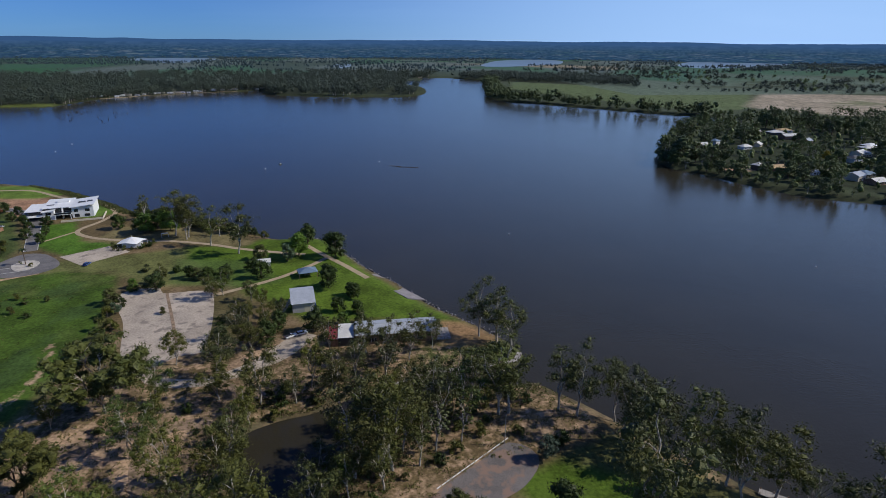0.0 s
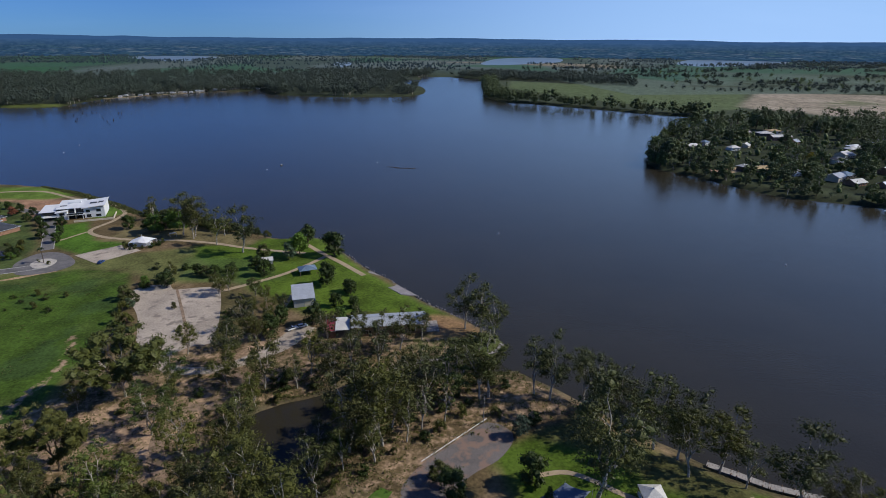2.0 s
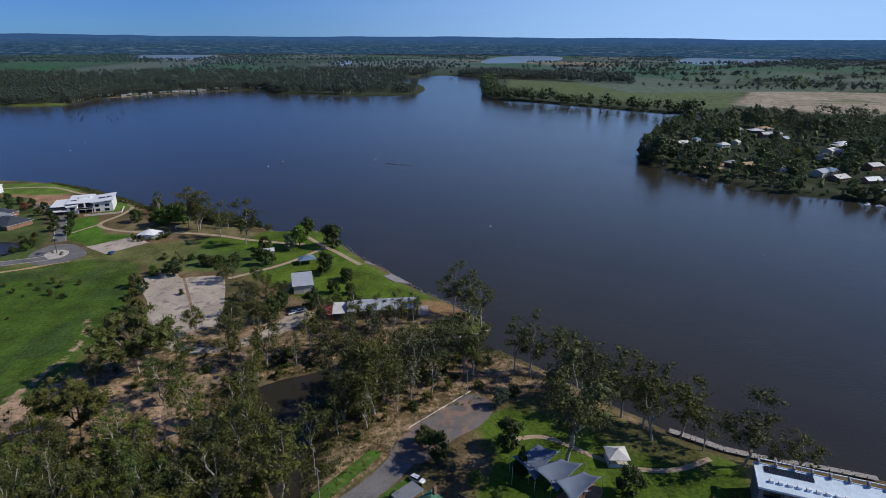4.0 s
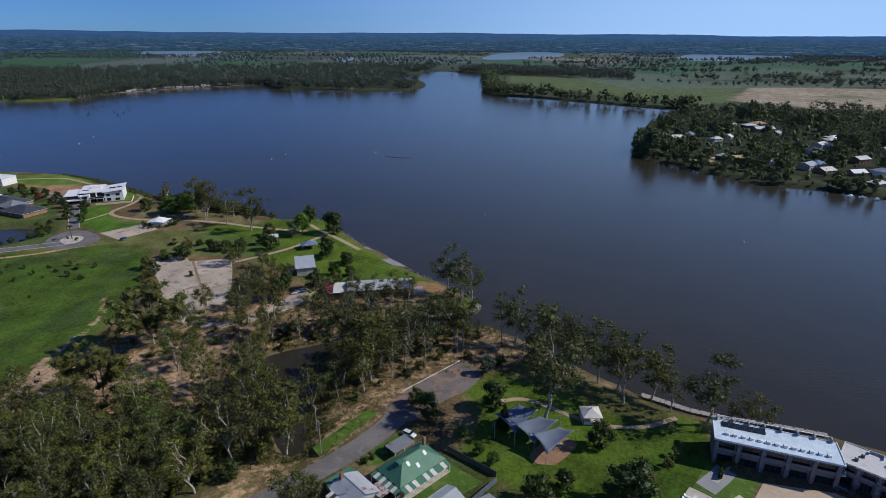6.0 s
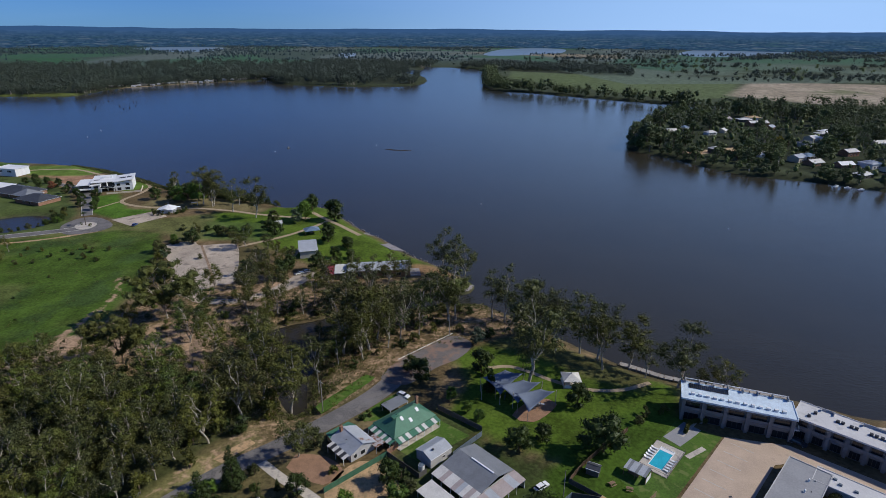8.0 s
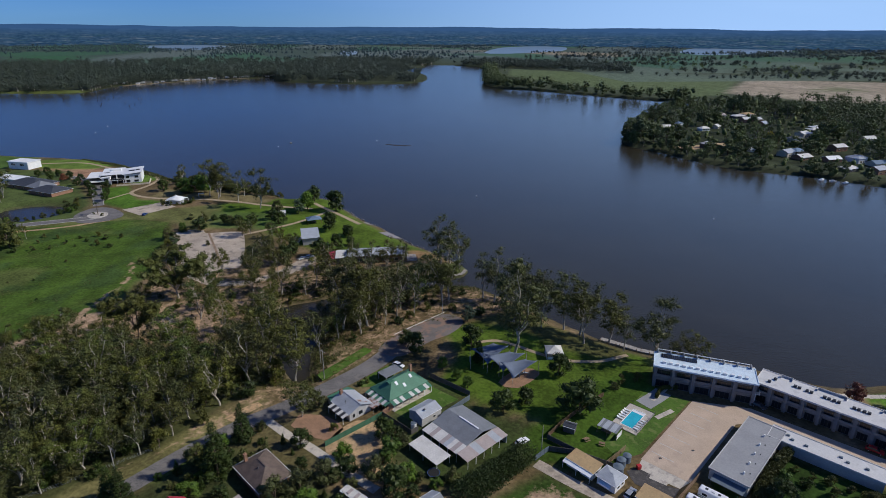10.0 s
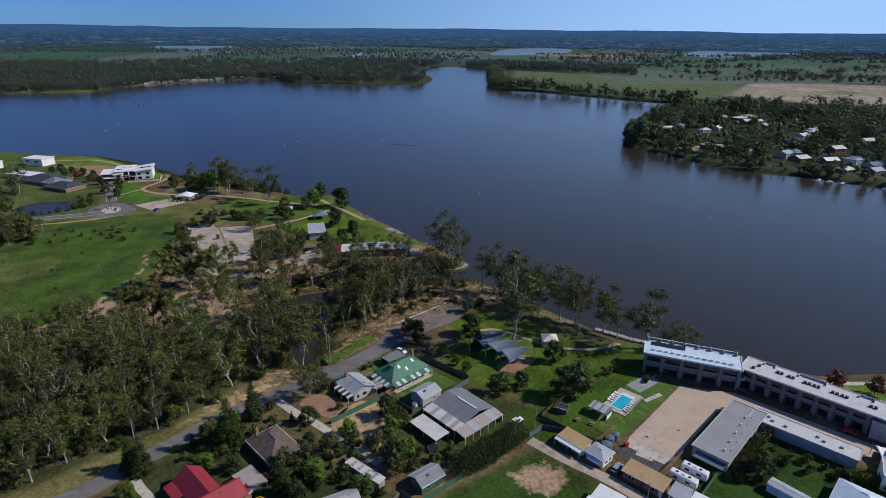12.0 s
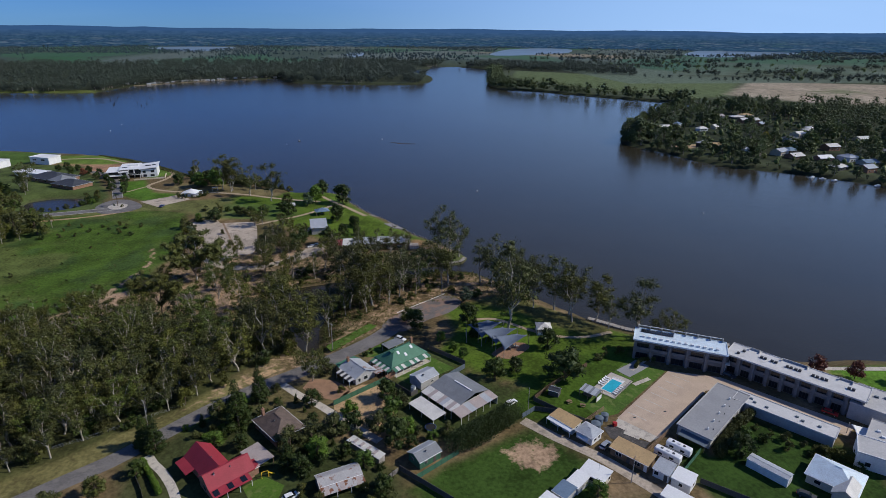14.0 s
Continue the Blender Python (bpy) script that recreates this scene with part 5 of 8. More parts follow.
def lean_to(ob, x0, x1, y_in, y_out, z_in, z_out, sheets, mats, posts=True, along="x"):
    """A verandah roof of separate sheets with posts along its outer edge."""
    for i in range(sheets):
        a, b = x0 + (x1 - x0) * i / sheets, x0 + (x1 - x0) * (i + 1) / sheets - 0.01
        pts = [(a, y_in, z_in), (b, y_in, z_in), (b, y_out, z_out), (a, y_out, z_out)]
        if along == "y":
            pts = [(y, x, z) for x, y, z in pts]
        part("roof_sheet", hull_plate(pts, 0.06), M[mats[i % len(mats)]], ob)
    if posts:
        k = max(2, int(abs(x1 - x0) / 3.2) + 1)
        for i in range(k):
            x, y = x0 + (x1 - x0) * (0.02 + 0.96 * i / (k - 1)), y_out + (0.15 if y_out < y_in else -0.15)
            if along == "y":
                x, y = y, x
            part("post", boxes((x - 0.06, y - 0.06, -0.05, x + 0.06, y + 0.06, z_out - 0.06)), M["white_paint"], ob)


# the green-roofed house
g = building("house", "weatherboard house with a green iron hipped roof and striped verandah", 10, 50.3, 36, 15.5, 9.2, 3.1, 3.3, "hip", "cream_wall", "green_metal", 0.5,
             windows=[(0, -5, 1.6, 0.8, 1.5), (0, -1.5, 1.6, 0.8, 1.5), (0, 4.5, 1.8, 0.8, 1.5), (3, -2, 1.5, 0.8, 1.5), (3, 2, 1.5, 0.8, 1.5), (1, 0, 1.4, 0.8, 1.5)], doors=[(0, 1.6)], gutter="green_wall")
lean_to(g, -8.2, 8.2, -5.1, -7.3, 3.0, 2.45, 13, ["green_metal", "zinc_pale", "green_metal", "zinc_pale", "green_metal"])
lean_to(g, -5.6, 5.0, -8.2, -10.4, 3.0, 2.45, 9, ["green_metal", "zinc_pale"], along="y")
chimney(g, 7.0, 2.6, 3.6, 6.4)
for x, y in ((-2.5, -1.6), (-0.2, -3.0), (3.6, -1.4)):
    lo, hi = 3.18 + (5.1 - 0.55 + y) * 0.647 + 0.12, 3.18 + (5.1 + 0.55 + y) * 0.647 + 0.12
    part("skylight", hull_plate([(x - 0.45, y - 0.55, lo), (x + 0.45, y - 0.55, lo), (x + 0.45, y + 0.55, hi), (x - 0.45, y + 0.55, hi)], 0.1), M["white_paint"], g)
part("roof_gablet", hull_plate([(-4.9, -0.7, 6.2), (-2.6, -0.7, 6.35), (-2.6, 0.7, 6.35), (-4.9, 0.7, 6.2)], 0.5), M["green_metal"], g)
part("porch_floor", boxes((-8.0, -7.2, -0.1, 8.0, -4.65, 0.18)), M["concrete_pale"], g)
cp = thing("carport", 7.4, 59.6, 3.0, 36, "open carport with a flat dark grey roof", "carport")
part("roof", boxes((-3.8, -2.4, 2.5, 3.8, 2.4, 2.65), bevel=0.03), M["zinc_dark"], cp)
for x, y in ((-3.5, -2.1), (-3.5, 2.1), (0, -2.1), (0, 2.1), (3.5, -2.1), (3.5, 2.1)):
    part("post", boxes((x - 0.06, y - 0.06, -0.1, x + 0.06, y + 0.06, 2.5)), M["white_paint"], cp)

# the grey iron house beside it
q = building("house", "old weatherboard cottage with patched grey iron roof", -5.6, 43.0, -54, 9.6, 8.2, 2.8, 1.7, "gable", "grey_wall", "zinc",
             windows=[(0, 0, 1.5, 0.8, 1.4), (1, 0, 1.6, 0.8, 1.4), (1, -2.6, 1.0, 0.8, 1.4)], doors=[(0, 2.5)])
part("roof_annexe", hull_plate([(-4.9, -4.6, 2.9), (-8.0, -4.0, 2.6), (-8.0, 4.0, 2.6), (-4.9, 4.6, 2.9)], 0.1), M["green_metal"], q, "faded green iron")
part("wall", boxes((-7.8, -3.7, -0.3, -4.81, 3.7, 2.55)), M["cream_wall"], q)
chimney(q, -4.2, -1.0, 3.6, 5.6)
flue(q, 0.6, -2.6, 3.5, 1.1)
for x, y in ((2.2, 1.2), (3.0, 1.2), (3.6, 2.6)):
    part("roof_patch", hull_plate([(x - 0.4, y - 0.8, 4.62 - y * 0.42 + 0.33), (x + 0.4, y - 0.8, 4.62 - y * 0.42 + 0.33), (x + 0.4, y + 0.8, 4.62 - y * 0.42 - 0.33), (x - 0.4, y + 0.8, 4.62 - y * 0.42 - 0.33)], 0.03), M["rusty"], q, "rusted replacement sheet")
lean_to(q, -3.5, 4.8, -4.5, -6.6, 2.75, 2.35, 7, ["zinc_pale", "dark_metal"])
cp = thing("carport", 1.2, 42.6, 3.0, -54, "small carport with a white and rust-streaked roof", "carport")
part("roof", hull_plate([(-2.6, -2.1, 2.3), (2.6, -2.1, 2.3), (2.6, 2.1, 2.5), (-2.6, 2.1, 2.5)], 0.08), M["rusty"], cp)
for x, y in ((-2.4, -1.9), (2.4, -1.9), (-2.4, 1.9), (2.4, 1.9)):
    part("post", rods(((x, y, -0.1), (x, y, 2.4), 0.05)), M["zinc"], cp)

# the large shed: a dark iron gable, a lighter striped skirt and an open side bay
s = thing("shed", 27.0, 23.5, 3.0, -54, "large iron shed with dark roof and striped translucent sheets", "shed")
part("wall", boxes((-9.2, -3.0, -0.3, -9.0, 9.0, 3.4), (-9.0, 8.8, -0.3, 5.0, 9.0, 3.2), (4.8, -3.0, -0.3, 5.0, 8.8, 3.2)), M["grey_wall"], s)
part("roof", hull_plate([(-9.4, 9.3, 3.3), (5.2, 9.3, 3.3), (5.2, 3.0, 4.9), (-9.4, 3.0, 4.9)], 0.09), M["zinc_dark"], s)
part("roof", hull_plate([(-9.4, 3.0, 4.9), (5.2, 3.0, 4.9), (5.2, -3.6, 3.5), (-9.4, -3.6, 3.5)], 0.09), M["zinc_dark"], s)
part("ridge_vent", boxes((-4.5, 2.75, 4.85, 3.5, 3.2, 5.05)), M["white_paint"], s, "white ridge skylight strip")
tones = ["zinc_pale", "zinc_pale", "zinc_warm", "zinc_pale", "zinc_pale", "zinc_warm", "zinc", "zinc_pale", "zinc_warm", "zinc_pale"]
lean_to(s, -9.4, 5.2, -3.62, -7.6, 3.5, 2.85, 10, tones)
lean_to(s, -7.6, 9.3, 5.22, 9.4, 3.35, 2.75, 7, ["zinc_warm", "zinc_warm", "zinc"], along="y")
part("rafter", rods(((5.3, -7.4, 2.8), (5.3, 9.2, 3.3), 0.08), ((9.2, -7.4, 2.6), (9.2, 9.2, 2.6), 0.08), sides=5), M["timber"], s)
part("wall", boxes((5.2, 8.85, -0.2, 9.2, 9.0, 2.6)), M["grey_wall"], s)
cn = thing("canopy", 16.6, 18.3, 3.0, -54, "open lean-to canopy with a cream iron roof", "canopy")
part("roof", hull_plate([(-6.0, -2.7, 2.3), (6.0, -2.7, 2.3), (6.0, 2.7, 2.55), (-6.0, 2.7, 2.55)], 0.08), M["zinc_pale"], cn)
for x in (-5.7, 0, 5.7):
    for y in (-2.4, 2.4):
        part("post", boxes((x - 0.06, y - 0.06, -0.1, x + 0.06, y + 0.06, 2.3)), M["white_paint"], cn)
sh = building("shed", "grey iron garden shed with a plain gabled roof", 17.3, 36.3, 36, 8.0, 6.0, 3.0, 1.1, "gable", "grey_wall", "zinc", 0.15, category="shed", doors=[(3, 0, 2.4, 2.3, "zinc")], windows=[(0, 1, 1.0, 1.2, 0.7)])
flue(sh, -1.5, -1.2, 3.8, 0.4, 0.2)
wt = thing("water_tank", 13.2, 31.6, 3.0, 0, "small pale rainwater tank", "water tank")
part("tank_body", rods(((0, 0, 0), (0, 0, 1.7), 0.9), sides=18), M["white_paint"], wt)
part("tank_lid", rods(((0, 0, 1.7), (0, 0, 1.85), 0.86, 0.3), sides=18), M["tank"], wt)
gs = building("shed", "green-walled workshop shed with grey iron roof", 14.0, -2.0, 33, 7.4, 5.2, 2.8, 1.2, "gable", "green_wall", "zinc", 0.35, category="shed", cover2="zinc_dark", windows=[(3, 0.8, 1.0, 1.2, 0.8), (0, -1.5, 1.0, 1.1, 0.9)], doors=[(0, 1.6)])
flue(gs, -0.5, -1.2, 3.6, 0.4, 0.14)
rs = building("shed", "rusting iron shed with patched sheets", -9.6, -8.6, 20, 11.5, 4.6, 2.7, 0.8, "gable", "dark_wall", "zinc_worn", 0.2, category="shed")
lean_to(rs, -5.9, 5.9, -2.5, -5.2, 2.65, 2.1, 11, ["rusty", "zinc_warm", "rusty", "zinc_worn"], posts=True)
ls = building("shed", "long low shed with a worn pale roof", -2.4, 2.2, -45, 12.6, 2.3, 2.2, 0.15, "skillion", "timber_grey", "zinc_pale", 0.2, category="shed")
for k in range(4):
    part("roof_patch", boxes((-4.5 + 2.6 * k, -0.9, 2.42, -3.6 + 2.6 * k, 0.9, 2.52)), M["zinc_warm"], ls)
b = building("house", "brick house with a brown tiled hipped roof", -28.6, 15.2, -52, 13, 9.0, 2.7, 2.6, "hip", "brick_wall", "tile_brown", 0.5, windows=[(0, -3, 1.8, 0.8, 1.3), (1, 0, 1.8, 0.8, 1.3), (1, 2.8, 1.2, 0.8, 1.3)], doors=[(0, 2)])
chimney(b, -5.2, -2.0, 3.4, 6.0)
flue(b, 0.5, -1.4, 4.4, 0.5, 0.12)

# the red-roofed house: two gabled ranges with a verandah
r1 = building("house", "brick house with a bright red iron roof", -39.3, -4.7, 37, 12.0, 7.0, 3.0, 2.6, "gable", "brick_wall", "red_metal", 0.3, windows=[(0, -3.5, 1.8, 0.8, 1.3), (0, 0.5, 1.8, 0.8, 1.3), (0, 3.6, 1.2, 0.8, 1.3), (3, 0, 1.4, 0.8, 1.3)], doors=[(0, 2.2)], gutter="red_metal")
lean_to(r1, -6.2, 4.2, -3.7, -6.4, 2.8, 2.25, 6, ["red_metal"])
for x, y in ((-5.0, -5.0), (-1.2, -5.0), (2.4, -5.0)):
    part("roof_light", hull_plate([(x - 0.7, y + 0.9, 2.81), (x + 0.7, y + 0.9, 2.81), (x + 0.7, y - 0.9, 2.45), (x - 0.7, y - 0.9, 2.45)], 0.05), M["solar"], r1, "dark roof panel")
part("wall", pentagon(13.0, 7.2, 3.0, 2.7), M["brick_wall"], r1).matrix_basis = pose(-1.8, 7.3, 0, 0, 0, -88)
for sd in (1, -1):
    part("roof", hull_plate([(-6.8, sd * 3.9, 2.92), (6.8, sd * 3.9, 2.92), (6.8, 0, 5.82), (-6.8, 0, 5.82)], 0.09), M["red_metal"], r1).matrix_basis = pose(-1.8, 7.3, 0, 0, 0, -88)
part("roof", hull_plate([(-6.7, -3.9, 2.9), (0.2, -3.9, 2.9), (0.2, -6.4, 2.4), (-6.7, -6.4, 2.4)], 0.08), M["red_metal"], r1).matrix_basis = pose(-1.8, 7.3, 0, 0, 0, -88)
flue(r1, -1.6, 5.0, 5.2, 0.7)
flue(r1, -3.6, -1.0, 4.9, 0.5, 0.14)
flue(r1, 0.8, -1.0, 4.8, 0.3, 0.1)
cp = thing("carport", -32.6, 2.0, 3.0, -50, "open carport with a fawn iron roof", "carport")
part("roof", hull_plate([(-4.4, -2.8, 2.5), (4.4, -2.8, 2.5), (4.4, 2.8, 2.75), (-4.4, 2.8, 2.75)], 0.08), M["zinc_warm"], cp)
for x in (-4.1, 4.1):
    for y in (-2.5, 2.5):
        part("post", boxes((x - 0.06, y - 0.06, -0.1, x + 0.06, y + 0.06, 2.5)), M["timber"], cp)
building("shed", "red-roofed annexe between house and carport", -34.2, -2.8, 37, 4.6, 3.0, 2.4, 0.3, "skillion", "brick_wall", "red_metal", 0.3, category="shed")

# cabins along the lane
c1 = building("cabin", "white cabin with a tan iron roof", 58.4, 8.2, -54, 8.2, 4.4, 2.6, 0.35, "skillion", "white_wall", "tan_roof", 0.35, category="cabin", windows=[(0, -2, 1.5, 0.9, 1.1), (0, 2, 1.5, 0.9, 1.1), (1, 0, 1.2, 0.9, 1.1)], doors=[(0, 0)])
lean_to(c1, -4.5, 4.4, -2.6, -3.9, 2.5, 2.2, 5, ["white_roof"])
c2 = building("cabin", "small white cabin with a grey iron roof", 63.6, 1.9, -54, 5.4, 5.0, 2.6, 0.9, "hip", "white_wall", "zinc", 0.4, category="cabin", windows=[(0, -1.2, 1.2, 0.9, 1.1), (1, -0.8, 1.2, 0.9, 1.1), (1, 1.2, 0.9, 0.9, 1.1)], doors=[(0, 1.4, 0.95, 2.05, "white_paint")])
part("awning", hull_plate([(-1.6, -2.6, 2.1), (1.8, -2.6, 2.1), (1.8, -3.9, 1.8), (-1.6, -3.9, 1.8)], 0.06), M["white_roof"], c2)
building("cabin", "long low cabin with an ochre iron roof", 72.6, -8.4, -50, 11.0, 4.8, 2.6, 0.5, "skillion", "timber", "tan_roof", 0.4, category="cabin", windows=[(0, -3, 1.8, 0.8, 1.2), (0, 2.6, 1.8, 0.8, 1.2)], doors=[(0, 0), (0, 5, 0.95, 2.05, "white_paint")])
building("cabin", "white weatherboard cabin with pale grey roof", 78.6, -15.4, -48, 4.3, 4.6, 2.7, 0.5, "skillion", "white_wall", "zinc", 0.3, category="cabin", windows=[(0, -1.2, 1.2, 0.9, 1.2), (3, 0, 1.2, 0.9, 1.2)], doors=[(0, 1.3, 0.95, 2.05, "dark_wall")])
building("cabin", "white box cabin with pale roof", 82.2, -19.4, -48, 5.0, 5.0, 2.7, 0.3, "skillion", "white_wall", "white_roof", 0.2, category="cabin", windows=[(0, 0, 1.0, 1.0, 1.0), (1, 0, 1.0, 1.0, 1.0)])
c5 = building("cabin", "cabin with a flat white roof and aerial", 59.4, -14.8, -48, 6.6, 4.6, 2.6, 0.4, "skillion", "cream_wall", "white_roof", 0.4, category="cabin", windows=[(1, 1.2, 1.2, 0.9, 1.1), (0, 0, 1.4, 0.9, 1.1)], doors=[(1, -1.6)])
an = part("aerial", rods(((0.5, 0.5, 2.7), (0.5, 0.5, 5.2), 0.03), ((-0.4, 0.5, 5.0), (1.4, 0.5, 5.0), 0.02), ((-0.2, 0.1, 4.8), (-0.2, 0.9, 4.8), 0.015), ((1.1, 0.1, 4.8), (1.1, 0.9, 4.8), 0.015), sides=5), M["zinc"], c5)
building("shed", "row shed with a pale blue-white roof", 53.6, -16.9, -52, 3.6, 5.6, 2.3, 0.3, "skillion", "grey_wall", "white_roof", 0.2, category="shed")
building("shed", "row shed with a blue-grey glazed roof", 48.9, -20.0, -52, 4.0, 5.0, 2.3, 0.3, "skillion", "grey_wall", "blue_roof", 0.2, category="shed")
building("shed", "small white-roofed store at the end of the row", 43.8, -23.0, -52, 4.0, 4.2, 2.3, 0.2, "skillion", "grey_wall", "white_roof", 0.15, category="shed")
building("shed", "low shed with a bright white roof", 77.6, -26.6, -50, 9.0, 4.2, 2.4, 0.3, "skillion", "white_wall", "white_roof", 0.2, category="shed")
building("shed", "long white container shed with a grey iron roof", 107.6, -18.2, -57, 10.8, 3.2, 2.6, 0.25, "gable", "white_wall", "zinc", 0.08, category="shed", doors=[(1, 0, 1.6, 2.0, "grey_wall")])
bl = building("house", "house with a hipped blue-grey and white metal roof", 123.2, -23.4, -52, 11.4, 10.0, 2.8, 2.6, "hip", "cream_wall", "ice_roof", 0.5, windows=[(0, -3, 1.6, 0.9, 1.2), (0, 2, 1.6, 0.9, 1.2), (3, 0, 1.6, 0.9, 1.2)], doors=[(0, 4.5)])
part("wall", pentagon(7, 5, 2.8, 1.8), M["cream_wall"], bl).matrix_basis = pose(3.4, -4.2, 0, 0, 0, 90)
for sd in (1, -1):
    part("roof", hull_plate([(-3.9, sd * 2.9, 2.75), (3.9, sd * 2.9, 2.75), (3.9, 0, 4.75), (-3.9, 0, 4.75)], 0.09), M["zinc_pale"], bl).matrix_basis = pose(3.4, -4.2, 0, 0, 0, 90)
building("house", "white rendered house with a flat pale roof", 140.5, -17.5, -40, 10, 9, 4.6, 0, "flat", "white_wall", "grey_roof", 0.05, windows=[(0, -2, 1.4, 1.0, 1.4), (3, 0, 1.4, 1.0, 1.4)], category="house")


# ---- the motel ----
def roof_vent(parent, x, y, z, w=0.9, d=0.6, h=0.45, hood="white_paint"):
    v = part("roof_vent", boxes((x - w / 2, y - d / 2, z, x + w / 2, y + d / 2, z + h), bevel=0.05), M[hood], parent)
    part("vent_louvre", boxes((x - w / 2 - 0.02, y - d / 2 + 0.08, z + 0.08, x - w / 2 + 0.03, y + d / 2 - 0.08, z + h - 0.1)), M["dark_metal"], v)


def motel_block(label, cx, cy, turn, L, D, floors, floor_h, bays, roof_mat, wall="motel_wall", setback=0.9):
    """Two-storey block: piers and slabs in front, glazed rooms set back behind balconies with rails."""
    ob = thing("motel", cx, cy, 3.0, turn, label, "motel")
    H = floors * floor_h
    part("wall", boxes((-L / 2, -D / 2 + setback, -0.4, L / 2, D / 2, H)), M[wall], ob)
    part("roof", boxes((-L / 2 - 0.5, -D / 2 - 0.5, H + 0.003, L / 2 + 0.5, D / 2 + 0.4, H + 0.35)), M[roof_mat], ob)
    for r in ((-L / 2 - 0.5, -D / 2 - 0.5, L / 2 + 0.5, -D / 2 - 0.3), (-L / 2 - 0.5, D / 2 + 0.2, L / 2 + 0.5, D / 2 + 0.4),
              (-L / 2 - 0.5, -D / 2 - 0.3, -L / 2 - 0.3, D / 2 + 0.2), (L / 2 + 0.3, -D / 2 - 0.3, L / 2 + 0.5, D / 2 + 0.2)):
        part("parapet", boxes((r[0], r[1], H + 0.35, r[2], r[3], H + 0.55)), M[roof_mat], ob)
    for f in range(1, floors):
        part("balcony_slab", boxes((-L / 2, -D / 2 + 0.15, f * floor_h - 0.15, L / 2, -D / 2 + setback - 0.005, f * floor_h + 0.1)), M[wall], ob)
    for k in range(bays + 1):
        x = -L / 2 + L * k / bays
        x = min(max(x, -L / 2 + 0.5), L / 2 - 0.5)
        part("pier", boxes((x - 0.5, -D / 2 - 0.1, -0.3, x + 0.5, -D / 2 + setback - 0.004, H)), M[wall], ob)
    for k in range(bays):
        x0, x1 = -L / 2 + L * k / bays + 0.6, -L / 2 + L * (k + 1) / bays - 0.6
        for f in range(floors):
            z = f * floor_h
            win = part("window", boxes((x0 + 0.4, -D / 2 + setback - 0.06, z + 0.15, x1 - 0.4, -D / 2 + setback + 0.05, z + 2.5)), M["dark_metal"], ob)
            for j in range(3):
                w = (x1 - x0 - 0.8) / 3
                part("pane", boxes((x0 + 0.46 + j * w, -D / 2 + setback - 0.09, z + 0.22, x0 + 0.34 + (j + 1) * w, -D / 2 + setback - 0.05, z + 2.42)), M["glass"], win)
            if f:
                part("balcony_panel", boxes((x0 - 0.1, -D / 2 + 0.2, z + 0.12, x1 + 0.1, -D / 2 + 0.28, z + 1.1)), M["motel_wall"], ob)
                part("balcony_rail", boxes((x0 - 0.1, -D / 2 + 0.17, z + 1.103, x1 + 0.1, -D / 2 + 0.31, z + 1.17)), M["tank"], ob)
    return ob


ma = motel_block("two-storey grey motel block with a white roof and fins", 111.6, 40.6, -28, 31.0, 9.2, 2, 3.9, 5, "ice_roof")
for k in range(13):
    roof_vent(ma, -12.6 + 2.1 * k, -1.9 - 0.04 * k, 8.15, 1.1, 0.8, 0.7)
for k in range(8):
    x = -14.8 + 4.2 * k
    part("fin", boxes((x - 0.2, 4.2, 8.1, x + 0.2, 5.9, 9.3), bevel=0.05), M["roof_mid"], ma)
part("fin_beam", boxes((-15, 5.9, 8.75, 15, 6.15, 8.95)), M["white_paint"], ma)
sp = part("solar_heater", boxes((-13.6, 1.6, 8.3, -2.2, 4.0, 8.42)), M["dark_metal"], ma, "black solar pool heating strips")
for k in range(19):
    part("solar_tube", boxes((-13.5 + 0.6 * k, 1.7, 8.425, -13.1 + 0.6 * k, 3.9, 8.5)), M["solar"], sp)
part("stair_landing", boxes((15.6, -3.5, 3.6, 17.2, 1.5, 3.8), (16.9, -3.5, 3.8, 17.0, 1.5, 4.8), (15.8, -3.4, -0.2, 16.0, -3.2, 3.6), (16.8, 1.2, -0.2, 17.0, 1.4, 3.6)), M["white_paint"], ma)
mb = motel_block("long two-storey motel block with a pale flat roof", 141.6, 19.2, -50, 41.5, 9.4, 2, 3.45, 9, "pale_roof")
for x, y in ((-17.5, -2.0), (-16.4, 0.8), (-10.6, 0.6), (-9.4, 0.6), (-7.2, 0.4), (-6.0, 0.4), (-2.4, 0.2), (-1.2, 0.2), (0.2, 0.2), (1.4, 0.2), (5.4, 0.0), (6.6, 0.0), (8.0, 0.0), (9.2, 0.0), (15.6, -0.4), (16.8, -0.4)):
    roof_vent(mb, x, y, 7.25, 0.9, 0.9, 0.65, "dark_metal")
for x0, x1 in ((-15.5, -12), (-5, 3), (12, 16)):
    part("roof_screen", boxes((x0, 4.2, 7.25, x1, 4.4, 8.0), (x0, 2.9, 7.25, x0 + 0.15, 4.2, 8.0), (x1 - 0.15, 2.9, 7.25, x1, 4.2, 8.0)), M["grey_wall"], mb)
lw = building("motel_wing", "single-storey motel wing with a grey flat roof", 105.8, 6.2, 38, 30.5, 9.8, 3.4, 0, "flat", "grey_wall", "roof_mid", 0.4, category="motel", gutter="grey_roof",
              windows=[(3, 0, 2.0, 0.9, 1.4)], doors=[(0, -10), (0, -2), (0, 6)])
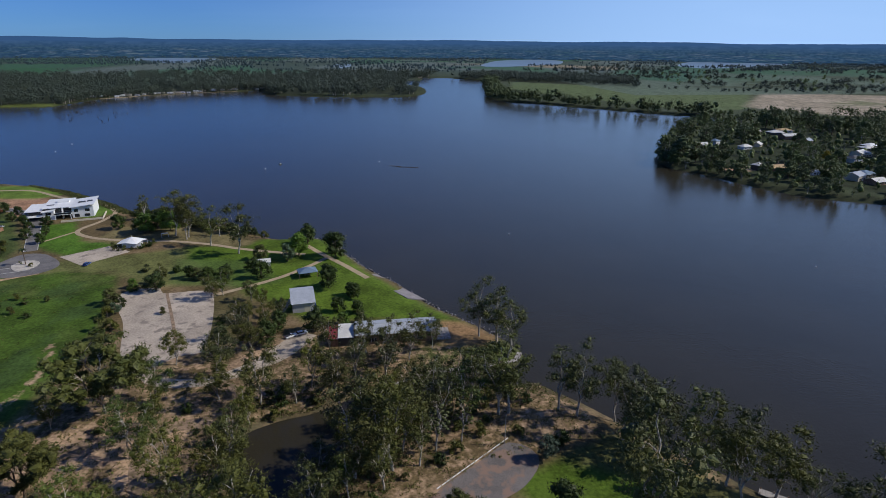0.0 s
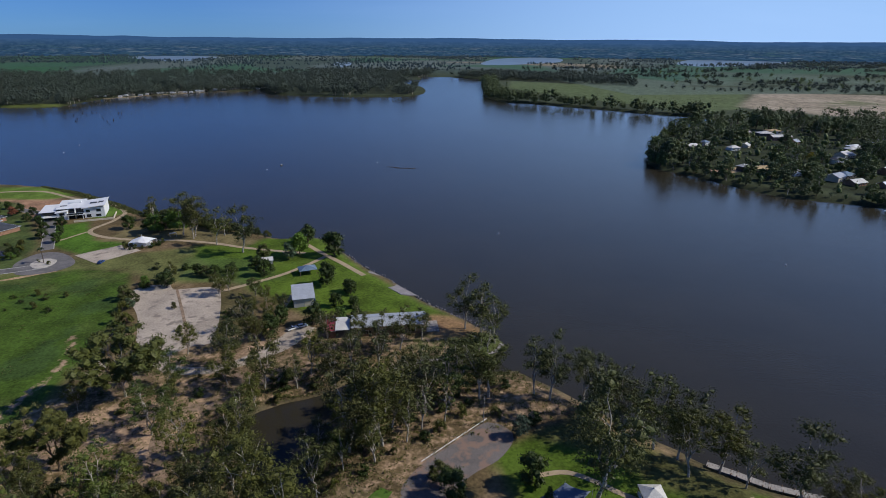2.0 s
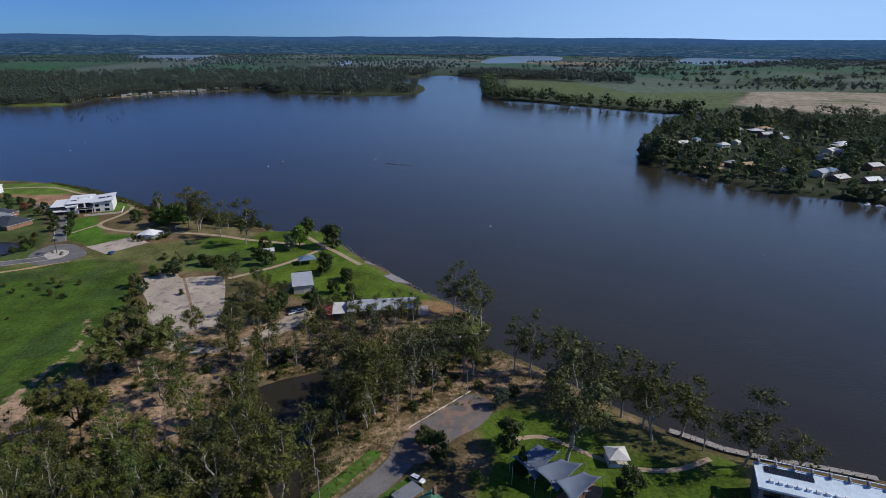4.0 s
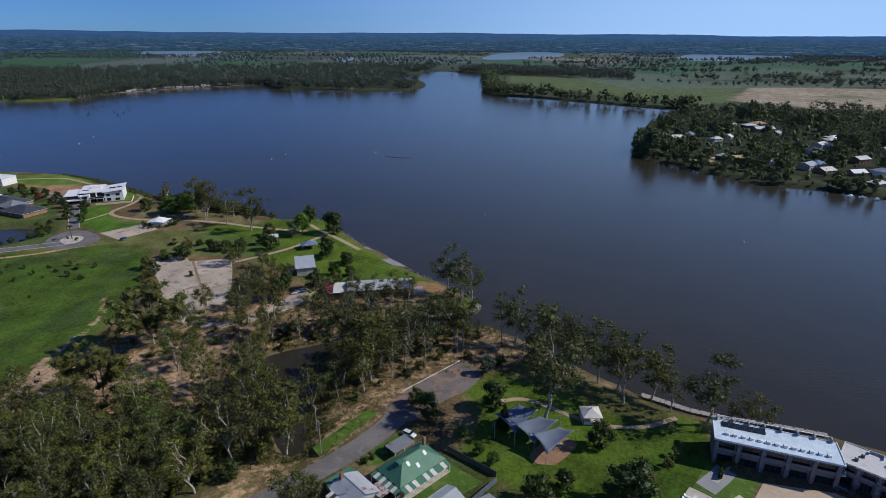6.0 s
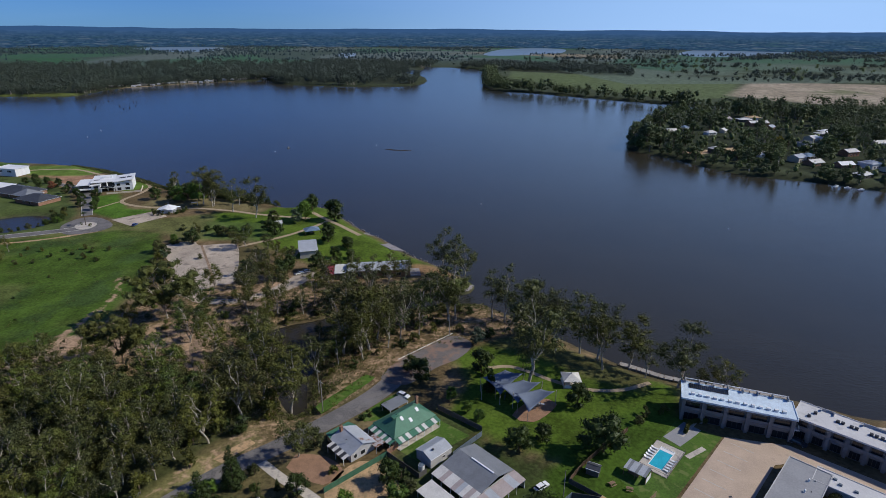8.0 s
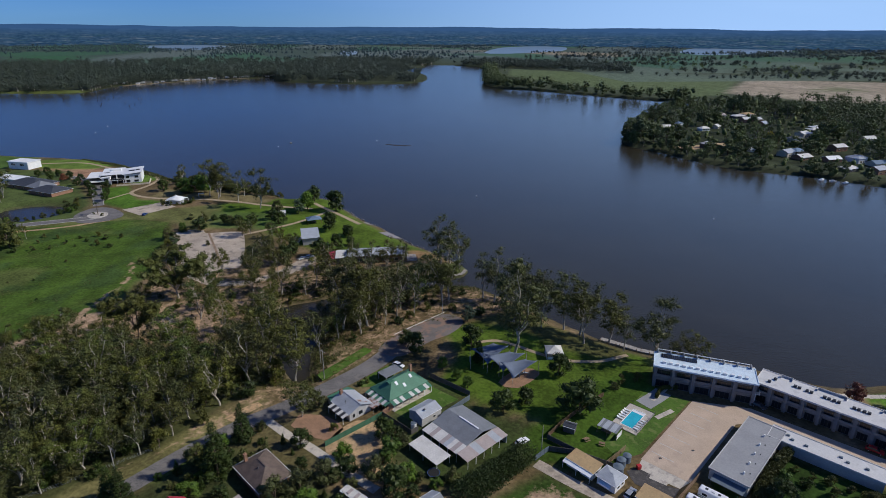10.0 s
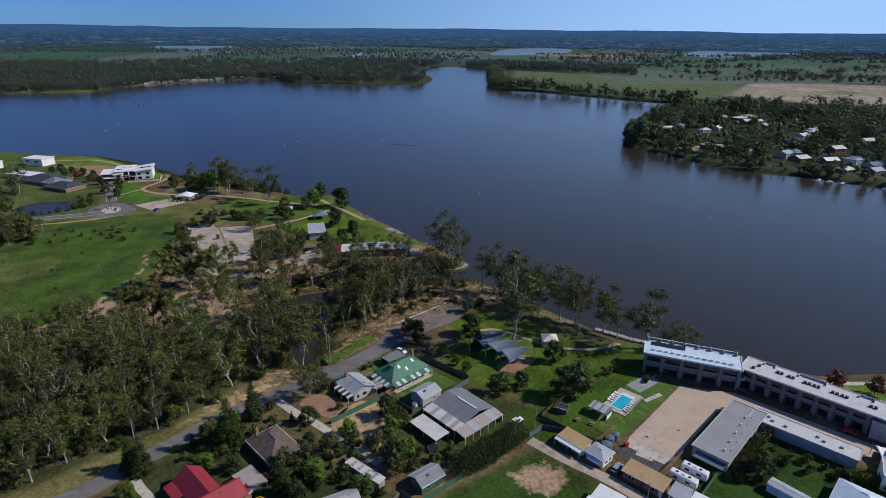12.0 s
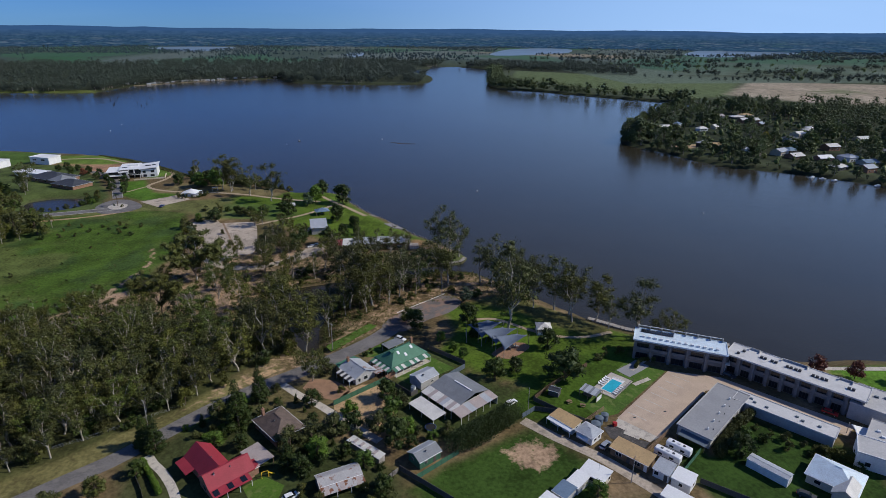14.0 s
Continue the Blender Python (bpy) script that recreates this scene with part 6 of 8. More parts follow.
for k in range(5):
    v = -11.5 + 5.0 * k
    x, y = v, -2.4 + 0.3 * k
    fl = part("roof_vent", rods(((x, y, 3.6), (x, y, 4.1), 0.2)), M["white_paint"], lw)
    part("cowl", rods(((x, y, 4.1), (x + 0.5, y, 4.25), 0.28, 0.14)), M["white_paint"], fl)
    part("pipe_flashing", rods(((x + 1.2, y - 1.2, 3.6), (x + 1.2, y - 1.2, 3.95), 0.12)), M["dark_metal"], lw)
part("awning", hull_plate([(-15.3, -4.6, 2.6), (-18.2, -4.6, 2.3), (-18.2, 3.6, 2.3), (-15.3, 3.6, 2.6)], 0.1), M["tank"], lw, "dark lean-to roof at the end")
part("post", boxes((-18.1, -4.5, -0.2, -17.98, -4.38, 2.3), (-18.1, 3.4, -0.2, -17.98, 3.52, 2.3)), M["dark_metal"], lw)
lg = building("motel_wing", "long low motel wing with a pale flat roof", 126.6, 2.4, -50, 28.0, 6.0, 3.28, 0, "flat", "grey_wall", "pale_roof", 0.4, category="motel", gutter="pale_roof")
for x, y in ((-9.8, 0.6), (-8.4, -0.8), (-4.8, -1.0), (3.4, 0.2), (5.2, -0.9), (9.6, -0.4)):
    roof_vent(lg, x, y, 3.53, 0.9, 0.7, 0.4, "tank")
bk = building("motel_wing", "rendered motel office block with a pale flat roof", 158.0, 2.0, -50, 13, 14, 5.6, 0, "flat", "grey_wall", "grey_roof", 0.2, category="motel", gutter="grey_roof")
for x, y in ((-3, -2), (1.5, 2.5), (-1, 1.5)):
    roof_vent(bk, x, y, 5.85, 1.2, 0.8, 0.5, "tank")
bk2 = building("motel_wing", "lower motel block with a grey flat roof", 149.5, -13.0, -50, 12, 12, 4.2, 0, "flat", "grey_wall", "grey_roof", 0.2, category="motel", gutter="grey_roof")
for x, y in ((-3.6, 0), (-2.2, -2.4), (2.0, 1.0)):
    roof_vent(bk2, x, y, 4.45, 1.0, 0.8, 0.5, "white_paint")


def shade_sail(label, corners, material="sail", sag=0.9, group="shade sails over the playground"):
    """Stretched cloth between posts: hollow edges and a saddle shape; posts under each corner."""
    c = [Vector(p) for p in corners]
    mid = sum(c, Vector()) / len(c)
    ob = thing("shade_sail", mid.x, mid.y, 3.0, 0, label, "shade sail", group)
    bm = bmesh.new()
    N = 10
    rows = []
    for i in range(N + 1):
        row = []
        for j in range(N + 1):
            u, v = i / N, j / N
            p = (c[0] * (1 - u) + c[1] * u) * (1 - v) + (c[3] * (1 - u) + c[2] * u) * v
            pull = 0.30 * (4 * u * (1 - u) * abs(2 * v - 1) ** 2 + 4 * v * (1 - v) * abs(2 * u - 1) ** 2)
            p = p.lerp(mid, pull * 0.42)
            p.z -= sag * (math.sin(math.pi * u) * math.sin(math.pi * v)) * 0.6
            row.append(bm.verts.new(p - Vector((mid.x, mid.y, 3.0))))
        rows.append(row)
    for i in range(N):
        for j in range(N):
            bm.faces.new((rows[i][j], rows[i + 1][j], rows[i + 1][j + 1], rows[i][j + 1])).smooth = True
    low = bmesh.ops.extrude_face_region(bm, geom=bm.faces[:])["geom"]
    bmesh.ops.translate(bm, vec=(0, 0, -0.03), verts=[v for v in low if isinstance(v, bmesh.types.BMVert)])
    bmesh.ops.recalc_face_normals(bm, faces=bm.faces[:])
    part("cloth", bm, M[material], ob)
    for p in c:
        out = (p - mid).normalized() * 0.5
        q = p + out - Vector((mid.x, mid.y, 3.0))
        part("post", rods(((q.x, q.y, -0.3), (q.x, q.y, q.z + 0.15), 0.09)), M["timber_grey"], ob)
    return ob


shade_sail("grey-blue shade sail stretched between posts", [(37, 66, 8.6), (41.5, 58.5, 6.4), (51, 66.5, 8.6), (46.5, 72.5, 6.6)])
shade_sail("grey-blue shade sail over the play area", [(41, 61, 8.8), (46, 53.5, 6.4), (55.5, 60.5, 8.8), (51, 65.5, 6.8)])
shade_sail("grey-blue shade sail with a low corner", [(45.5, 55.5, 8.8), (48.2, 48.8, 6.2), (58.5, 55.0, 8.8), (55.5, 59.8, 6.8)])
shade_sail("white shade sail beside the motel office", [(143, -5, 6.6), (141, -10, 5.4), (147, -11, 6.4), (149, -6.5, 5.6)], "white_roof", 0.6, "motel shade sail")

# play equipment under the sails
pl = thing("playground_climber", 52.5, 55.0, 3.05, 20, "metal climbing frame with a slide on the play bed", "playground")
for x, y in ((-1, -1), (1, -1), (1, 1), (-1, 1)):
    part("post", rods(((x, y, 0), (x, y, 2.6), 0.06)), M["blue_paint"], pl)
part("platform", boxes((-1, -1, 1.2, 1, 1, 1.3)), M["dark_metal"], pl)
part("slide", hull_plate([(1, -0.4, 1.3), (3.6, -0.4, 0.2), (3.6, 0.4, 0.2), (1, 0.4, 1.3)], 0.06), M["silver_paint"], pl)
sw = thing("swing_frame", 45.5, 60.0, 3.05, -30, "swing frame in the playground", "playground")
part("frame", rods(((-2, -0.9, 0), (-2, 0, 2.4), 0.05), ((-2, 0.9, 0), (-2, 0, 2.4), 0.05), ((2, -0.9, 0), (2, 0, 2.4), 0.05), ((2, 0.9, 0), (2, 0, 2.4), 0.05), ((-2, 0, 2.4), (2, 0, 2.4), 0.05)), M["blue_paint"], sw)
for x in (-0.9, 0.9):
    part("swing_seat", boxes((x - 0.25, -0.12, 0.45, x + 0.25, 0.12, 0.5), (x - 0.24, -0.01, 0.5, x - 0.22, 0.01, 2.4), (x + 0.22, -0.01, 0.5, x + 0.24, 0.01, 2.4)), M["rubber"], sw)

# picnic shelter with a pyramid roof
gz = thing("picnic_shelter", 68.3, 66.8, 3.0, -8, "square picnic shelter with a white iron hipped roof", "shelter")
for k in range(4):
    a0, a1 = radians(45 + 90 * k), radians(135 + 90 * k)
    p0, p1 = (4.4 * math.cos(a0), 4.4 * math.sin(a0), 2.7), (4.4 * math.cos(a1), 4.4 * math.sin(a1), 2.7)
    part("roof", hull_plate([p0, p1, (0, 0, 4.3)], 0.1), M["zinc_pale"], gz)
    part("post", boxes((p0[0] * 0.9 - 0.09, p0[1] * 0.9 - 0.09, -0.2, p0[0] * 0.9 + 0.09, p0[1] * 0.9 + 0.09, 2.8)), M["timber"], gz)
part("floor_slab", boxes((-3, -3, -0.2, 3, 3, 0.1)), M["concrete_pale"], gz)
part("low_wall", boxes((-2.8, -2.8, 0.1, 2.8, -2.6, 1.0), (-2.8, -2.6, 0.1, -2.6, 2.6, 1.0)), M["white_wall"], gz)
part("roof_cap", rods(((0, 0, 4.2), (0, 0, 4.6), 0.25, 0.05)), M["zinc"], gz)

# ---- the motel pool ----



def local_slab(name, u0, v0, u1, v1, z0, z1, material, parent, label=""):
    return part(name, boxes((u0, v0, z0, u1, v1, z1)), M[material], parent, label)


pool = thing("swimming_pool", 81.6, 27.5, 3.0, 41, "rectangular motel pool with turquoise water and pale coping", "pool")
local_slab("paving", -7.0, -4.2, 7.0, -1.9, -0.3, 0.10, "concrete_pale", pool)
local_slab("paving", -7.0, 1.9, 7.0, 4.2, -0.3, 0.10, "concrete_pale", pool)
local_slab("paving", -7.0, -1.9, -4.7, 1.9, -0.3, 0.10, "concrete_pale", pool)
local_slab("paving", 4.7, -1.9, 7.0, 1.9, -0.3, 0.10, "concrete_pale", pool)
local_slab("water_surface", -4.7, -1.9, 4.7, 1.9, -0.3, 0.045, "pool", pool)
local_slab("coping", -4.9, -2.1, 4.9, -1.88, 0.10, 0.16, "white_paint", pool)
local_slab("coping", -4.9, 1.88, 4.9, 2.1, 0.10, 0.16, "white_paint", pool)
local_slab("coping", -4.9, -1.88, -4.68, 1.88, 0.10, 0.16, "white_paint", pool)
local_slab("coping", 4.68, -1.88, 4.9, 1.88, 0.10, 0.16, "white_paint", pool)
local_slab("step", 3.4, -1.88, 4.66, 1.88, 0.046, 0.06, "white_paint", pool)
for rail in ((-7.05, -4.25, 7.05, -4.2), (7.0, -4.2, 7.05, 4.2), (-7.05, -4.2, -7.0, 4.2)):
    part("fence_rail", boxes((rail[0], rail[1], 1.15, rail[2], rail[3], 1.2), (rail[0], rail[1], 0.15, rail[2], rail[3], 0.2)), M["dark_metal"], pool)
for k in range(26):
    x = -7.0 + 14.0 * k / 25
    part("fence_bar", boxes((x - 0.02, -4.24, 0.1, x + 0.02, -4.2, 1.2)), M["dark_metal"], pool)


def lounger():
    ob = thing("sun_lounger", 0, 0, 3.1, 0, "white sun lounger with raised back on the pool paving", "lounger", "sun loungers round the pool")
    part("frame", boxes((-0.95, -0.33, 0.28, 0.5, 0.33, 0.36), bevel=0.02), M["white_paint"], ob)
    part("backrest", hull_plate([(0.5, -0.33, 0.36), (1.05, -0.33, 0.75), (1.05, 0.33, 0.75), (0.5, 0.33, 0.36)], 0.07), M["white_paint"], ob)
    for x in (-0.85, 0.45):
        for y in (-0.28, 0.28):
            part("leg", boxes((x - 0.03, y - 0.03, 0, x + 0.03, y + 0.03, 0.28)), M["white_paint"], ob)
    return ob


first = lounger()
base_m = pose(81.6, 27.5, 3.1, 0, 0, 41)
spots = [(-2.6 + 1.3 * k, 3.1, 90) for k in range(5)] + [(-4.4 + 1.25 * k, -3.1, -90) for k in range(5)]
for k, (u, v, a) in enumerate(spots):
    m = base_m @ pose(u, v, 0.0, 0, 0, a + 8 * math.sin(k * 2.1))
    if k == 0:
        first.matrix_basis = m
    else:
        copy_thing(first, m)
bb = thing("barbecue_shelter", 71.5, 21.9, 3.0, -48, "open timber shelter with a pale iron roof by the pool", "shelter")
lean_to(bb, -3.2, 3.0, 2.1, -2.1, 2.8, 2.5, 8, ["zinc", "zinc_dark", "zinc"], posts=False)
for x in (-3.1, 0, 3.1):
    for y in (-1.9, 1.9):
        part("post", boxes((x - 0.08, y - 0.08, -0.1, x + 0.08, y + 0.08, 2.5)), M["timber"], bb)
part("bench", boxes((-2.4, -0.5, 0.0, 0.6, 0.5, 0.9)), M["timber"], bb)
part("end_wall", boxes((3.0, -1.8, 0, 3.1, 1.8, 1.6)), M["white_wall"], bb)


def picnic_table(x, y, turn):
    ob = thing("picnic_table", x, y, 3.03, turn, "timber picnic table with fixed benches on the lawn", "table", "picnic tables on the motel lawn")
    for k in range(4):
        part("board", boxes((-0.9, -0.38 + 0.2 * k, 0.70, 0.9, -0.21 + 0.2 * k, 0.75)), M["timber"], ob)
    for s in (-1, 1):
        part("bench", boxes((-0.9, s * 0.75 - 0.14, 0.42, 0.9, s * 0.75 + 0.14, 0.46)), M["timber"], ob)
        part("leg", boxes((s * 0.65 - 0.05, -0.8, 0.36, s * 0.65 + 0.05, 0.8, 0.42), (s * 0.65 - 0.05, -0.3, 0, s * 0.65 + 0.05, -0.2, 0.7), (s * 0.65 - 0.05, 0.2, 0, s * 0.65 + 0.05, 0.3, 0.7)), M["timber"], ob)


picnic_table(63.4, 19.4, 20)
picnic_table(67.2, 17.0, -25)
for x, y, r, h in ((69.2, 8.2, 1.3, 2.2), (67.2, 5.6, 1.5, 2.2), (71.6, 9.8, 1.2, 2.0)):
    wt = thing("water_tank", x, y, 3.0, 0, "ribbed grey-blue rainwater tank beside the cabins", "water tank", "rainwater tanks")
    bm = bmesh.new()
    rings = [[bm.verts.new(((r - 0.05 * (k % 2)) * math.cos(w), (r - 0.05 * (k % 2)) * math.sin(w), h * k / 12)) for w in np.linspace(0, 2 * math.pi, 21)[:-1]] for k in range(13)]
    for low_ring, up_ring in zip(rings, rings[1:]):
        for i in range(20):
            bm.faces.new((low_ring[i], low_ring[(i + 1) % 20], up_ring[(i + 1) % 20], up_ring[i]))
    bm.faces.new(rings[0][::-1])
    bm.faces.new(rings[-1])
    part("tank_body", bm, M["tank"], wt)
    part("tank_lid", rods(((0, 0, h), (0, 0, h + 0.3), r - 0.05, 0.3), sides=20), M["tank"], wt)
bn = thing("wheelie_bin", 73.6, 6.4, 3.05, 10, "red lidded bin beside the tanks", "bin")
part("bin_body", boxes((-0.6, -0.5, 0.05, 0.6, 0.5, 1.1), bevel=0.06), M["red_paint"], bn)
part("bin_lid", boxes((-0.65, -0.55, 1.1, 0.65, 0.55, 1.22), bevel=0.04), M["red_paint"], bn)
tr = thing("trampoline", 17.0, 11.0, 3.0, 0, "round trampoline with a blue rim", "trampoline")
part("mat", rods(((0, 0, 0.78), (0, 0, 0.8), 1.6), sides=24), M["rubber"], tr)
part("rim", rods(((0, 0, 0.76), (0, 0, 0.79), 1.75), sides=24), M["blue_paint"], tr)
for k in range(6):
    part("leg", rods(((1.75 * math.cos(k), 1.75 * math.sin(k), 0), (1.75 * math.cos(k), 1.75 * math.sin(k), 0.78), 0.03), sides=6), M["zinc"], tr)

building("shed", "small dark timber garden shed by the paling fence", 60, 24.5, -35, 3.4, 2.6, 2.1, 0.5, "gable", "dark_wall", "tile_dark", 0.2, category="shed", doors=[(0, 0)])

py = thing("play_set", -29.6, -4.2, 3.05, 20, "yellow plastic play frame on the back lawn", "play set")
for x in (-0.9, 0.9):
    part("post", rods(((x, -0.5, 0), (x, 0, 1.7), 0.09), ((x, 0.5, 0), (x, 0, 1.7), 0.09)), M["yellow_paint"], py)
part("top_bar", rods(((-0.9, 0, 1.7), (0.9, 0, 1.7), 0.1)), M["yellow_paint"], py)
part("slide", hull_plate([(0.9, -0.3, 1.2), (0.9, 0.3, 1.2), (2.6, 0.3, 0.1), (2.6, -0.3, 0.1)], 0.08), M["yellow_paint"], py)

# ---- the park across the creek ----
hl = building("hall", "long dark timber boat hall with a pale iron roof", 5.6, 171.5, 0, 30.0, 10.5, 4.4, 1.4, "gable", "timber", "zinc", 0.5, category="hall", windows=[(0, -9, 3, 1, 1.6), (0, -3, 3, 1, 1.6), (0, 3, 3, 1, 1.6), (0, 9, 3, 1, 1.6)], doors=[(0, -12, 1.6, 2.3), (0, 6, 1.6, 2.3)])
part("deck", boxes((15.1, -5.0, -0.3, 20.4, 4.4, 0.35)), M["timber_grey"], hl)
for k in range(5):
    part("deck_post", boxes((15.2 + 1.28 * k, -5.0, 0.35, 15.32 + 1.28 * k, -4.88, 1.4)), M["timber"], hl)
part("deck_rail", boxes((15.2, -5.0, 1.3, 20.4, -4.9, 1.4), (20.3, -4.9, 1.3, 20.4, 4.4, 1.4)), M["timber"], hl)
building("shed", "lean-to store with a pale iron roof beside the hall", -13.2, 171.0, 0, 5.4, 10.0, 3.6, 0.5, "skillion", "dark_wall", "zinc_pale", 0.2, category="shed")
building("shed", "small store with a red iron roof", -17.8, 171.0, 0, 3.2, 9.6, 3.2, 0.4, "skillion", "brick_wall", "red_metal", 0.2, category="shed")
ps = building("sound_shell", "park stage building with a single sloped pale blue roof", -31.8, 203.5, 8, 9.0, 13.0, 4.2, 1.4, "skillion", "grey_wall", "zinc", 0.5, z=3.0, category="building", doors=[(0, 1.5, 2.4, 2.6, "cream_wall")])
part("curved_wing", boxes((4.6, -6.4, 0, 4.9, -2.0, 3.4), (4.9, -5.6, 0, 5.1, -2.6, 2.6), bevel=0.05), M["blue_paint"], ps, "blue and white curved screen")
pv = thing("picnic_shelter", -32.5, 237.5, 3.0, 15, "park shelter with a dark blue-grey hipped roof", "shelter")
for k in range(4):
    a0, a1 = radians(45 + 90 * k), radians(135 + 90 * k)
    p0, p1 = (6.4 * math.cos(a0), 5.0 * math.sin(a0), 2.8), (6.4 * math.cos(a1), 5.0 * math.sin(a1), 2.8)
    part("roof", hull_plate([p0, p1, (0, 0, 4.6)], 0.1), M["blue_roof"], pv)
    part("post", boxes((p0[0] * 0.92 - 0.1, p0[1] * 0.92 - 0.1, -0.1, p0[0] * 0.92 + 0.1, p0[1] * 0.92 + 0.1, 2.9)), M["timber"], pv)
part("table", boxes((-1.5, -0.5, 0.7, 1.5, 0.5, 0.8), (-1.2, -0.1, 0, -1.0, 0.1, 0.7), (1.0, -0.1, 0, 1.2, 0.1, 0.7)), M["timber"], pv)
building("toilet_block", "small park toilet block with a pale roof", -55, 254, 10, 6, 4.5, 2.6, 0.9, "gable", "grey_wall", "zinc_pale", 0.4, category="building")
wtn = thing("sales_tent", -130.0, 293.0, 3.0, 10, "white fabric pavilion with a low star-shaped roof", "tent")
star = [((7.8 if k % 2 == 0 else 5.8) * math.cos(radians(45 * k + 22)), (6.2 if k % 2 == 0 else 4.7) * math.sin(radians(45 * k + 22)), 2.5 if k % 2 == 0 else 3.2) for k in range(8)]
for k in range(8):
    part("canopy", hull_plate([star[k], star[(k + 1) % 8], (0, 0, 5.2)], 0.06), M["white_roof"], wtn)
    if k % 2 == 0:
        x, y, z = star[k]
        part("pole", rods(((x * 0.97, y * 0.97, -0.2), (x * 0.97, y * 0.97, z), 0.08)), M["white_paint"], wtn)
part("finial", rods(((0, 0, 5.1), (0, 0, 6.4), 0.07, 0.04)), M["white_paint"], wtn)
part("wall", boxes((-4.6, -3.3, -0.1, 4.6, 3.3, 2.8), bevel=0.1), M["white_wall"], wtn)
sgn = thing("estate_sign", -117.0, 306.0, 3.0, 20, "grey frame sign beside the path", "sign")
part("post", boxes((-1.9, -0.1, 0, -1.6, 0.1, 2.6), (1.6, -0.1, 0, 1.9, 0.1, 2.6)), M["grey_wall"], sgn)
part("panel", boxes((-1.9, -0.12, 2.2, 1.9, 0.12, 2.8)), M["white_paint"], sgn)

# the white modern house and its neighbours on the estate
wh = thing("house", -193, 357, 3.0, 14, "white two-storey modern house with stepped flat roofs and dark glazing", "house")
for name, r, m in (("wall", (6, -5, -0.4, 18, 15, 6.6), "white_wall"), ("wall", (-9, -1.5, -0.4, 5.99, 20, 6.6), "dark_wall"), ("wall", (-18, -2.5, -0.4, -9.01, 15, 5.4), "dark_wall"), ("blade_wall", (-9.4, -6.0, -0.4, -3.4, -2.6, 5.5), "white_wall"),
                   ("blade_wall", (0.6, -4.8, -0.4, 1.0, -1.51, 6.6), "white_wall"), ("roof", (-10.2, -3.4, 6.62, 4.9, 21, 7.0), "white_roof"), ("roof", (-19.4, -4.4, 5.42, -10.3, 16, 5.75), "white_roof"), ("porch_roof", (-3.39, -7.0, 2.9, 5.9, -1.52, 3.2), "white_roof"),
                   ("porch_roof", (-18.6, -7.4, 2.6, -9.6, -2.52, 2.85), "white_roof"), ("pier", (-18.3, -7.1, -0.3, -17.9, -6.7, 2.59), "white_wall"), ("pier", (5.2, -6.8, -0.3, 5.6, -6.4, 2.89), "white_wall"), ("pier", (-3.2, -6.8, -0.3, -2.8, -6.4, 2.89), "white_wall"),
                   ("plant_screen", (-4, 9, 7.01, 3, 13, 8.1), "white_wall"), ("garden_wall", (1, -14.0, -0.3, 24, -13.6, 1.1), "cream_wall"), ("garden_wall", (23.6, -13.59, -0.3, 24, 2, 1.1), "cream_wall")):
    part(name, boxes(r), M[m], wh)
part("roof", hull_plate([(5, -6.2, 7.0), (19, -6.2, 8.2), (19, 16.2, 8.2), (5, 16.2, 7.0)], 0.3), M["white_roof"], wh)
part("roof", hull_plate([(-10.2, -7.0, 5.3), (-2.8, -7.0, 6.0), (-2.8, -2.4, 6.0), (-10.2, -2.4, 5.3)], 0.25), M["white_roof"], wh)
for x0, x1, y0, y1 in ((-8.6, -4.6, 0.2, 2.4), (9, 13, 0, 3), (14, 17, 0, 3)):
    part("solar_panel", boxes((x0, y0 + 3, 7.6 if x0 > 0 else 7.05, x1, y1 + 3, (8.2 if x0 > 13 else 7.85) if x0 > 0 else 7.12)), M["dark_metal"], wh)
for x, w, z, y, hh in ((8.6, 2.6, 0.4, -5, 2.0), (14.2, 3.0, 0.5, -5, 1.6), (8.4, 2.2, 3.7, -5, 1.7), (14.6, 2.6, 3.7, -5, 1.7), (-6.4, 3.0, 3.2, -6.0, 1.5), (-1.4, 3.6, 0.1, -1.5, 2.4), (3.4, 4.4, 0.1, -1.5, 2.4), (-1.4, 3.6, 3.4, -1.5, 2.3), (3.4, 4.4, 3.4, -1.5, 2.3), (-13.6, 7.6, 0.1, -2.5, 2.3), (-13.6, 7.6, 3.0, -2.5, 2.1)):
    win = part("window", boxes((x - w / 2, y - 0.08, z, x + w / 2, y + 0.02, z + hh)), M["dark_metal"], wh)
    for k in range(3):
        part("pane", boxes((x - w / 2 + 0.08 + k * (w - 0.08) / 3, y - 0.12, z + 0.08, x - w / 2 + (k + 1) * (w - 0.08) / 3, y - 0.07, z + hh - 0.08)), M["glass"], win)
part("balcony_rail", boxes((-3.3, -6.9, 3.2, 5.8, -6.82, 4.15)), M["glass"], wh)
building("house", "single-storey house with a dark tiled hipped roof", -252, 352, -30, 32, 20, 2.8, 3.2, "hip", "brick_wall", "tile_dark", 0.6, windows=[(0, -6, 2, 0.8, 1.3), (0, 4, 2, 0.8, 1.3)])
building("house", "house wing with a dark tiled hipped roof", -228, 329, -30, 24, 16, 2.8, 2.6, "hip", "brick_wall", "tile_dark", 0.6, windows=[(0, -3, 2, 0.8, 1.3), (0, 3, 2, 0.8, 1.3)])
building("house", "low house with a pale grey hipped roof", -240, 341, -30, 14, 13, 2.9, 3.4, "hip", "brick_wall", "zinc_dark", 0.6)
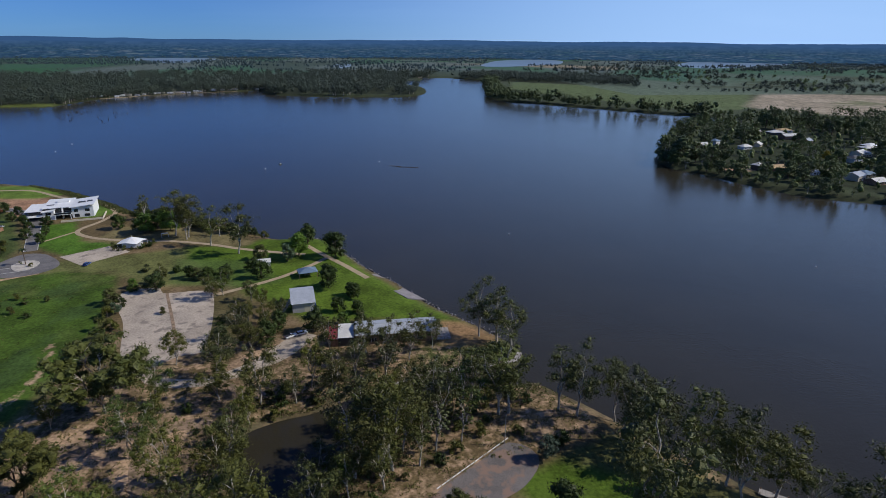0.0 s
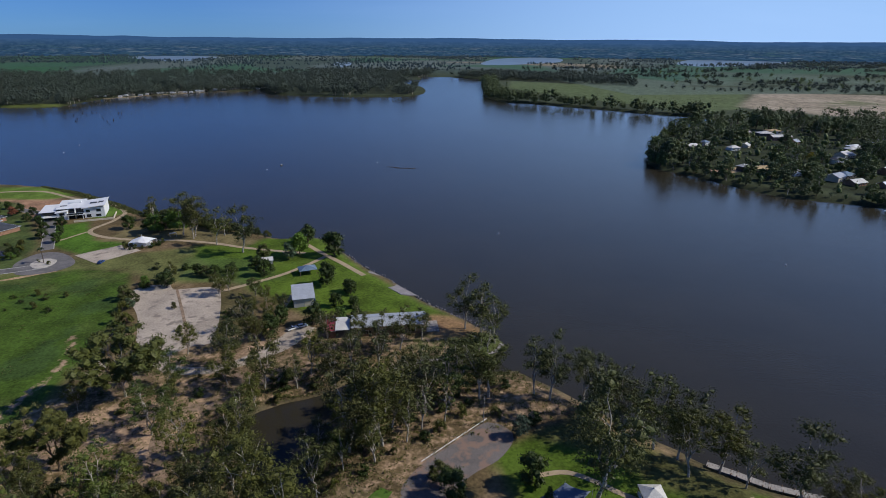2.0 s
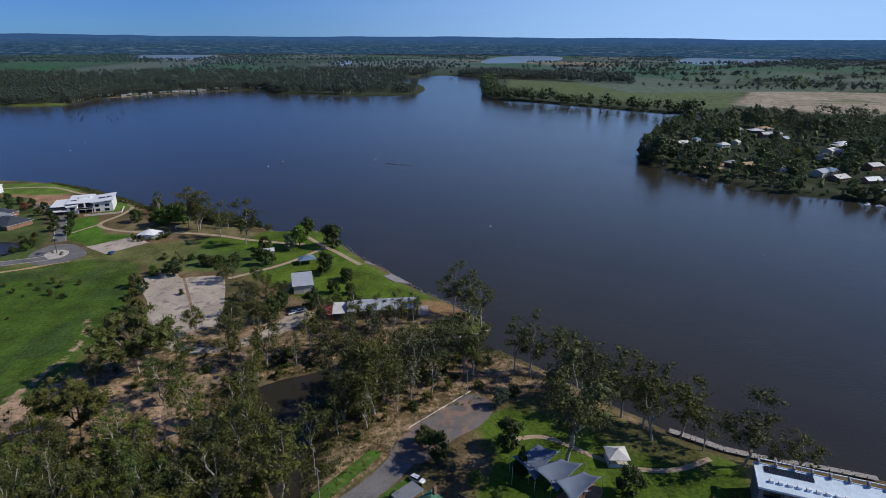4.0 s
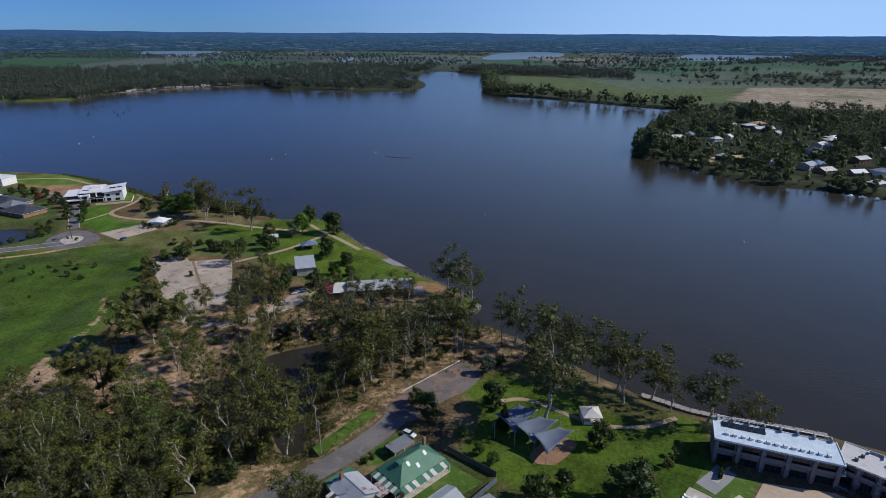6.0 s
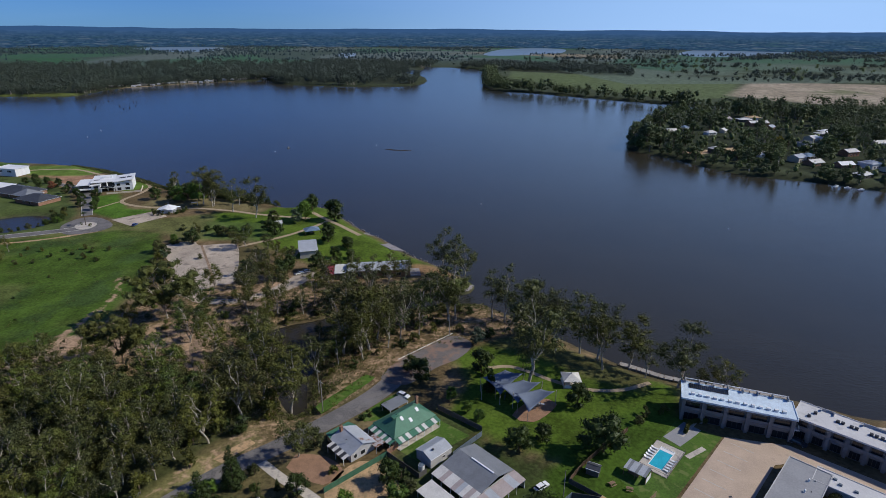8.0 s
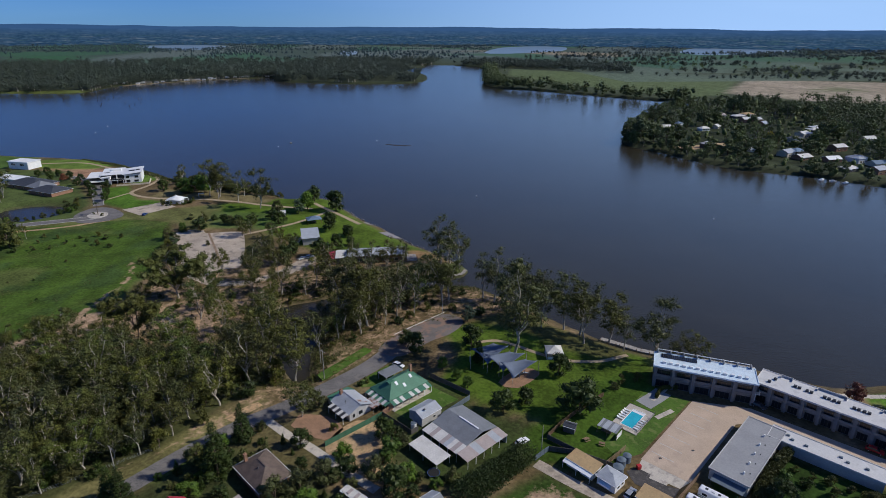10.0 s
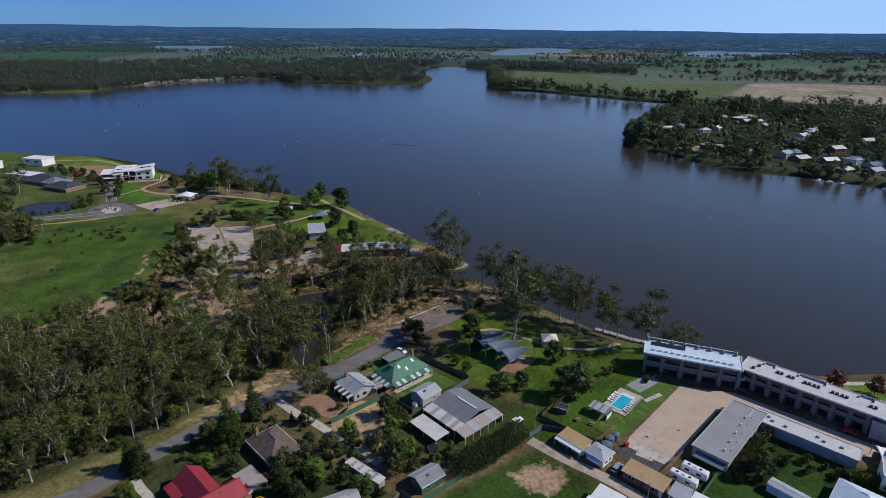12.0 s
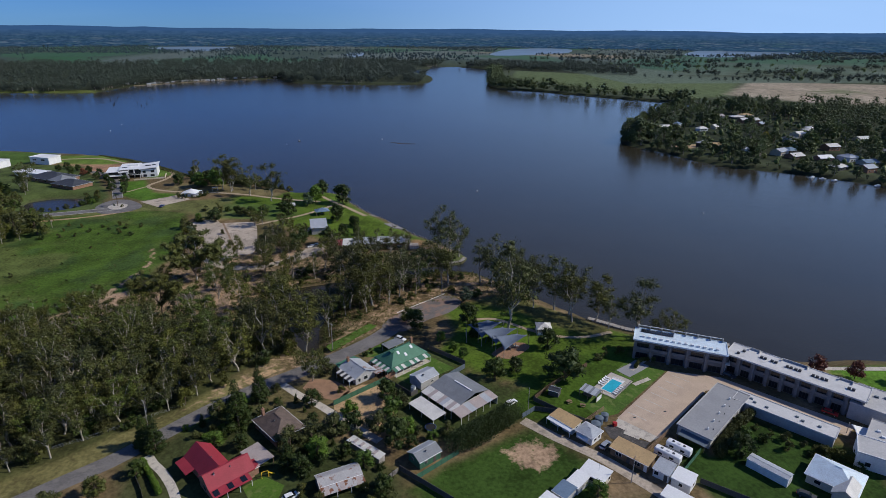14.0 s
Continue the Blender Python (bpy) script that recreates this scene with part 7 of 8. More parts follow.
building("house", "low white house with a broad pale roof", -276, 368, -25, 26, 11, 3.4, 0, "flat", "white_wall", "white_roof", 0.7, windows=[(0, -7, 4, 0.8, 1.8), (0, 6, 4, 0.8, 1.8)])
building("house", "white two-storey house with a flat white roof on the estate", -290, 418, -20, 20, 13, 6.0, 0, "flat", "white_wall", "white_roof", 0.5, windows=[(0, -5, 4, 3.2, 1.6), (0, 4, 4, 3.2, 1.6)])
building("house", "white two-storey house near the shore", -324, 404, -15, 18, 12, 5.8, 0, "flat", "white_wall", "white_roof", 0.4, windows=[(0, -4, 4, 3.2, 1.6), (0, 4, 4, 3.2, 1.6)])


# ---- across the water ----
def scatter(poly, count, seed, lower=1.0, where=None):
    """Random places in a stretch of land, on dry ground only."""
    rng = np.random.default_rng(seed)
    P = np.array(poly, float)
    lo, hi = P.min(0), P.max(0)
    found = []
    for _ in range(12):
        xy = rng.uniform(lo, hi, (count * 6, 2))
        keep = inside(xy[:, 0], xy[:, 1], P) & (shore_at(xy[:, 0], xy[:, 1]) > lower)
        if where is not None:
            keep &= where(xy[:, 0], xy[:, 1])
        found.append(xy[keep])
        if sum(len(f) for f in found) >= count:
            break
    return np.concatenate(found)[:count]


def wood_mass(name, xy, heights, sprays, size, leaf, label, seed, category="wood", lobes=1, girths=(0.2, 0.40)):
    """Many distant trees as one growth: each an uneven mass of foliage, knocked out of shape, ragged with loose sprays."""
    rng = np.random.default_rng(seed)
    k = len(xy)
    h = rng.uniform(*heights, k)
    z = np.maximum(rise(shore_at(xy[:, 0], xy[:, 1])), 0)
    foot = np.c_[xy, z + h * 0.52]
    wide = h[:, None, None] * rng.uniform(*girths, (k, 1, 1))
    B, F = lump_ball()
    B = B * 0.74
    off = rng.normal(size=(k, lobes, 1, 3)) * (0.15, 0.15, 0.15) * h[:, None, None, None] * (lobes > 1)
    girth = {1: 0.9, 3: 0.62, 4: 0.56, 5: 0.5}.get(lobes, 0.42)
    V = B[None, None] * rng.uniform(0.58, 1.16, (k, lobes, len(B), 1)) * wide[:, None] * np.array((1, 1, 1.35 if lobes == 1 else 0.85)) * girth * (1 if lobes == 1 else 0.62)
    V = V + off + foot[:, None, None]
    faces = (F[None] + np.arange(k * lobes)[:, None, None] * len(B)).reshape(-1, 3)
    D = rng.normal(size=(k, sprays, 3))
    D /= np.linalg.norm(D, axis=2)[:, :, None]
    C = D * np.abs(rng.normal(0.62, 0.40, (k, sprays, 1))) * wide * (1, 1, 1.35 if lobes == 1 else 0.9) * girth * (1 if lobes == 1 else 1.25) + foot[:, None]
    C += off[:, rng.integers(0, lobes, sprays), 0]
    LV, LF = leaf_cards(rng, C.reshape(-1, 3), size)
    return tagged(raw(name, *join([(V.reshape(-1, 3), faces), (LV, LF)]), leaf, smooth=True), label, category, kind="stuff")


WEST = [(-1600, 1130), (-760, 1100), (-612, 1092), (-528, 1104), (-505, 1240), (-440, 1310), (-275, 1412), (-232, 1458), (-190, 1332), (-44, 1264), (118, 1285), (150, 1500), (90, 1780), (230, 1990),
        (300, 2200), (-80, 2300), (-330, 2150), (-560, 2200), (-800, 2050), (-1150, 2000), (-2000, 1900), (-2100, 1300)]
near_edge = lambda x, y: shore_at(x, y) < 24
wood_mass("woodland", scatter(WEST, 700, 1, where=near_edge), (11, 25), 200, 1.4, M["leaf_far_hazy"], "dense dark gum forest along the far shore", 11, lobes=7, girths=(0.35, 0.62))
wood_mass("woodland", scatter(WEST, 4300, 2), (13, 26), 64, 1.9, M["leaf_far_hazy"], "deep gum forest behind the far shore", 12, lobes=4, girths=(0.32, 0.55))
stems = []
for x, y in scatter(WEST, 420, 7, where=lambda x, y: shore_at(x, y) < 14):
    hh = 5 + 9 * field_noise(x, y, 11, 9)
    stems.append(tube([(x, y, 0.3), (x + 0.5, y, hh * 0.5 + 1), (x - 0.6, y, hh + 2)], [0.45, 0.35, 0.15], 4))
tagged(raw("stems", *join(stems), M["bark_pale"], smooth=True), "pale gum stems along the far shore", "trunks", kind="stuff")
RIGHT = [(262, 1250), (285, 1120), (340, 1070), (430, 965), (500, 888), (560, 850), (572, 880), (520, 915), (455, 990), (365, 1100), (312, 1150), (318, 1300), (352, 1480), (400, 1700), (380, 1760), (335, 1600)]
wood_mass("woodland", scatter(RIGHT, 300, 3), (9, 29), 260, 1.4, M["leaf_point"], "line of gums along the opposite bank", 13, lobes=7, girths=(0.4, 0.8))
wood_mass("woodland", scatter([(330, 1640), (300, 1950), (470, 2150), (860, 1800), (760, 1500), (460, 1740), (380, 1690)], 760, 4), (14, 26), 80, 1.8, M["leaf_far_hazy"], "belt of gums behind the green paddock", 14, lobes=4, girths=(0.4, 0.7))
# paddock trees and hedgerows on the near plain
wood_mass("woodland", scatter([(690, 1560), (950, 1300), (1400, 1250), (1700, 1500), (1300, 2200), (800, 1900)], 40, 5), (13, 25), 200, 1.6, M["leaf_point"], "scattered paddock trees", 15, lobes=6, girths=(0.4, 0.8))
rng = np.random.default_rng(77)
rows_xy = []
for (ax, ay), (bx, by), gap in (((708, 1506), (930, 1290), 14), ((960, 1305), (1500, 1110), 16), ((1000, 1500), (1600, 1380), 26), ((870, 1880), (1340, 2270), 30), ((1144, 2600), (1900, 2300), 30), ((1250, 1700), (2000, 1750), 40)):
    d = math.hypot(bx - ax, by - ay)
    for s in np.arange(0, d, gap):
        if rng.random() < 0.75:
            rows_xy.append((ax + (bx - ax) * s / d + rng.normal() * 5, ay + (by - ay) * s / d + rng.normal() * 5))
wood_mass("woodland", np.array(rows_xy), (7, 17), 110, 1.5, M["leaf_far_hazy"], "rows of small trees along paddock fences", 16, lobes=4, girths=(0.45, 0.8))
wood_mass("woodland", scatter([(990, 1330), (1240, 1240), (1500, 1300), (1250, 1420), (1010, 1400)], 60, 31), (12, 22), 130, 1.8, M["leaf_far_hazy"], "clumps of gums beyond the pale paddock", 26, lobes=5, girths=(0.45, 0.8))
belt_r = lambda x, y: (np.abs(np.mod(y - 0.35 * x + 70 * np.sin(x / 170), 330) - 165) < 17 + 26 * (field_noise(x, y, 190, 12) - 0.3)) & (field_noise(x, y, 120, 13) > 0.33)
wood_mass("woodland", scatter([(640, 1720), (1000, 1480), (1700, 1380), (3200, 2000), (3400, 3200), (1200, 2900), (700, 2500)], 800, 51, where=belt_r), (11, 24), 70, 2.3, M["leaf_far_hazy"], "broken belts of gums between the paddocks", 51, lobes=5, girths=(0.5, 0.9))
# the distant plain, patchy with woods
DRY = [np.array(p, float) for p in ([(600, 2880), (709, 2850), (1250, 3300), (1480, 4142), (1304, 4430), (900, 4050)], [(1760, 3183), (1748, 2760), (2125, 2950), (2600, 3290), (2860, 3630), (2760, 4250), (2300, 4000)], [(-1480, 4150), (-1129, 3450), (-920, 3330), (-830, 3690), (-924, 4260), (-1219, 4400)])]
dry = lambda x, y: ~(inside(x, y, DRY[0]) | inside(x, y, DRY[1]) | inside(x, y, DRY[2]))
patchy = lambda x, y: dry(x, y) & ((field_noise(x, y * 0.45, 300, 61) + 0.5 * field_noise(x, y, 90, 62)) > 0.74)
wood_mass("woodland", scatter([(-4200, 2300), (4300, 2300), (4300, 4500), (-4200, 4500)], 6500, 6, where=patchy), (11, 23), 6, 4.0, M["leaf_distant_hazy"], "patches of woodland on the plain with blue haze in their colour", 17)
wood_mass("woodland", scatter([(-4200, 2100), (4300, 1900), (4300, 4500), (-4200, 4500)], 260, 8, where=dry), (9, 16), 8, 3.4, M["leaf_distant_hazy"], "scattered trees on the plain tinted with blue haze", 18)
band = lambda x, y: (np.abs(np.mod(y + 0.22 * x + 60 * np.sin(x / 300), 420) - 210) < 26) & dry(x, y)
wood_mass("woodland", scatter([(-4200, 2700), (4300, 2500), (4300, 4500), (-4200, 4500)], 2400, 9, where=band), (13, 20), 6, 4.0, M["leaf_distant_hazy"], "belts of trees across the plain tinted with blue haze", 19)

# the wooded point with its houses
POINT = [(284, 505), (300, 530), (345, 596), (398, 675), (470, 750), (575, 820), (640, 850), (760, 800), (860, 640), (880, 330), (560, 240), (440, 280), (404, 310), (364, 350), (340, 366), (324, 390), (311, 424), (300, 458), (288, 480)]
POINT_HOUSES = [(370, 569, 10, 14, 8, "zinc_pale"), (394, 582, 30, 9, 8, "blue_roof"), (496, 664, 5, 22, 12, "zinc_warm"), (521, 651, -5, 18, 12, "zinc_pale"), (513, 612, 0, 26, 12, "zinc_pale"), (411, 552, 15, 13, 8, "zinc_pale"),
                (436, 567, 40, 10, 9, "zinc_pale"), (352, 447, 20, 9, 8, "zinc_pale"), (369, 444, 5, 15, 9, "tan_roof"), (389, 425, 10, 13, 10, "zinc_pale"), (408, 400, 25, 14, 11, "zinc"), (428, 412, 20, 15, 12, "blue_roof"),
                (413, 384, 15, 15, 11, "zinc_pale"), (456, 366, 15, 14, 11, "zinc"), (462, 350, 5, 15, 11, "blue_roof"), (419, 334, 20, 14, 10, "zinc_pale"), (436, 322, 15, 13, 10, "zinc"), (546, 669, 0, 18, 13, "tan_roof"), (506, 499, 15, 15, 11, "zinc_pale"), (550, 537, 10, 15, 11, "white_roof")]
POINT_HOUSES2 = [(434, 372, 5, 15, 9, "white_roof"), (461, 375, 10, 13, 10, "zinc"), (501, 498, 25, 15, 11, "zinc_pale"), (543, 532, 10, 17, 11, "zinc_pale"), (513, 586, 30, 12, 10, "zinc"), (470, 470, 15, 14, 10, "tile_dark"),
                 (560, 470, 5, 15, 11, "zinc_pale"), (600, 560, 15, 14, 10, "zinc"), (480, 420, 10, 15, 11, "zinc_pale"), (520, 400, 5, 16, 12, "tile_dark"), (560, 380, 10, 15, 11, "zinc_pale"), (590, 430, 20, 14, 10, "white_roof")]
for i, (x, y, a, L, W, cover) in enumerate(POINT_HOUSES + POINT_HOUSES2):
    tone = {"zinc": "grey", "zinc_pale": "pale", "zinc_warm": "fawn", "blue_roof": "blue-grey", "tan_roof": "tan", "white_roof": "white", "tile_dark": "dark"}[cover]
    building("house", "waterside house with a %s roof among trees" % tone, x, y, a, L, W, 3.0 + (i % 3 == 1) * 1.6, 2.2, "hip" if i % 2 else "gable", ("brick_wall", "white_wall", "cream_wall", "dark_wall")[i % 4], cover, 0.5,
             windows=[(0, -L / 4, 2.2, 0.8, 1.4), (0, L / 4, 2.2, 0.8, 1.4)], doors=[(0, 0)])
taken = np.array([(r[0], r[1], max(r[3], r[4]) * 0.5 + 2.0) for r in POINT_HOUSES + POINT_HOUSES2])
front = lambda x, y: np.all(np.hypot(x[:, None] - taken[:, 0], y[:, None] - 3 - taken[:, 1]) > taken[:, 2], axis=1) & np.all((np.abs(x[:, None] - (y[:, None] - taken[:, 1]) * 0.7 - taken[:, 0]) > 10) | (y[:, None] > taken[:, 1]) | (y[:, None] < taken[:, 1] - 34), axis=1)
edge = lambda x, y: (shore_at(x, y) < 9) & (front(x, y) | (field_noise(x, y, 14, 71) > 0.5))
for k, (x, y) in enumerate(scatter(POINT, 100, 21, where=edge)):
    if not any((x - a) ** 2 + (y - b) ** 2 < 30 for a, b in PLANTED):
        PLANTED.append((x, y))
        plant("far", x, y, pick.uniform(9, 20), k)
SEEN = [(284, 500), (300, 530), (345, 596), (398, 675), (470, 750), (560, 800), (640, 760), (650, 520), (620, 300), (520, 250), (440, 280), (404, 306), (364, 346), (340, 362), (324, 386), (311, 420), (298, 456), (286, 480)]
stand = 0
for k, (x, y) in enumerate(scatter(SEEN, 900, 24, where=front)):
    if stand < 165 and not any((x - a) ** 2 + (y - b) ** 2 < 62 for a, b in PLANTED[-420:]):
        PLANTED.append((x, y))
        plant("far", x, y, pick.uniform(9, 23), k)
        stand += 1
BRINK = smooth_line(POINT_BANK[2:14], 5.0, 2.5)
for k, (x, y) in enumerate(BRINK):
    if k % 2 == 0:
        plant("far", x + pick.uniform(2, 7), y + pick.uniform(1, 6), pick.uniform(4, 12), k)
open_ground = lambda x, y: np.all(np.hypot(x[:, None] - taken[:, 0], y[:, None] - taken[:, 1]) > taken[:, 2] - 1, axis=1)
wood_mass("shrubbery", scatter(POINT, 1000, 25, where=open_ground), (3, 7), 22, 1.2, M["leaf_point"], "garden shrubs and hedges round the waterside houses", 28, "shrubs", girths=(0.4, 0.8))
wood_mass("shrubbery", scatter(POINT, 380, 29, where=lambda x, y: shore_at(x, y) < 7), (4, 10), 60, 1.0, M["leaf_point"], "overhanging bushes along the bank of the point", 29, "shrubs", lobes=3)
for x, y, h in ((296, 484, 26), (303, 495, 22), (312, 512, 20), (322, 540, 17), (312, 470, 17), (342, 585, 16), (360, 615, 17), (392, 648, 18), (330, 440, 15), (342, 424, 17), (372, 412, 20), (380, 398, 19), (352, 378, 10), (398, 352, 9)):
    plant("far", x, y, h)
plant("yellow", 446, 478, 11)
wood_mass("woodland", scatter([(560, 300), (900, 200), (1100, 500), (1000, 760), (760, 830), (640, 850), (560, 800), (620, 600)], 760, 22), (12, 25), 130, 1.4, M["leaf_point"], "thick trees behind the waterside houses", 23, lobes=5, girths=(0.3, 0.5))
for pts in ([(372, 350), (392, 332), (400, 342), (380, 358)], [(412, 312), (440, 290), (456, 308), (426, 326)]):
    patch("lawn", pts, 0.05, M["lawn"], "bright lawn at the water's edge", "lawn", z=2.2)
patch("yard", [(318, 452), (352, 462), (362, 452), (330, 438)], 0.05, M["sand"], "bare orange earth yard on the point", "yard")


def moored_boat(x, y, turn, s=1.0, label="white motor boat moored at the bank", paint="white_paint", house="white_paint"):
    ob = thing("boat", x, y, 0.0, turn, label, "boat")
    bm = bmesh.new()
    ring = [(-2.6, -0.9), (1.2, -1.0), (3.0, 0), (1.2, 1.0), (-2.6, 0.9)]
    top = [bm.verts.new((u * s, v * s, 0.75 * s + 0.12 * (u > 2) * s)) for u, v in ring]
    low = [bm.verts.new((u * 0.86 * s, v * 0.7 * s, -0.25 * s)) for u, v in ring]
    bm.faces.new(top)
    bm.faces.new(low[::-1])
    for i in range(5):
        bm.faces.new((top[i], low[i], low[(i + 1) % 5], top[(i + 1) % 5]))
    bmesh.ops.recalc_face_normals(bm, faces=bm.faces[:])
    part("hull", bm, M[paint], ob)
    part("cabin", boxes((-1.0 * s, -0.6 * s, 0.7 * s, 0.8 * s, 0.6 * s, 1.5 * s), bevel=0.12 * s), M[house], ob)
    part("windscreen", boxes((0.78 * s, -0.5 * s, 0.95 * s, 0.86 * s, 0.5 * s, 1.4 * s)), M["glass"], ob)
    return ob


moored_boat(-80, 531, 60, 0.7, "small dark-hulled boat with a cabin on open water", "tank", "grey_wall")
moored_boat(380, 316, 20, 1.2)
moored_boat(386, 311, -15, 1.0)
moored_boat(392, 304, 5, 1.1)
moored_boat(414, 284, 10, 1.2)
for x, y in ((82, 298), (-316, 620), (-321, 669), (-91, 511), (13, 535), (228, 225)):
    bu = thing("buoy", x, y, 0.0, 0, "small white marker buoy on the lake", "buoy", "buoys on the lake")
    bm = bmesh.new()
    bmesh.ops.create_uvsphere(bm, u_segments=12, v_segments=8, radius=0.4)
    bmesh.ops.translate(bm, vec=(0, 0, 0.25), verts=bm.verts[:])
    part("float", bm, M["white_paint"], bu)
    part("ring", rods(((0, 0, 0.75), (0, 0, 0.95), 0.08)), M["dark_metal"], bu)
for x, y, a, L in ((25, 512, -20, 7), (37, 505, -12, 16), (47, 503, 10, 2), (30, 509, -25, 5)):
    lg2 = thing("driftwood", x, y, 0.0, a, "dark half-sunk log in the lake", "log", "drifting logs")
    part("log", rods(((-L / 2, 0, -0.1), (L / 2, 0.3, 0.15), 0.35, 0.2), ((L / 4, 0, 0.1), (L / 4 + 0.5, 0.2, 0.9), 0.1, 0.03)), M["bark_dark"], lg2)
rng = np.random.default_rng(5)
for k in range(22):
    x, y = rng.uniform(-520, -330), rng.uniform(845, 1000)
    st = thing("stump", x, y, 0.0, rng.uniform(0, 360), "dead drowned tree stump standing in the lake", "stump", "drowned stumps")
    h = rng.uniform(0.8, 2.4)
    part("trunk", rods(((0, 0, -1), (0.3, 0.1, h), 0.9, 0.5), ((0.1, 0, h * 0.6), (0.9, 0.2, h * 0.9), 0.4, 0.2), sides=6), M["rubber"], st)
# caravans and cabins of the far camping shore
rng = np.random.default_rng(9)
for k, (x, y) in enumerate(list(zip(np.interp(np.linspace(0, 1, 34), (0, 0.25, 0.6, 1), (-520, -440, -350, -235)), np.interp(np.linspace(0, 1, 34), (0, 0.25, 0.6, 1), (1240, 1318, 1392, 1468))))):
    cv = thing("caravan", x + rng.normal() * 5, y - 1 + rng.normal() * 2, None, rng.uniform(-25, 25), "white caravan at the water's edge under gums", "caravan", "caravans on the far shore")
    w, h = rng.uniform(6, 11), rng.uniform(2.6, 4.2)
    part("body", boxes((-w / 2, -1.2, 0.4, w / 2, 1.2, h), bevel=0.2), M[("white_paint", "white_wall", "cream_wall")[k % 3]], cv)
    part("window", boxes((-w / 4, -1.24, 1.2, w / 4, -1.2, 1.8)), M["glass"], cv)
    part("wheel", rods(((0, -1.15, 0.3), (0, 1.15, 0.3), 0.34), sides=10), M["rubber"], cv)
strip("beach", [(-512, 1238), (-444, 1307), (-359, 1378), (-279, 1407)], 3.0, 0.05, M["path"], "pale strip of beach on the far shore", "beach")


# ---- fences ----
def fence(label, pts, height=1.8, panel=2.4, material="green_wall", kind="sheet", z=3.0, group=""):
    """A fence of separate panels between posts."""
    ob = thing("fence", pts[0][0], pts[0][1], z, 0, label, "fence", group)
    o = Vector((pts[0][0], pts[0][1], 0))
    for p, q in zip(pts, pts[1:]):
        a, b = Vector((*p, 0)) - o, Vector((*q, 0)) - o
        d = b - a
        k = max(1, round(d.length / panel))
        turn = math.degrees(math.atan2(d.y, d.x))
        for i in range(k):
            s = a + d * (i / k)
            w = d.length / k
            m = pose(s.x, s.y, 0, 0, 0, turn)
            bm = bmesh.new()
            if kind == "sheet":
                box(bm, 0.04, -0.03, 0.06, w - 0.04, 0.03, height - 0.05, m)
                box(bm, 0.02, -0.045, height - 0.05, w - 0.02, 0.045, height, m)
            elif kind == "boards":
                cols = [[bm.verts.new(m @ Vector((0.04 + (w - 0.08) * j / 16, 0.025 * (j // 2 % 2), zz))) for zz in (0.05, height - 0.03 * (j // 2 % 2))] for j in range(17)]
                for u, v in zip(cols, cols[1:]):
                    bm.faces.new((u[0], v[0], v[1], u[1]))
                bmesh.ops.solidify(bm, geom=bm.faces[:], thickness=0.03)
            elif kind == "rails":
                for zz in (0.35, 0.75, 1.15, 1.55, 1.95):
                    if zz < height:
                        rail = bmesh.new()
                        box(rail, 0.0, -0.03, zz - 0.09, w, 0.03, zz + 0.09, m)
                        part("rail", rail, M[material], ob)
            else:
                for zz in (0.4, 0.8, 1.15):
                    part("wire", rods((m @ Vector((0, 0, zz)), m @ Vector((w, 0, zz)), 0.012), sides=4), M[material], ob)
            if bm.verts:
                part("panel", bm, M[material], ob)
            else:
                bm.free()
            part("post", boxes((s.x - 0.05, s.y - 0.05, -0.2, s.x + 0.05, s.y + 0.05, height + 0.03)), M["dark_metal" if material != "timber" else "timber"], ob)
    return ob


fence("green sheet-metal fence behind the cottage yard", [(-13, 26), (4, 38)], 1.9, 2.3)
fence("dark sheet-metal fence round the back lawn", [(4, 38), (12.2, 28.2), (14.5, 29.8)], 1.9, 2.4, "dark_wall")
fence("brick and green gate fence by the house", [(4, 38.6), (7.4, 41.2)], 2.0, 1.7, "brick_wall")
fence("dark fence between lawn and park", [(21, 58), (33, 45.5)], 1.9, 2.4, "dark_wall")
fence("pale green fence beside the large shed", [(22.5, 35.2), (32.6, 43.4)], 2.0, 2.4, "tank")
fence("orange-brown timber paling fence of the motel garden", [(52.5, 22), (58, 27), (66, 33), (77, 40)], 1.9, 3.0, "timber", "boards")
fence("dark fence beside the motel garden", [(52, 21.5), (60, 12.5), (67, 7)], 1.8, 2.4, "dark_wall")
fence("green fence along the vacant lot", [(11, -10), (24, -1)], 1.8, 2.4)
fence("dark fence across the vacant lot", [(6.6, -5.6), (18.5, -17.5), (27, -26)], 1.8, 2.4, "dark_wall")
fence("pale paling fence behind the sheds", [(1.5, -11), (6.4, -6.4)], 1.7, 2.4, "timber_grey", "boards")
fence("grey sheet gate at the lane end", [(46, 13), (51, 16.4)], 1.9, 2.4, "tank")
fence("dark fence behind the tan cabin", [(51, 16.4), (58, 14)], 1.8, 2.4, "dark_wall")
fence("open timber rail screen behind the cabins", [(64.7, 8.1), (72.9, 13.8)], 2.1, 2.4, "timber", "rails")
fence("timber rail screen beside the motel yard", [(77.4, -7.1), (88.4, 1.0)], 2.1, 2.4, "timber", "rails")
fence("green fence along the caravan yard", [(82.5, -17), (93.5, -8)], 1.8, 2.4)
fence("dark fence along the back lawn", [(87, -19.5), (100, -31)], 1.8, 2.4, "dark_wall")
fence("garden fence of the red house", [(-66, 2), (-61, -6), (-58, -12)], 1.2, 2.4, "timber_grey", "boards")
fence("wire fence along the creek reserve", [(-112, 4), (-84, 17), (-60, 31)], 1.2, 6.0, "zinc", "wire")


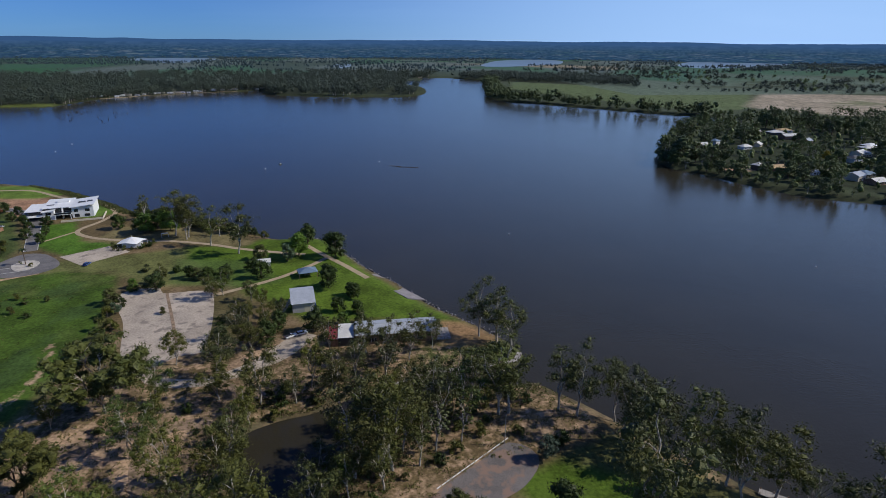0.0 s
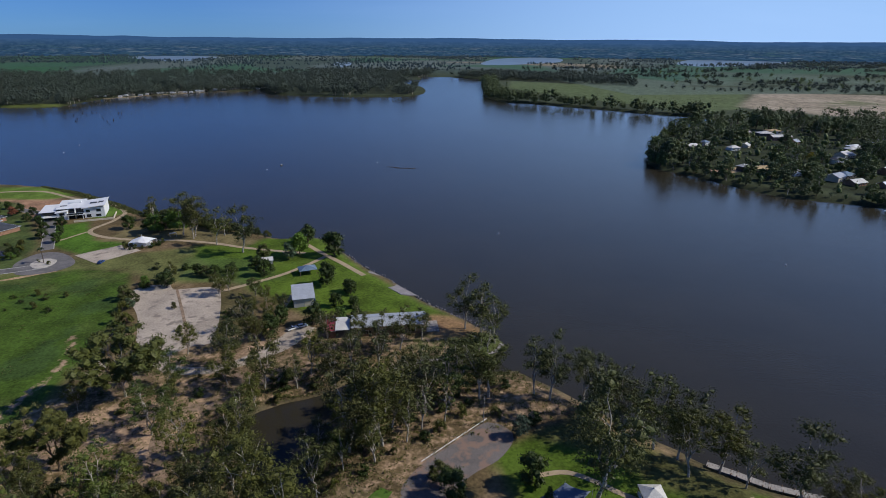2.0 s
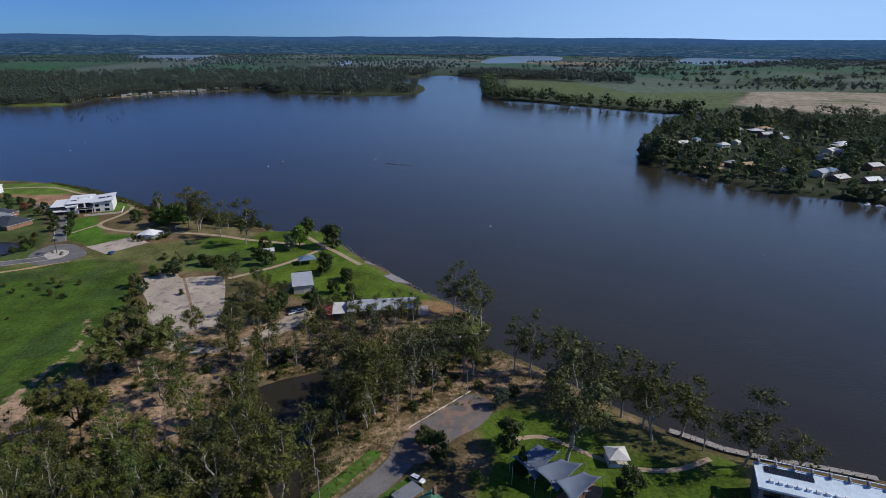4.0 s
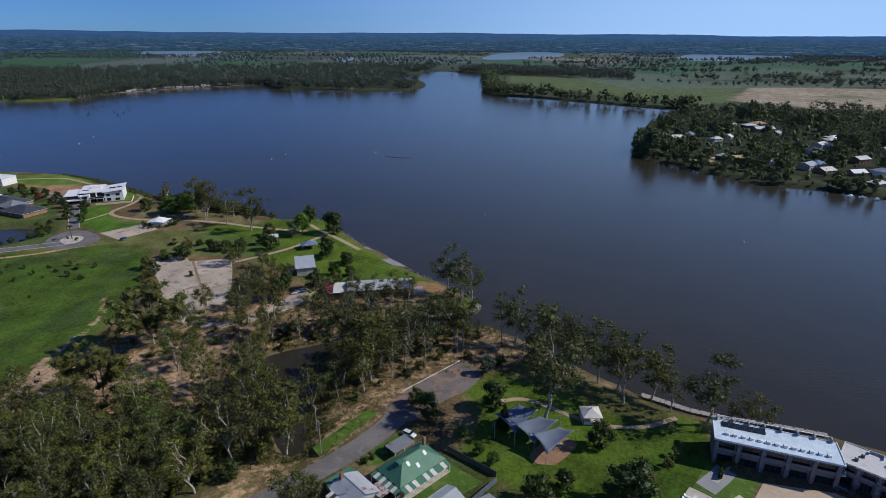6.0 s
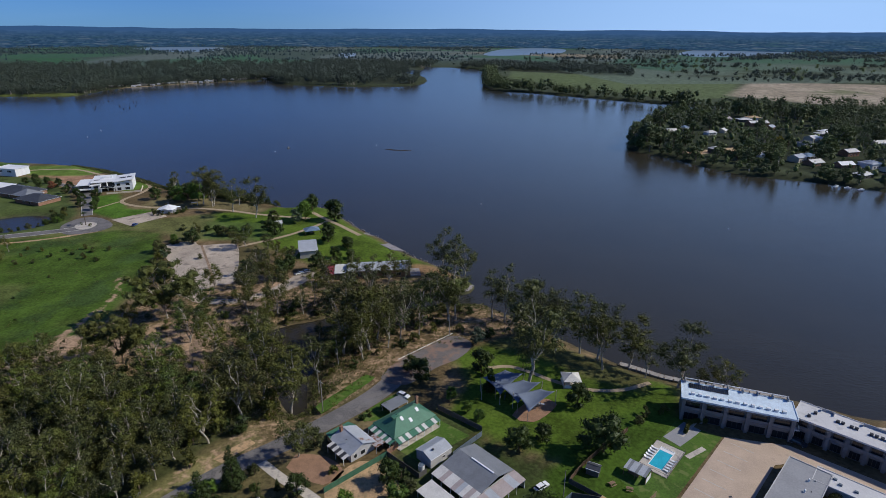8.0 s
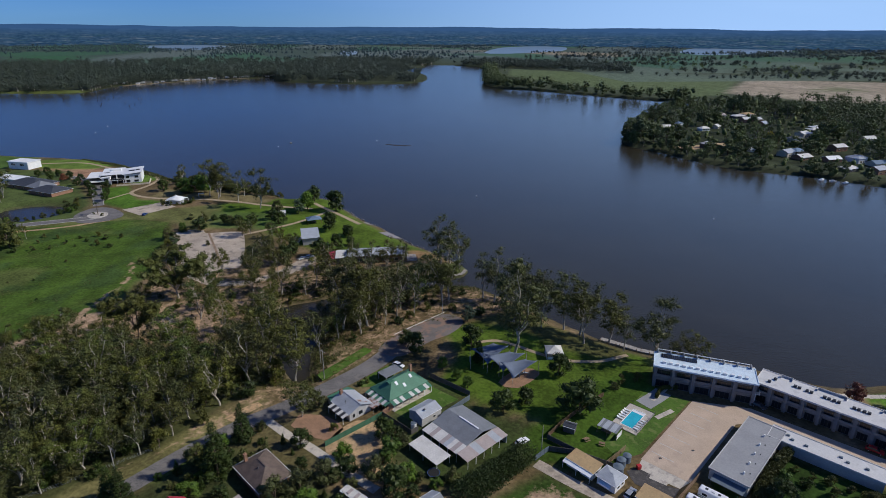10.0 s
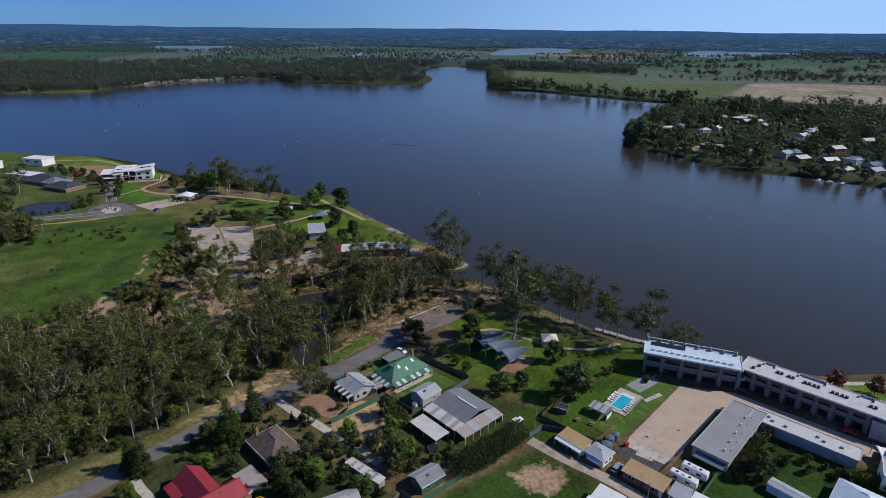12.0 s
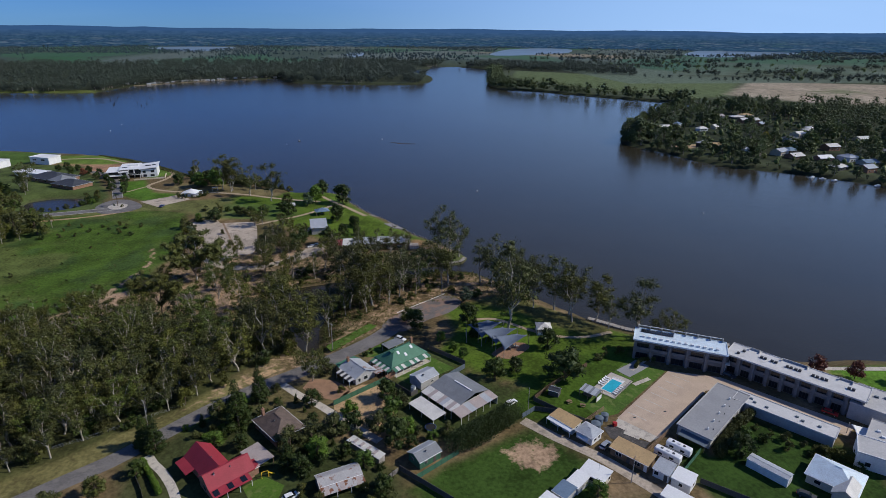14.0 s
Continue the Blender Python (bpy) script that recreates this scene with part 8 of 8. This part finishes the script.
# ---- vehicles ----
def car(x, y, turn, paint, label, ute=False, z=3.05):
    ob = thing("car", x, y, z, turn, label, "car")
    bm = bmesh.new()
    side = [(-2.3, 0.45), (-2.35, 0.85), (-1.9, 1.0), (1.0, 1.0), (2.1, 0.88), (2.3, 0.7), (2.3, 0.4)]
    for y0 in (-0.9, 0.9):
        [bm.verts.new((u, y0 * (0.94 if v > 0.8 else 1.0), v)) for u, v in side]
    bm.verts.ensure_lookup_table()
    v = bm.verts[:]
    k = len(side)
    bm.faces.new(v[:k])
    bm.faces.new(v[k:][::-1])
    for i in range(k):
        j = (i + 1) % k
        bm.faces.new((v[i], v[k + i], v[k + j], v[j]))
    bmesh.ops.recalc_face_normals(bm, faces=bm.faces[:])
    bmesh.ops.bevel(bm, geom=bm.edges[:], offset=0.06, segments=2, affect="EDGES")
    body = part("body", bm, M[paint], ob)
    x0, x1 = (-0.4, 1.05) if ute else (-1.95, 1.05)
    for name, m, lo, hi, zz0, zz1 in (("window", "glass", 0.0, 0.42, 1.0, 1.42), ("roof", paint, 0.42, 0.46, 1.42, 1.48)):
        bm = bmesh.new()
        rows = []
        for f, zz in ((lo, zz0), (hi, zz1)):
            rows.append([bm.verts.new((u, w, zz)) for u, w in ((x0 + 0.7 * f, -0.84 + 0.35 * f), (x1 - 1.5 * f, -0.84 + 0.35 * f), (x1 - 1.5 * f, 0.84 - 0.35 * f), (x0 + 0.7 * f, 0.84 - 0.35 * f))])
        bm.faces.new(rows[0][::-1])
        bm.faces.new(rows[1])
        for i in range(4):
            bm.faces.new((rows[0][i], rows[0][(i + 1) % 4], rows[1][(i + 1) % 4], rows[1][i]))
        bmesh.ops.recalc_face_normals(bm, faces=bm.faces[:])
        part(name, bm, M[m], ob)
    if ute:
        part("tray", boxes((-2.2, -0.75, 1.0, -0.5, -0.68, 1.08), (-2.2, 0.68, 1.0, -0.5, 0.75, 1.08), (-2.15, -0.68, 0.98, -0.55, 0.68, 1.02)), M["dark_metal"], ob)
    for u in (-1.4, 1.45):
        for w in (-0.86, 0.86):
            wheel = part("wheel", rods(((u, w - 0.1, 0.33), (u, w + 0.1, 0.33), 0.33), sides=14), M["rubber"], ob)
            part("rim", rods(((u, w - 0.11, 0.33), (u, w + 0.11, 0.33), 0.18), sides=10), M["silver_paint"], wheel)
    for w in (-0.65, 0.65):
        part("headlight", boxes((2.28, w - 0.16, 0.68, 2.34, w + 0.16, 0.8)), M["glass"], body)
        part("tail_light", boxes((-2.38, w - 0.12, 0.72, -2.32, w + 0.12, 0.86)), M["red_paint"], body)
    return ob


car(-30.2, 177.4, 25, "white_paint", "white station wagon parked by the boat hall")
car(-34.0, 175.6, 35, "white_paint", "white utility parked by the boat hall", True)
car(-8.4, 163.4, 5, "silver_paint", "silver utility beside the dark hall", True)
car(-142, 265, 80, "blue_paint", "dark blue car parked on the grass edge")
car(10.6, 66.2, -40, "white_paint", "white car beside the carport")
car(44.2, 20.6, 30, "white_paint", "white car on the grass by the hedge")
car(67.0, -2.6, 40, "silver_paint", "silver hatchback beside the white cabin")
car(124.6, 28.2, -52, "dark_metal", "dark car in the motel shade")
car(144.5, 4.6, -48, "red_paint", "red car in the motel shade")
car(112.2, -27.2, -40, "dark_metal", "dark car beside the blue-roofed house")
car(-21.6, -12.8, 30, "white_paint", "white van-bodied wagon under the trees")
car(-250, 243, 15, "silver_paint", "silver car on the estate road")


def caravan(x, y, turn, L, label, stripe="blue_paint"):
    ob = thing("caravan", x, y, 3.0, turn, label, "caravan")
    body = part("body", boxes((-L / 2, -1.2, 0.55, L / 2, 1.2, 2.9), bevel=0.25), M["white_paint"], ob)
    part("stripe", boxes((-L / 2 + 0.3, -1.215, 1.05, L / 2 - 0.3, -1.195, 1.25)), M[stripe], body)
    for u in (-L / 4, L / 5):
        part("window", boxes((u - 0.6, -1.22, 1.5, u + 0.6, -1.19, 2.15)), M["glass"], ob)
        part("roof_hatch", boxes((u - 0.35, -0.35, 2.9, u + 0.35, 0.35, 3.05), bevel=0.05), M["dark_metal"], ob)
    part("air_conditioner", boxes((-0.5, -0.4, 2.9, 0.4, 0.4, 3.15), bevel=0.06), M["white_wall"], ob)
    for w in (-1.05, 1.05):
        for u in (-0.45, 0.45):
            part("wheel", rods(((u, w - 0.1, 0.34), (u, w + 0.1, 0.34), 0.34), sides=12), M["rubber"], ob)
    part("drawbar", rods(((L / 2, -0.5, 0.55), (L / 2 + 1.3, 0, 0.5), 0.05), ((L / 2, 0.5, 0.55), (L / 2 + 1.3, 0, 0.5), 0.05)), M["dark_metal"], ob)


caravan(82.6, -9.6, -50, 7.4, "white caravan with blue side stripe in the yard")
caravan(87.2, -7.2, -50, 7.0, "older white caravan parked along the fence", "tank")

# ---- poles and wires ----
def power_pole(x, y, h, turn):
    ob = thing("power_pole", x, y, None, turn, "grey timber power pole with crossarm", "power pole", "power poles along the street")
    part("pole", rods(((0, 0, -0.5), (0, 0, h), 0.16, 0.11)), M["timber_grey"], ob)
    arm = part("crossarm", boxes((-1.2, -0.06, h - 0.7, 1.2, 0.06, h - 0.55)), M["timber_grey"], ob)
    for u in (-1.1, -0.5, 0.5, 1.1):
        part("insulator", rods(((u, 0, h - 0.55), (u, 0, h - 0.38), 0.05, 0.03)), M["white_paint"], arm)


POLES = [(-130, -12, 10.5), (-68.5, 21.5, 9.5), (-15.4, 61.5, 12.0), (-17.5, 74, 9.5), (31.4, 104.5, 9.8), (68.5, -17.3, 9.0), (49, 17, 8.5), (36.0, 61.5, 6.2)]
for x, y, h in POLES[:4]:
    power_pole(x, y, h, 42 + 90)
for x, y, h in POLES[4:]:
    ob = thing("light_pole", x, y, None, 0, "plain grey timber pole without wires", "pole", "plain poles")
    part("pole", rods(((0, 0, -0.4), (0, 0, h), 0.13, 0.09)), M["timber_grey"], ob)
wires = bmesh.new()
for (ax, ay, ah), (bx, by, bh) in ((POLES[0], POLES[1]), (POLES[1], POLES[2]), (POLES[2], POLES[3])):
    for off in (-1.1, -0.5, 0.5, 1.1):
        n0 = Vector((by - ay, ax - bx, 0)).normalized() * off
        last = None
        for i in range(9):
            s = i / 8
            p = Vector((ax + (bx - ax) * s, ay + (by - ay) * s, 3 + (ah + (bh - ah) * s) - 0.4 - 1.4 * 4 * s * (1 - s) * 0.5)) + n0
            if last is not None:
                rod(wires, last, p, 0.009, sides=3)
            last = p
tagged(part("power_line", wires, M["dark_metal"]), "thin overhead wires strung between the poles", "wires")

# timber landings along the bank
def landing(label, pts, width, z=0.9):
    ob = thing("jetty", pts[0][0], pts[0][1], 0.0, 0, label, "jetty")
    o = Vector((pts[0][0], pts[0][1], 0))
    for p, q in zip(pts, pts[1:]):
        a, b = Vector((*p, 0)) - o, Vector((*q, 0)) - o
        d = b - a
        k = max(2, int(d.length / 0.75))
        turn = math.degrees(math.atan2(d.y, d.x))
        for i in range(k):
            s = a + d * (i / k)
            bm = bmesh.new()
            box(bm, 0.02, -width / 2, z - 0.1, d.length / k - 0.02, width / 2, z, pose(s.x, s.y, 0, 0, 0, turn))
            part("plank", bm, M["timber_grey"], ob)
            if i % 4 == 0:
                for w in (-width / 2 + 0.15, width / 2 - 0.15):
                    c = pose(s.x, s.y, 0, 0, 0, turn) @ Vector((0.3, w, 0))
                    part("jetty_post", rods(((c.x, c.y, -1.5), (c.x, c.y, z + 0.5), 0.12), sides=6), M["timber"], ob)


landing("curved timber landing round the tip of the spit", [(3, 141.5), (10, 145.2), (15.5, 147.6), (31.7, 149.2), (42, 150), (47.6, 152), (50.2, 157)], 2.0)
landing("timber boardwalk along the bank before the motel", [(92, 80), (98, 75), (104, 69.5), (112, 65)], 2.4, 1.3)
landing("timber boardwalk behind the motel block", [(112, 65), (126, 59), (140, 52)], 2.0, 1.3)

# kerb blocks along the turning area
for k in range(16):
    t = k / 15
    x, y = 11.5 + 21.5 * t, 89.5 + 16.2 * t
    kb = thing("kerb_block", x - 0.6, y + 0.6, None, 37, "low white-painted kerb block beside the road", "kerb block", "white kerb blocks")
    part("block", boxes((-0.75, -0.1, -0.1, 0.75, 0.1, 0.22), bevel=0.03), M["white_paint"], kb)

# rocks pitched along the park bank
rng = np.random.default_rng(3)
bm = bmesh.new()
line = smooth_line(PARK_BANK[2:11], 1.4)
for x, y in line:
    for _ in range(2):
        px, py = x + rng.normal() * 0.8, y + rng.normal() * 0.8
        got = bmesh.ops.create_icosphere(bm, subdivisions=1, radius=rng.uniform(0.2, 0.5))["verts"]
        bmesh.ops.transform(bm, matrix=Matrix.Translation((px, py, 0.35)) @ Euler(rng.uniform(0, 6, 3)).to_matrix().to_4x4() @ Matrix.Diagonal((1.2, 0.9, 0.7, 1)), verts=got)
tagged(part("bank_rocks", bm, M["stone_ramp"]), "grey rocks pitched along the bank", "rocks", kind="stuff")

# ---- undergrowth, hedges and garden planting ----
def hedge(pts, width, h, leaf, label):
    """A clipped-loose hedge as one continuous growth of leaf sprays."""
    rng = np.random.default_rng(int(abs(pts[0][0]) * 7 + 3))
    P = smooth_line(pts, 0.7)
    pick_i = rng.integers(0, len(P), int(len(P) * 420))
    D = rng.normal(size=(len(pick_i), 3))
    D /= np.linalg.norm(D, axis=1)[:, None]
    lump = 0.8 + 0.35 * field_noise(P[pick_i, 0], P[pick_i, 1], 2.2, 4)[:, None]
    C = np.c_[P[pick_i], np.full(len(pick_i), 3 + h * 0.5)] + D * lump * rng.uniform(0.7, 1.0, (len(pick_i), 1)) * (width / 2, width / 2, h * 0.52)
    C[:, 2] = np.maximum(C[:, 2], 3.02)
    tagged(raw("hedge", *leaf_cards(rng, C, 0.42), leaf), label, "hedge")


hedge([(23, 0.5), (31, 4.5), (38, 9.5), (43, 13)], 8.4, 6.6, M["leaf_dark"], "tall dense dark green hedge along the lot")
hedge([(98, -10), (104, -4), (112, 2), (118, 6)], 3.4, 3.2, M["leaf_gum"], "bushy hedge behind the motel wing")
hedge([(94, 37), (98, 41), (103, 41)], 1.2, 1.8, M["leaf_gum"], "planting strip along the pool terrace")
hedge([(-64.4, 5), (-60.5, -0.6), (-56, -7.5)], 1.6, 1.6, M["leaf_bright"], "yellow-green garden hedge beside the drive")
hedge([(-50, 14), (-44, 20)], 1.6, 1.4, M["leaf_bright"], "clipped front garden hedge")
hedge([(127, -12), (136, -17)], 3.6, 2.8, M["leaf_olive"], "leafy bank of shrubs behind the motel")
for kind, x, y, h in (("park", -24, 5, 8), ("park", -18, 8, 8), ("park", -12, 12, 7), ("park", -8, 20, 6), ("park", 4, 28, 7), ("park", -20, 27, 6),
                      ("conifer", -23.8, -1.8, 10), ("park", -16, 2, 7), ("park", -20, -4, 6), ("park", -3, -4, 6), ("park", 2, -14, 6), ("park", -6, 14, 6), ("park", 1, 12, 7), ("park", 5, 19, 7), ("park", 10, 10, 6)):
    plant(kind, x, y, h)
for kind, x, y, h in (("park", 104, -10, 7.5), ("park", 112, 2, 4), ("park", 106, -6, 4), ("shrub", 128, -13, 3), ("park", 110, -3, 4), ("autumn", 157, 27, 7), ("autumn", 168, 22, 7), ("park", 182, 18, 6), ("park", 57.5, -21.5, 5.5),
                      ("shrub", 72, 37, 3.5), ("shrub", 82, 43, 3), ("shrub", 86, 47, 3), ("shrub", 92, 47, 3.2), ("street", 30, 55, 4.6), ("street", 26, 62, 5.4), ("street", 33, 50, 4.8), ("shrub", 47, 103, 4)):
    plant(kind, x, y, h)
for kind, x, y, h in (("park", -46, 10, 5), ("park", -38, 8, 5), ("park", -64, 0, 5), ("park", -72, -6, 6), ("park", -48, 24, 6), ("conifer", -66, 12, 11), ("park", -60, -16, 6), ("park", -80, -12, 7), ("blue", 41, 97, 7),
                      ("park", 14, 82, 6), ("conifer", 40, 66, 9), ("park", -15, 100, 7), ("shrub", 36, 108, 3), ("park", 4, 60, 3), ("shrub", -3, 56, 2), ("shrub", -1, 57.5, 2), ("shrub", -11, 33, 2.5), ("park", -17, 45, 6)):
    plant(kind, x, y, h)
KEEP += [(-46, 2, 11), (-28, -9, 7), (-56, -3, 6), (-42, -2, 12), (-44, -8, 10), (-37, -4, 9), (-28.6, 15.2, 9), (-25, 9, 7), (-32, 10, 6), (-9.6, -8.6, 7.5), (-4, 4, 3), (-0.5, 0.5, 3.2), (-32.6, 2, 5.5), (14, -2, 6.5), (27, 23, 15), (17, 36, 7), (16, 18, 8), (10, 50, 13), (-5.6, 43, 9), (-1, 25, 9), (-18, 35, 7), (17, 11, 3), (9, 11, 3)]
grove([(-62, 20), (-52, 28), (-34, 38), (-26, 34), (-14, 20), (-2, 6), (4, -8), (10, -26), (-30, -28), (-32, -12), (-24, 0), (-38, 10), (-52, 10)], 4.6, ["park", "shrub", "shrub", "conifer"], (2.2, 4.6), 2.95, 31)
grove([(6, 14), (12, 26), (4, 32), (2, 14), (10, 2), (22, 8), (20, 14)], 4.6, ["park", "shrub"], (2.5, 4.8), 2.2, 32)
grove([(108, 0), (122, -14), (134, -20), (132, -14), (118, -1), (112, 4)], 3.4, ["shrub"], (1.8, 3.2), 2.0, 34)
grove([(-235, 262), (-190, 276), (-196, 300), (-212, 300), (-206, 268), (-236, 262)], 4.2, ["shrub", "shrub", "park"], (2, 4.5), 2.0, 35)
grove([(-150, 352), (-120, 330), (-80, 306), (-60, 300), (-70, 314), (-112, 342), (-150, 368)], 6.0, ["shrub", "park"], (3, 9), 2.0, 36)
grove([(-300, 200), (-236, 222), (-205, 240), (-214, 250), (-240, 240), (-300, 226)], 6.0, ["park", "thick", "shrub"], (4, 11), 2.0, 37)
grove([(-330, 250), (-262, 262), (-240, 275), (-244, 300), (-262, 322), (-300, 330), (-330, 320)], 8.0, ["park", "shrub", "gum"], (3, 12), 2.0, 38)
# street trees of the estate
for k, (x, y) in enumerate([(-263, 383), (-260, 391), (-247, 369), (-247, 382), (-235, 364), (-233, 370), (-223, 365), (-218.6, 349), (-206.7, 339), (-199.6, 329), (-193, 312), (-192, 335), (-185, 318), (-181, 303)]):
    plant("autumn" if k == 4 else "park", x, y, 5.6 + (k % 3) * 0.6, 0)
for x, y, h in ((-138, 287, 2.6), (-135, 285, 2.2), (-132, 286, 2.8), (-128, 286, 2.0), (-124, 288, 3.0), (-121, 291, 3.2), (-139, 291, 3.0), (-120, 296, 2.4)):
    plant("shrub", x, y, h)
plant("gum", -254, 317, 23, 1)
grove([(-214, 190), (-196, 205), (-190, 226), (-204, 232), (-232, 226), (-240, 205)], 7.0, ["thick", "gum", "park"], (7, 15), 1.0, 39)
grove([(-190, 200), (-160, 205), (-138, 205), (-140, 226), (-160, 225), (-190, 232)], 8.0, ["shrub"], (1.2, 3), 1.0, 40)
grove([(-330, 90), (-190, 100), (-140, 130), (-135, 190), (-200, 200), (-330, 180)], 22.0, ["shrub"], (0.9, 2.2), 1.0, 41)
for x, y, h in ((-110, 217, 4), (-109, 202, 4.5), (-106, 212, 3), (-107, 190, 5), (-104, 182, 5), (-60, 180, 4), (-63, 190, 3.5)):
    plant("shrub", x, y, h)


def palm(x, y, h):
    """A palm: slim curved stem, a head of arching fronds."""
    rng = np.random.default_rng(7)
    rows = []
    for k in range(22):
        a, drop = rng.uniform(0, 6.28), rng.uniform(0.2, 1.3)
        s = np.linspace(0, 1, 6)
        out = 2.4 * s * math.cos(drop * 0.5)
        P = np.c_[np.cos(a) * out, np.sin(a) * out, h + 0.9 * s - drop * 2.0 * s ** 2]
        side = np.array((-math.sin(a), math.cos(a), 0)) * (0.3 * np.sin(np.pi * (0.1 + 0.88 * s)))[:, None]
        rows.append((np.concatenate([P - side, P + side]), [(i, i + 1, i + 7, i + 6) for i in range(5)]))
    ob = tree_thing("palm_tree", "slim palm on the roundabout island", tube([(0, 0, -0.3), (0.1, 0, h * 0.5), (0, 0, h)], [0.26, 0.18, 0.15], 8), join(rows), M["bark_dark"], M["leaf_dark"])
    ob.matrix_basis = pose(x, y, 3.0)


palm(-172, 269, 8)
plant("shrub", -168, 266, 2)
plant("shrub", -175, 270, 1.6)
# round dark trees over the park lawn and beside the car park
for kind, x, y, h in (("street", -39, 266, 13), ("park", -20, 262, 14), ("blue", -44, 259, 9), ("park", -22, 222, 11), ("park", -12, 212, 6), ("park", -17, 196, 6.5), ("park", -9, 194, 5.5), ("park", -54, 237, 9), ("park", -78, 238, 6.5), ("park", -98, 227, 9), ("shrub", -108, 228, 4), ("park", -87, 241, 6.5), ("park", -25, 179, 10), ("gum", -104, 301, 22), ("dead", -87, 305, 14), ("park", -70, 239, 7), ("blue", -107, 205, 5), ("shrub", -103, 190, 4.5), ("thick", -52, 190, 10), ("thick", -49, 168, 11), ("park", -42, 172, 9), ("park", -39, 182, 8), ("shrub", -110, 252, 3.5), ("park", -36, 285, 11), ("park", -149, 326, 9), ("park", -126, 323, 11), ("park", -133, 318, 10)):
    plant(kind, x, y, h, 0 if kind == "park" else None)
for kind, x, y, h in (("park", -109, 232, 5), ("park", -112.7, 215, 7), ("shrub", -95, 250, 4), ("park", -82.7, 239, 6), ("thick", -71, 214.5, 11), ("thick", -67.5, 219, 12), ("park", -57.7, 263, 8), ("park", -59, 247, 7), ("park", -10.5, 209, 7)):
    plant(kind, x, y, h)
for x, y in ((-88, 203), (-79, 180)):
    plant("shrub", x, y, 2.6)


def litter(label, poly, count, size, leaf, seed, height=0.8):
    """Low tussocks and fallen leaves as one ground cover."""
    rng = np.random.default_rng(seed)
    xy = scatter(poly, count, seed)
    V = []
    D = rng.normal(size=(len(xy), 13, 3)) * (0.55, 0.55, 0.26) * rng.uniform(0.5, 1.4, (len(xy), 1, 1))
    C = np.c_[xy, rise(shore_at(xy[:, 0], xy[:, 1])) + height * 0.35][:, None] + D
    C[:, :, 2] = np.maximum(C[:, :, 2], 0.2)
    tagged(raw("undergrowth", *leaf_cards(rng, C.reshape(-1, 3), size), leaf), label, "undergrowth", kind="stuff")


litter("low scrub and tussocks under the gums", [(-175, 20), (-104, 10), (-46, 52), (-12, 62), (22, 98), (60, 104), (60, 128), (30, 160), (-30, 160), (-100, 150), (-110, 96)], 3400, 0.42, M["leaf_olive"], 41)
litter("green undergrowth along the creek", [(-50, 60), (-20, 60), (20, 126), (52, 126), (52, 140), (-10, 152), (-50, 130)], 1700, 0.5, M["leaf_gum"], 42, 1.4)
litter("reeds and scrub along the lake edge", [(-150, 372), (-120, 340), (-60, 312), (-30, 312), (-40, 298), (-110, 326), (-160, 360), (-190, 392), (-260, 452), (-260, 470), (-190, 410)], 1500, 0.7, M["leaf_gum"], 43, 1.2)
litter("low bushes scattered over the rough paddock", [(-300, 70), (-170, 90), (-130, 140), (-124, 240), (-200, 240), (-300, 210)], 520, 0.42, M["leaf_gum"], 44, 1.0)
